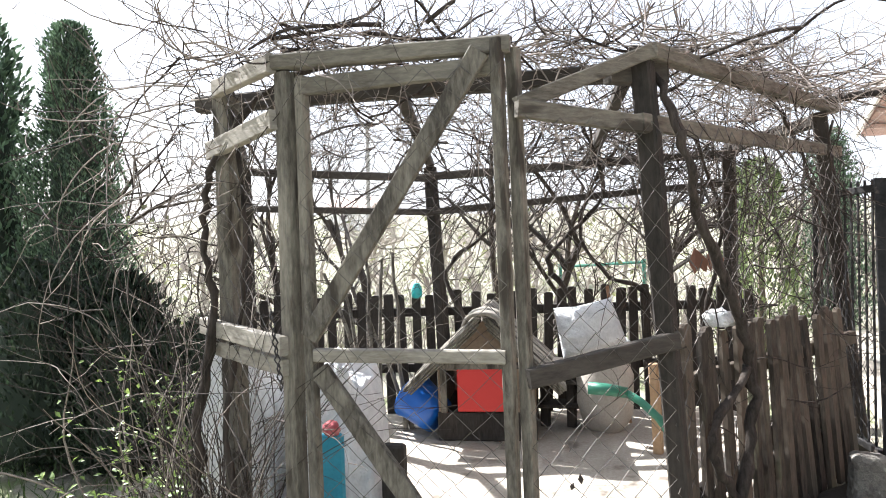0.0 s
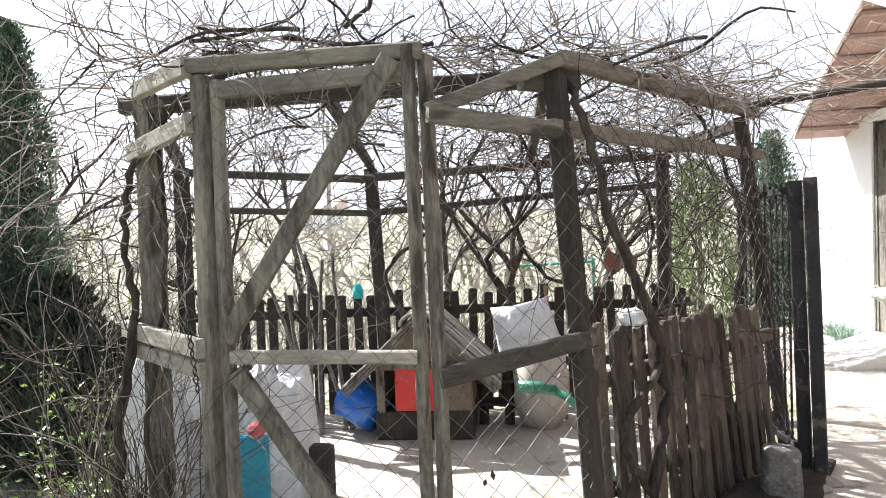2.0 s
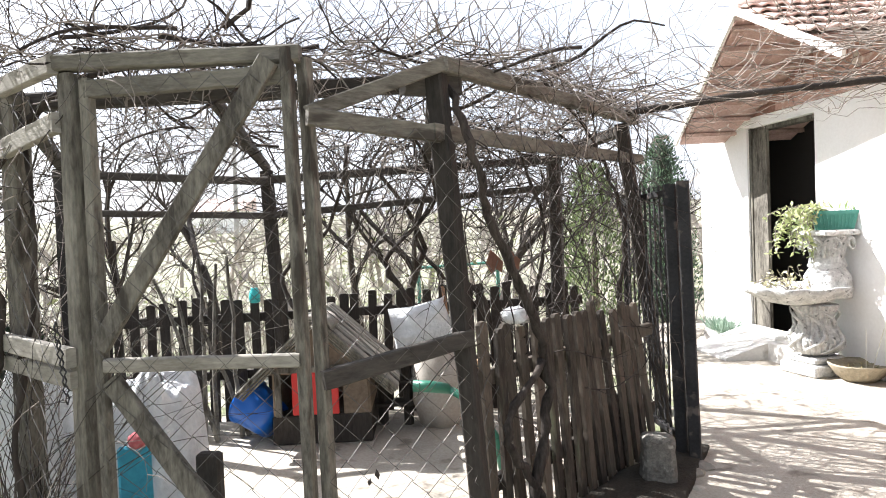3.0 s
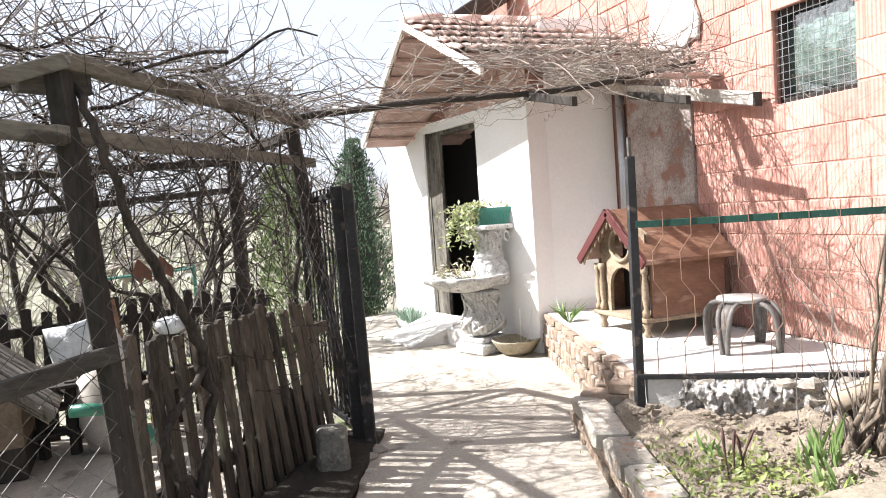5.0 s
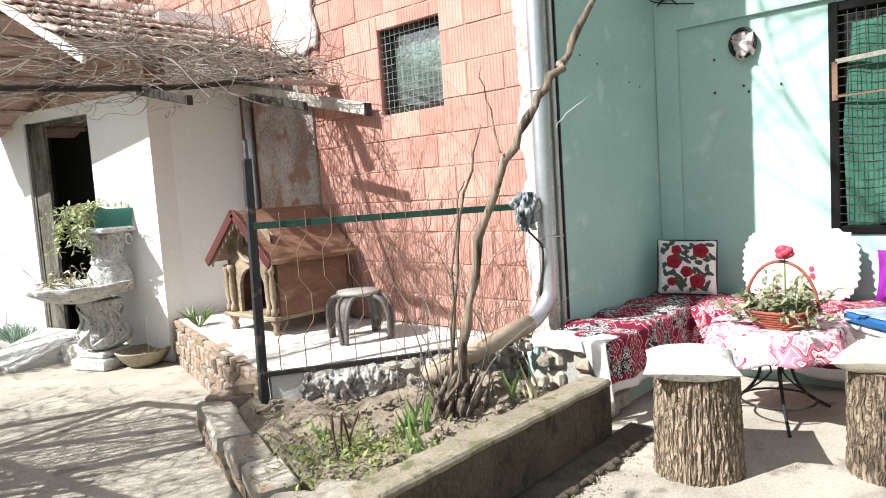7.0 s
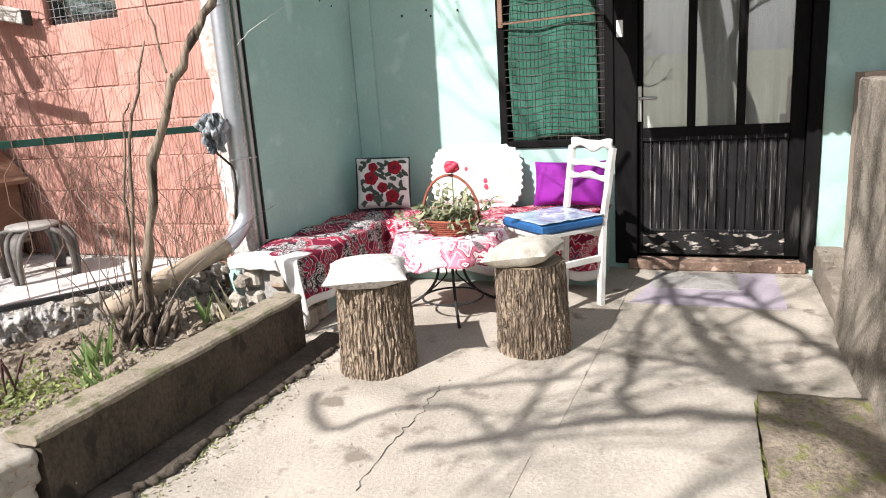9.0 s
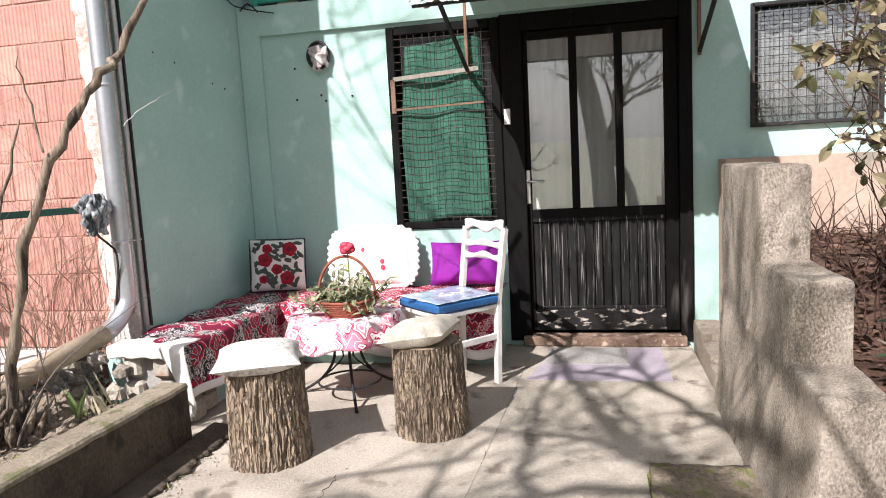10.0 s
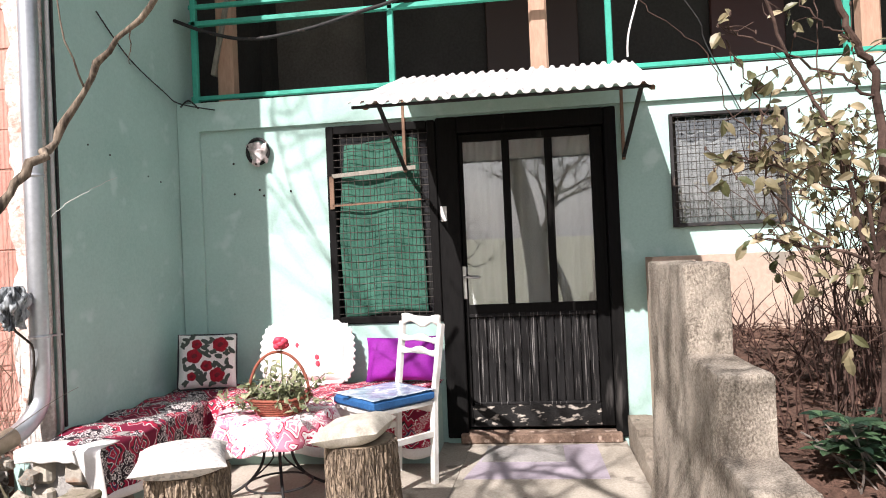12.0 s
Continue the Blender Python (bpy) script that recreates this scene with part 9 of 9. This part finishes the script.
# big walnut behind the walker; its limbs shade the yard
random.seed(5)
tree = thing("yard_tree", "large bare tree with wide limbs shading the yard", "tree")
part("trunk", Geo(smooth=True).tube(smooth_line([(-3.4, -0.6, -0.1), (-3.35, -0.5, 1.2), (-3.1, -0.3, 2.4), (-2.8, 0.0, 3.3)], 4), taper(13, 0.24, 0.15), 12), BARK, tree)
BOUGHS = (
    (((-2.8, 0.0, 3.3), (-2.0, 0.4, 3.65), (-1.35, 0.62, 3.85), (-1.0, 0.82, 3.9), (-0.77, 0.99, 3.92), (-0.58, 1.13, 3.93), (-0.35, 1.27, 3.95), (0.05, 1.4, 3.97), (0.44, 1.51, 3.98), (0.82, 1.6, 4.0)), 0.085, 0.022, 5),
    (((-1.35, 0.62, 3.85), (-1.0, 0.85, 3.95), (-0.93, 1.07, 3.95), (-0.89, 1.29, 3.97), (-1.0, 1.58, 4.0), (-1.18, 1.89, 4.03), (-1.37, 2.15, 4.07), (-1.52, 2.38, 4.1)), 0.042, 0.016, 7),
    (((-1.0, 0.6, 3.9), (-0.46, 0.77, 4.0), (-0.11, 0.94, 4.03), (0.25, 1.15, 4.05), (0.44, 1.48, 4.07), (0.25, 1.79, 4.1)), 0.036, 0.012, 5),
    (((-1.0, 1.62, 4.0), (-0.73, 1.69, 4.03), (-0.26, 1.69, 4.05), (0.19, 1.68, 4.07), (0.72, 1.63, 4.1)), 0.03, 0.012, 6),
    (((-0.65, 1.12, 3.97), (-0.56, 1.3, 4.03), (-0.49, 1.48, 4.05), (-0.49, 1.76, 4.07), (-0.46, 1.99, 4.1)), 0.03, 0.012, 4),
    (((-1.05, 2.9, 3.95), (-1.38, 2.71, 4.0), (-1.2, 2.54, 4.03), (-1.12, 2.31, 4.05), (-1.23, 2.19, 4.07), (-1.39, 2.12, 4.1)), 0.02, 0.010, 3),
    (((-1.02, 2.5, 4.0), (-0.89, 2.28, 4.03), (-0.83, 2.1, 4.07), (-0.8, 1.93, 4.1)), 0.018, 0.008, 3),
    (((-2.8, 0.0, 3.3), (-1.6, 1.2, 4.6), (-0.2, 2.2, 5.2), (1.2, 2.75, 5.3), (1.9, 2.7, 5.45)), 0.022, 0.005, 18),
    (((-2.8, 0.0, 3.3), (-1.9, -0.1, 4.2), (-0.6, -0.2, 4.9)), 0.09, 0.035, 7),
    (((-2.8, 0.0, 3.3), (-3.4, 1.2, 4.4), (-3.2, 2.2, 5.4)), 0.08, 0.035, 7),
)
for knots, r, r_end, twigs in BOUGHS:
    g = Geo(smooth=True)
    line = gnarl(smooth_line(knots, 5), 0.012)
    g.tube(line, taper(len(line), r, r_end), 8, False)
    for _ in range(twigs):
        q = random.choice(line[3:])
        bare_tree(g, q, 2.0, 0.7, 2, 0.014 if r > 0.03 else 0.007, 5, (random.gauss(0, 1.2), random.gauss(0, 1.2)))
    part("limb", g, BARK, tree)
g = Geo(smooth=True)
line = gnarl(smooth_line([(-2.0, 0.2, 3.42), (-0.9, 0.26, 3.40), (0.1, 0.33, 3.46), (1.1, 0.36, 3.62)], 6), 0.01)
g.tube(line, taper(len(line), 0.018, 0.006), 6, False)
for _ in range(34):
    q = random.choice(line[5:]) + Vector((random.uniform(-0.06, 0.06), 0, 0))
    n = random.randint(7, 12)
    g.tube(wander(q, (random.gauss(0, 0.14), random.gauss(0, 0.08), 1), n, 0.075, 0.035), taper(n + 1, random.uniform(0.004, 0.009), 0.002), 5, False)
part("limb", g, BARK, tree)
settle(tree)

random.seed(8)
single("bare_fruit_tree", bare_tree(Geo(), (-7.2, -1.3, -0.1), 5.6, 0.75, 5, 0.13, 6), BARK, "leafless spreading tree across the yard", "tree", "bare fruit trees")
single("bare_fruit_tree", bare_tree(Geo(), (-9.0, 1.6, -0.1), 5.0, 0.75, 4, 0.11, 6), BARK, "leafless tree far across the yard", "tree", "bare fruit trees")

ev = thing("house_eave", "dark timber verge of the house roof behind the shed", "roof")
part("verge_beam", Geo().timber((3.05, 6.9, 3.16), (4.4, 6.4, 3.95), 0.5, 0.12), WOOD_DARK, ev)
part("support_wall", Geo().prism([(3.72, 6.45), (4.0, 6.45), (4.0, 7.0), (3.72, 7.0)], 0.0, 3.5), MORTAR, ev)
settle(ev)
dp2 = thing("downpipe", "thin grey pipe in the corner by the shed", "drain pipe")
part("pipe", Geo(smooth=True).tube([(3.665, 4.88, 0.33), (3.665, 4.88, 2.35)], 0.035, 12), ZINC, dp2)
settle(dp2)


# ---- clay blocks of the house wall ----
random.seed(83)
BL, BH, JOINT = 0.272, 0.205, 0.0065
block_cache = {}


def block_mesh(length, height, mat, depth=0.03):
    key = (round(length, 3), round(height, 3), mat.name)
    if key not in block_cache:
        me = Geo().box((0, 0, 0), (depth, length, height), bevel=0.004).mesh("block")
        me.materials.append(mat)
        block_cache[key] = me
    return block_cache[key]


def cut(spans, a, b):
    out = []
    for s, e in spans:
        if e <= a or s >= b:
            out.append((s, e))
        else:
            if a - s > 0.05:
                out.append((s, a))
            if e - b > 0.05:
                out.append((b, e))
    return out


part("mortar_bed", wall_boxes([(3.6945, 3.7145, 2.165, 2.772, 0.335, 3.2), (3.6945, 3.7145, 2.772, 3.328, 0.335, 1.728), (3.6945, 3.7145, 2.772, 3.328, 2.292, 3.2), (3.6945, 3.7145, 3.328, 4.04, 0.335, 3.2)]), surface("pink_mortar", (0.50, 0.30, 0.24), (0.30, 0.17, 0.13), 0.95, 5, 60, 0.8), wall_brick)
row = 0
z = 0.335
while z < 3.25:
    y = 2.17 - (BL / 2 if row % 2 else 0)
    while y < 6.6:
        spans = [(max(y, 2.165), y + BL - JOINT)]
        if z + BH > 1.735 and z < 2.285:
            for s, e in spans:
                s, e = max(s, 2.775), min(e, 3.325)
                for z0, z1 in ((z, 1.732), (2.288, z + BH - JOINT)):
                    if e - s > 0.03 and z1 - z0 > 0.025 and z0 < z + BH and z1 > z:
                        piece("block", block_mesh(e - s, z1 - z0, CLAY), Matrix.Translation((3.704, (s + e) / 2, (z0 + z1) / 2)), wall_brick)
            spans = cut(spans, 2.775, 3.325)
        if z < 2.3:
            spans = cut(spans, 4.045, 7.0)
        elif y < 5.4 + 0.0 and roof_z(min(y, 5.5)) > z + BH:
            spans = []
        for s, e in spans:
            if e - s < 0.03:
                continue
            L = round((e - s) / 0.02) * 0.02 if e - s < BL - JOINT - 0.002 else BL - JOINT
            L = min(L, e - s)
            m = Matrix.Translation((3.704 + random.uniform(-0.0025, 0.0025), (s + e) / 2, z + (BH - JOINT) / 2 + random.uniform(-0.002, 0.002))) @ Matrix.Rotation(radians(random.uniform(-0.4, 0.4)), 4, "X")
            piece("block", block_mesh(L, BH - JOINT, CLAY), m, wall_brick)
        y += BL
    z += BH
    row += 1

# ---- bricks and stones of the bed and terrace ----
bed_edge = thing("bed_edging", "loose edging of old bricks and stones round the bed", "edging", kind="structure")
stone_meshes = []
for k in range(6):
    me = Geo().blob((k * 1.7, 0.3 * k, 0.2), (0.5, 0.5, 0.5), 6, 10, 0.55, 1.6, m=Matrix.Identity(4)).mesh("stone")
    me.materials.append(STONE)
    stone_meshes.append(me)
corner_stone = Geo(smooth=True).worn_block((-0.5, -0.5, -0.5), (0.5, 0.5, 0.5), 0.11, 0.2, 0.08).mesh("corner_stone")
corner_stone.materials.append(STONE)
brick_mesh = Geo().box((0, 0, 0), (0.25, 0.12, 0.065), bevel=0.009).mesh("brick")
brick_mesh.materials.append(BRICK)
upright_brick = Geo().box((0, 0, 0), (0.082, 0.09, 0.092), bevel=0.011).mesh("upright_brick")
upright_brick.materials.append(BRICK)
squared_stone = Geo().box((0, 0, 0), (0.105, 0.06, 0.115), bevel=0.016).mesh("squared_stone")
squared_stone.materials.append(STONE)
pale_brick = Geo().box((0, 0, 0), (0.30, 0.16, 0.085), bevel=0.012).mesh("slab_brick")
pale_brick.materials.append(STONE)


def course(a, b, z, mesh, step, jitter, parent, name, turn=0.0, skew=3.0, scale=None):
    a, b = Vector(a), Vector(b)
    d = b - a
    n = max(1, int(d.length / step))
    an = math.degrees(math.atan2(d.y, d.x)) + turn
    for i in range(n):
        p = a + d * ((i + 0.5) / n)
        m = Matrix.Translation((p.x + random.uniform(-jitter, jitter), p.y + random.uniform(-jitter, jitter), z + random.uniform(-jitter, jitter) * 0.4)) @ Matrix.Rotation(radians(an + random.uniform(-skew, skew)), 4, "Z") @ Matrix.Rotation(radians(random.uniform(-skew, skew) * 0.6), 4, "X")
        if scale:
            m = m @ Matrix.Diagonal((scale[0] * random.uniform(0.85, 1.15), scale[1] * random.uniform(0.85, 1.15), scale[2] * random.uniform(0.85, 1.15), 1))
        piece(name, random.choice(mesh) if isinstance(mesh, list) else mesh, m, parent)


for z in (0.02, 0.085):
    course((1.72, 1.80, 0), (2.22, 3.30, 0), z, brick_mesh, 0.262, 0.010, bed_edge, "brick")
course((1.76, 1.98, 0), (2.22, 3.26, 0), 0.165, pale_brick, 0.33, 0.014, bed_edge, "slab", skew=5)
for z in (0.05, 0.125, 0.20):
    course((2.20, 3.26, 0), (2.58, 2.86, 0), z, brick_mesh, 0.262, 0.008, bed_edge, "brick")
course((2.22, 3.24, 0), (2.56, 2.87, 0), 0.262, brick_mesh, 0.262, 0.008, bed_edge, "brick", skew=5)
for x, y, z, s in ((1.69, 1.72, 0.08, 0.20), (1.74, 1.84, 0.15, 0.17), (1.68, 1.58, 0.12, 0.17), (1.80, 1.72, 0.19, 0.16), (1.72, 1.57, 0.21, 0.15)):
    piece("stone", corner_stone, Matrix.Translation((x, y, z)) @ Matrix.Rotation(random.uniform(0, 6), 4, "Z") @ Matrix.Diagonal((s * 1.3, s, s * 0.75, 1)), bed_edge)
settle(bed_edge)
terr_edge = thing("terrace_facing", "rough stone and brick facing of the terrace edge", "facing", kind="structure")
for z, off in ((0.03, 0.0), (0.13, 0.05), (0.225, 0.0)):
    course((2.36 + off * 0.1, 2.96 + off, 0), (3.03, 5.16, 0), z, upright_brick, 0.088, 0.007, terr_edge, "brick", skew=5, scale=(1, 1, 1))
course((2.385, 2.95, 0), (3.05, 5.16, 0), 0.302, upright_brick, 0.20, 0.004, terr_edge, "capping", skew=3, scale=(2.3, 1.25, 0.55))
for z in (0.16, 0.24, 0.31):
    course((2.56, 2.785, 0), (3.02, 2.425, 0), z, stone_meshes, 0.10, 0.010, terr_edge, "stone", skew=40, scale=(0.12, 0.075, 0.075))
    course((3.02, 2.425, 0), (3.50, 2.245, 0), z, stone_meshes, 0.11, 0.010, terr_edge, "stone", skew=40, scale=(0.12, 0.08, 0.08))
lump = Geo(smooth=True)
for a, b in (((2.50, 2.80, 0), (3.02, 2.415, 0)), ((3.02, 2.415, 0), (3.60, 2.235, 0))):
    a, b = Vector(a), Vector(b)
    out = Vector((b.y - a.y, a.x - b.x, 0)).normalized()

    def skirt(u, v):
        q = a.lerp(b, u) + out * (0.035 + 0.028 * noise.noise(Vector((u * 9, v * 3, a.x))) + 0.026 * noise.noise(Vector((u * 25, v * 8, a.x))) + 0.012 * noise.noise(Vector((u * 60, v * 18, a.x))) - 0.05 * max(0, v - 0.8) * 5)
        return (q.x, q.y, 0.10 + 0.235 * v + 0.012 * noise.noise(Vector((u * 17, v * 5, 3))))
    lump.grid(skirt, 130, 26, 0.04)
part("cement_skirt", lump, surface("lumpy_lime_cement", (0.60, 0.575, 0.54), (0.26, 0.24, 0.215), 0.95, 9, 60, 1.0, third=(0.13, 0.115, 0.10), third_at=0.58, depth=0.02, span=(0.44, 0.66)), terr_edge, "lumpy pale cement edge")
settle(terr_edge)
pillar = thing("stone_pillar", "stub wall of field stones under the bench end", "masonry", kind="structure")
part("core", wall_boxes([(3.44, 3.77, 1.66, 1.96, 0, 0.41)]), CEMENT, pillar)
for z in (0.06, 0.19, 0.32):
    course((3.435, 1.63, 0), (3.435, 1.97, 0), z, squared_stone, 0.115, 0.005, pillar, "stone", skew=4, scale=(1, 1, 1))
    course((3.47, 1.645, 0), (3.74, 1.645, 0), z, squared_stone, 0.13, 0.005, pillar, "stone", skew=4, scale=(1.1, 1, 1))
settle(pillar)
for x, y, z, s in ((3.38, 1.92, 0.30, 0.09), (3.30, 1.90, 0.22, 0.10), (3.2, 1.95, 0.2, 0.09), (3.36, 2.02, 0.37, 0.08)):
    ob = piece("loose_stone", random.choice(stone_meshes), Matrix.Translation((x, y, z)) @ Matrix.Rotation(random.uniform(0, 6), 4, "Z") @ Matrix.Diagonal((s, s, s * 0.8, 1)), None)
    tagged(ob, "broken brick and stone beside the drain pipe", "stone", "rubble by the pipe")
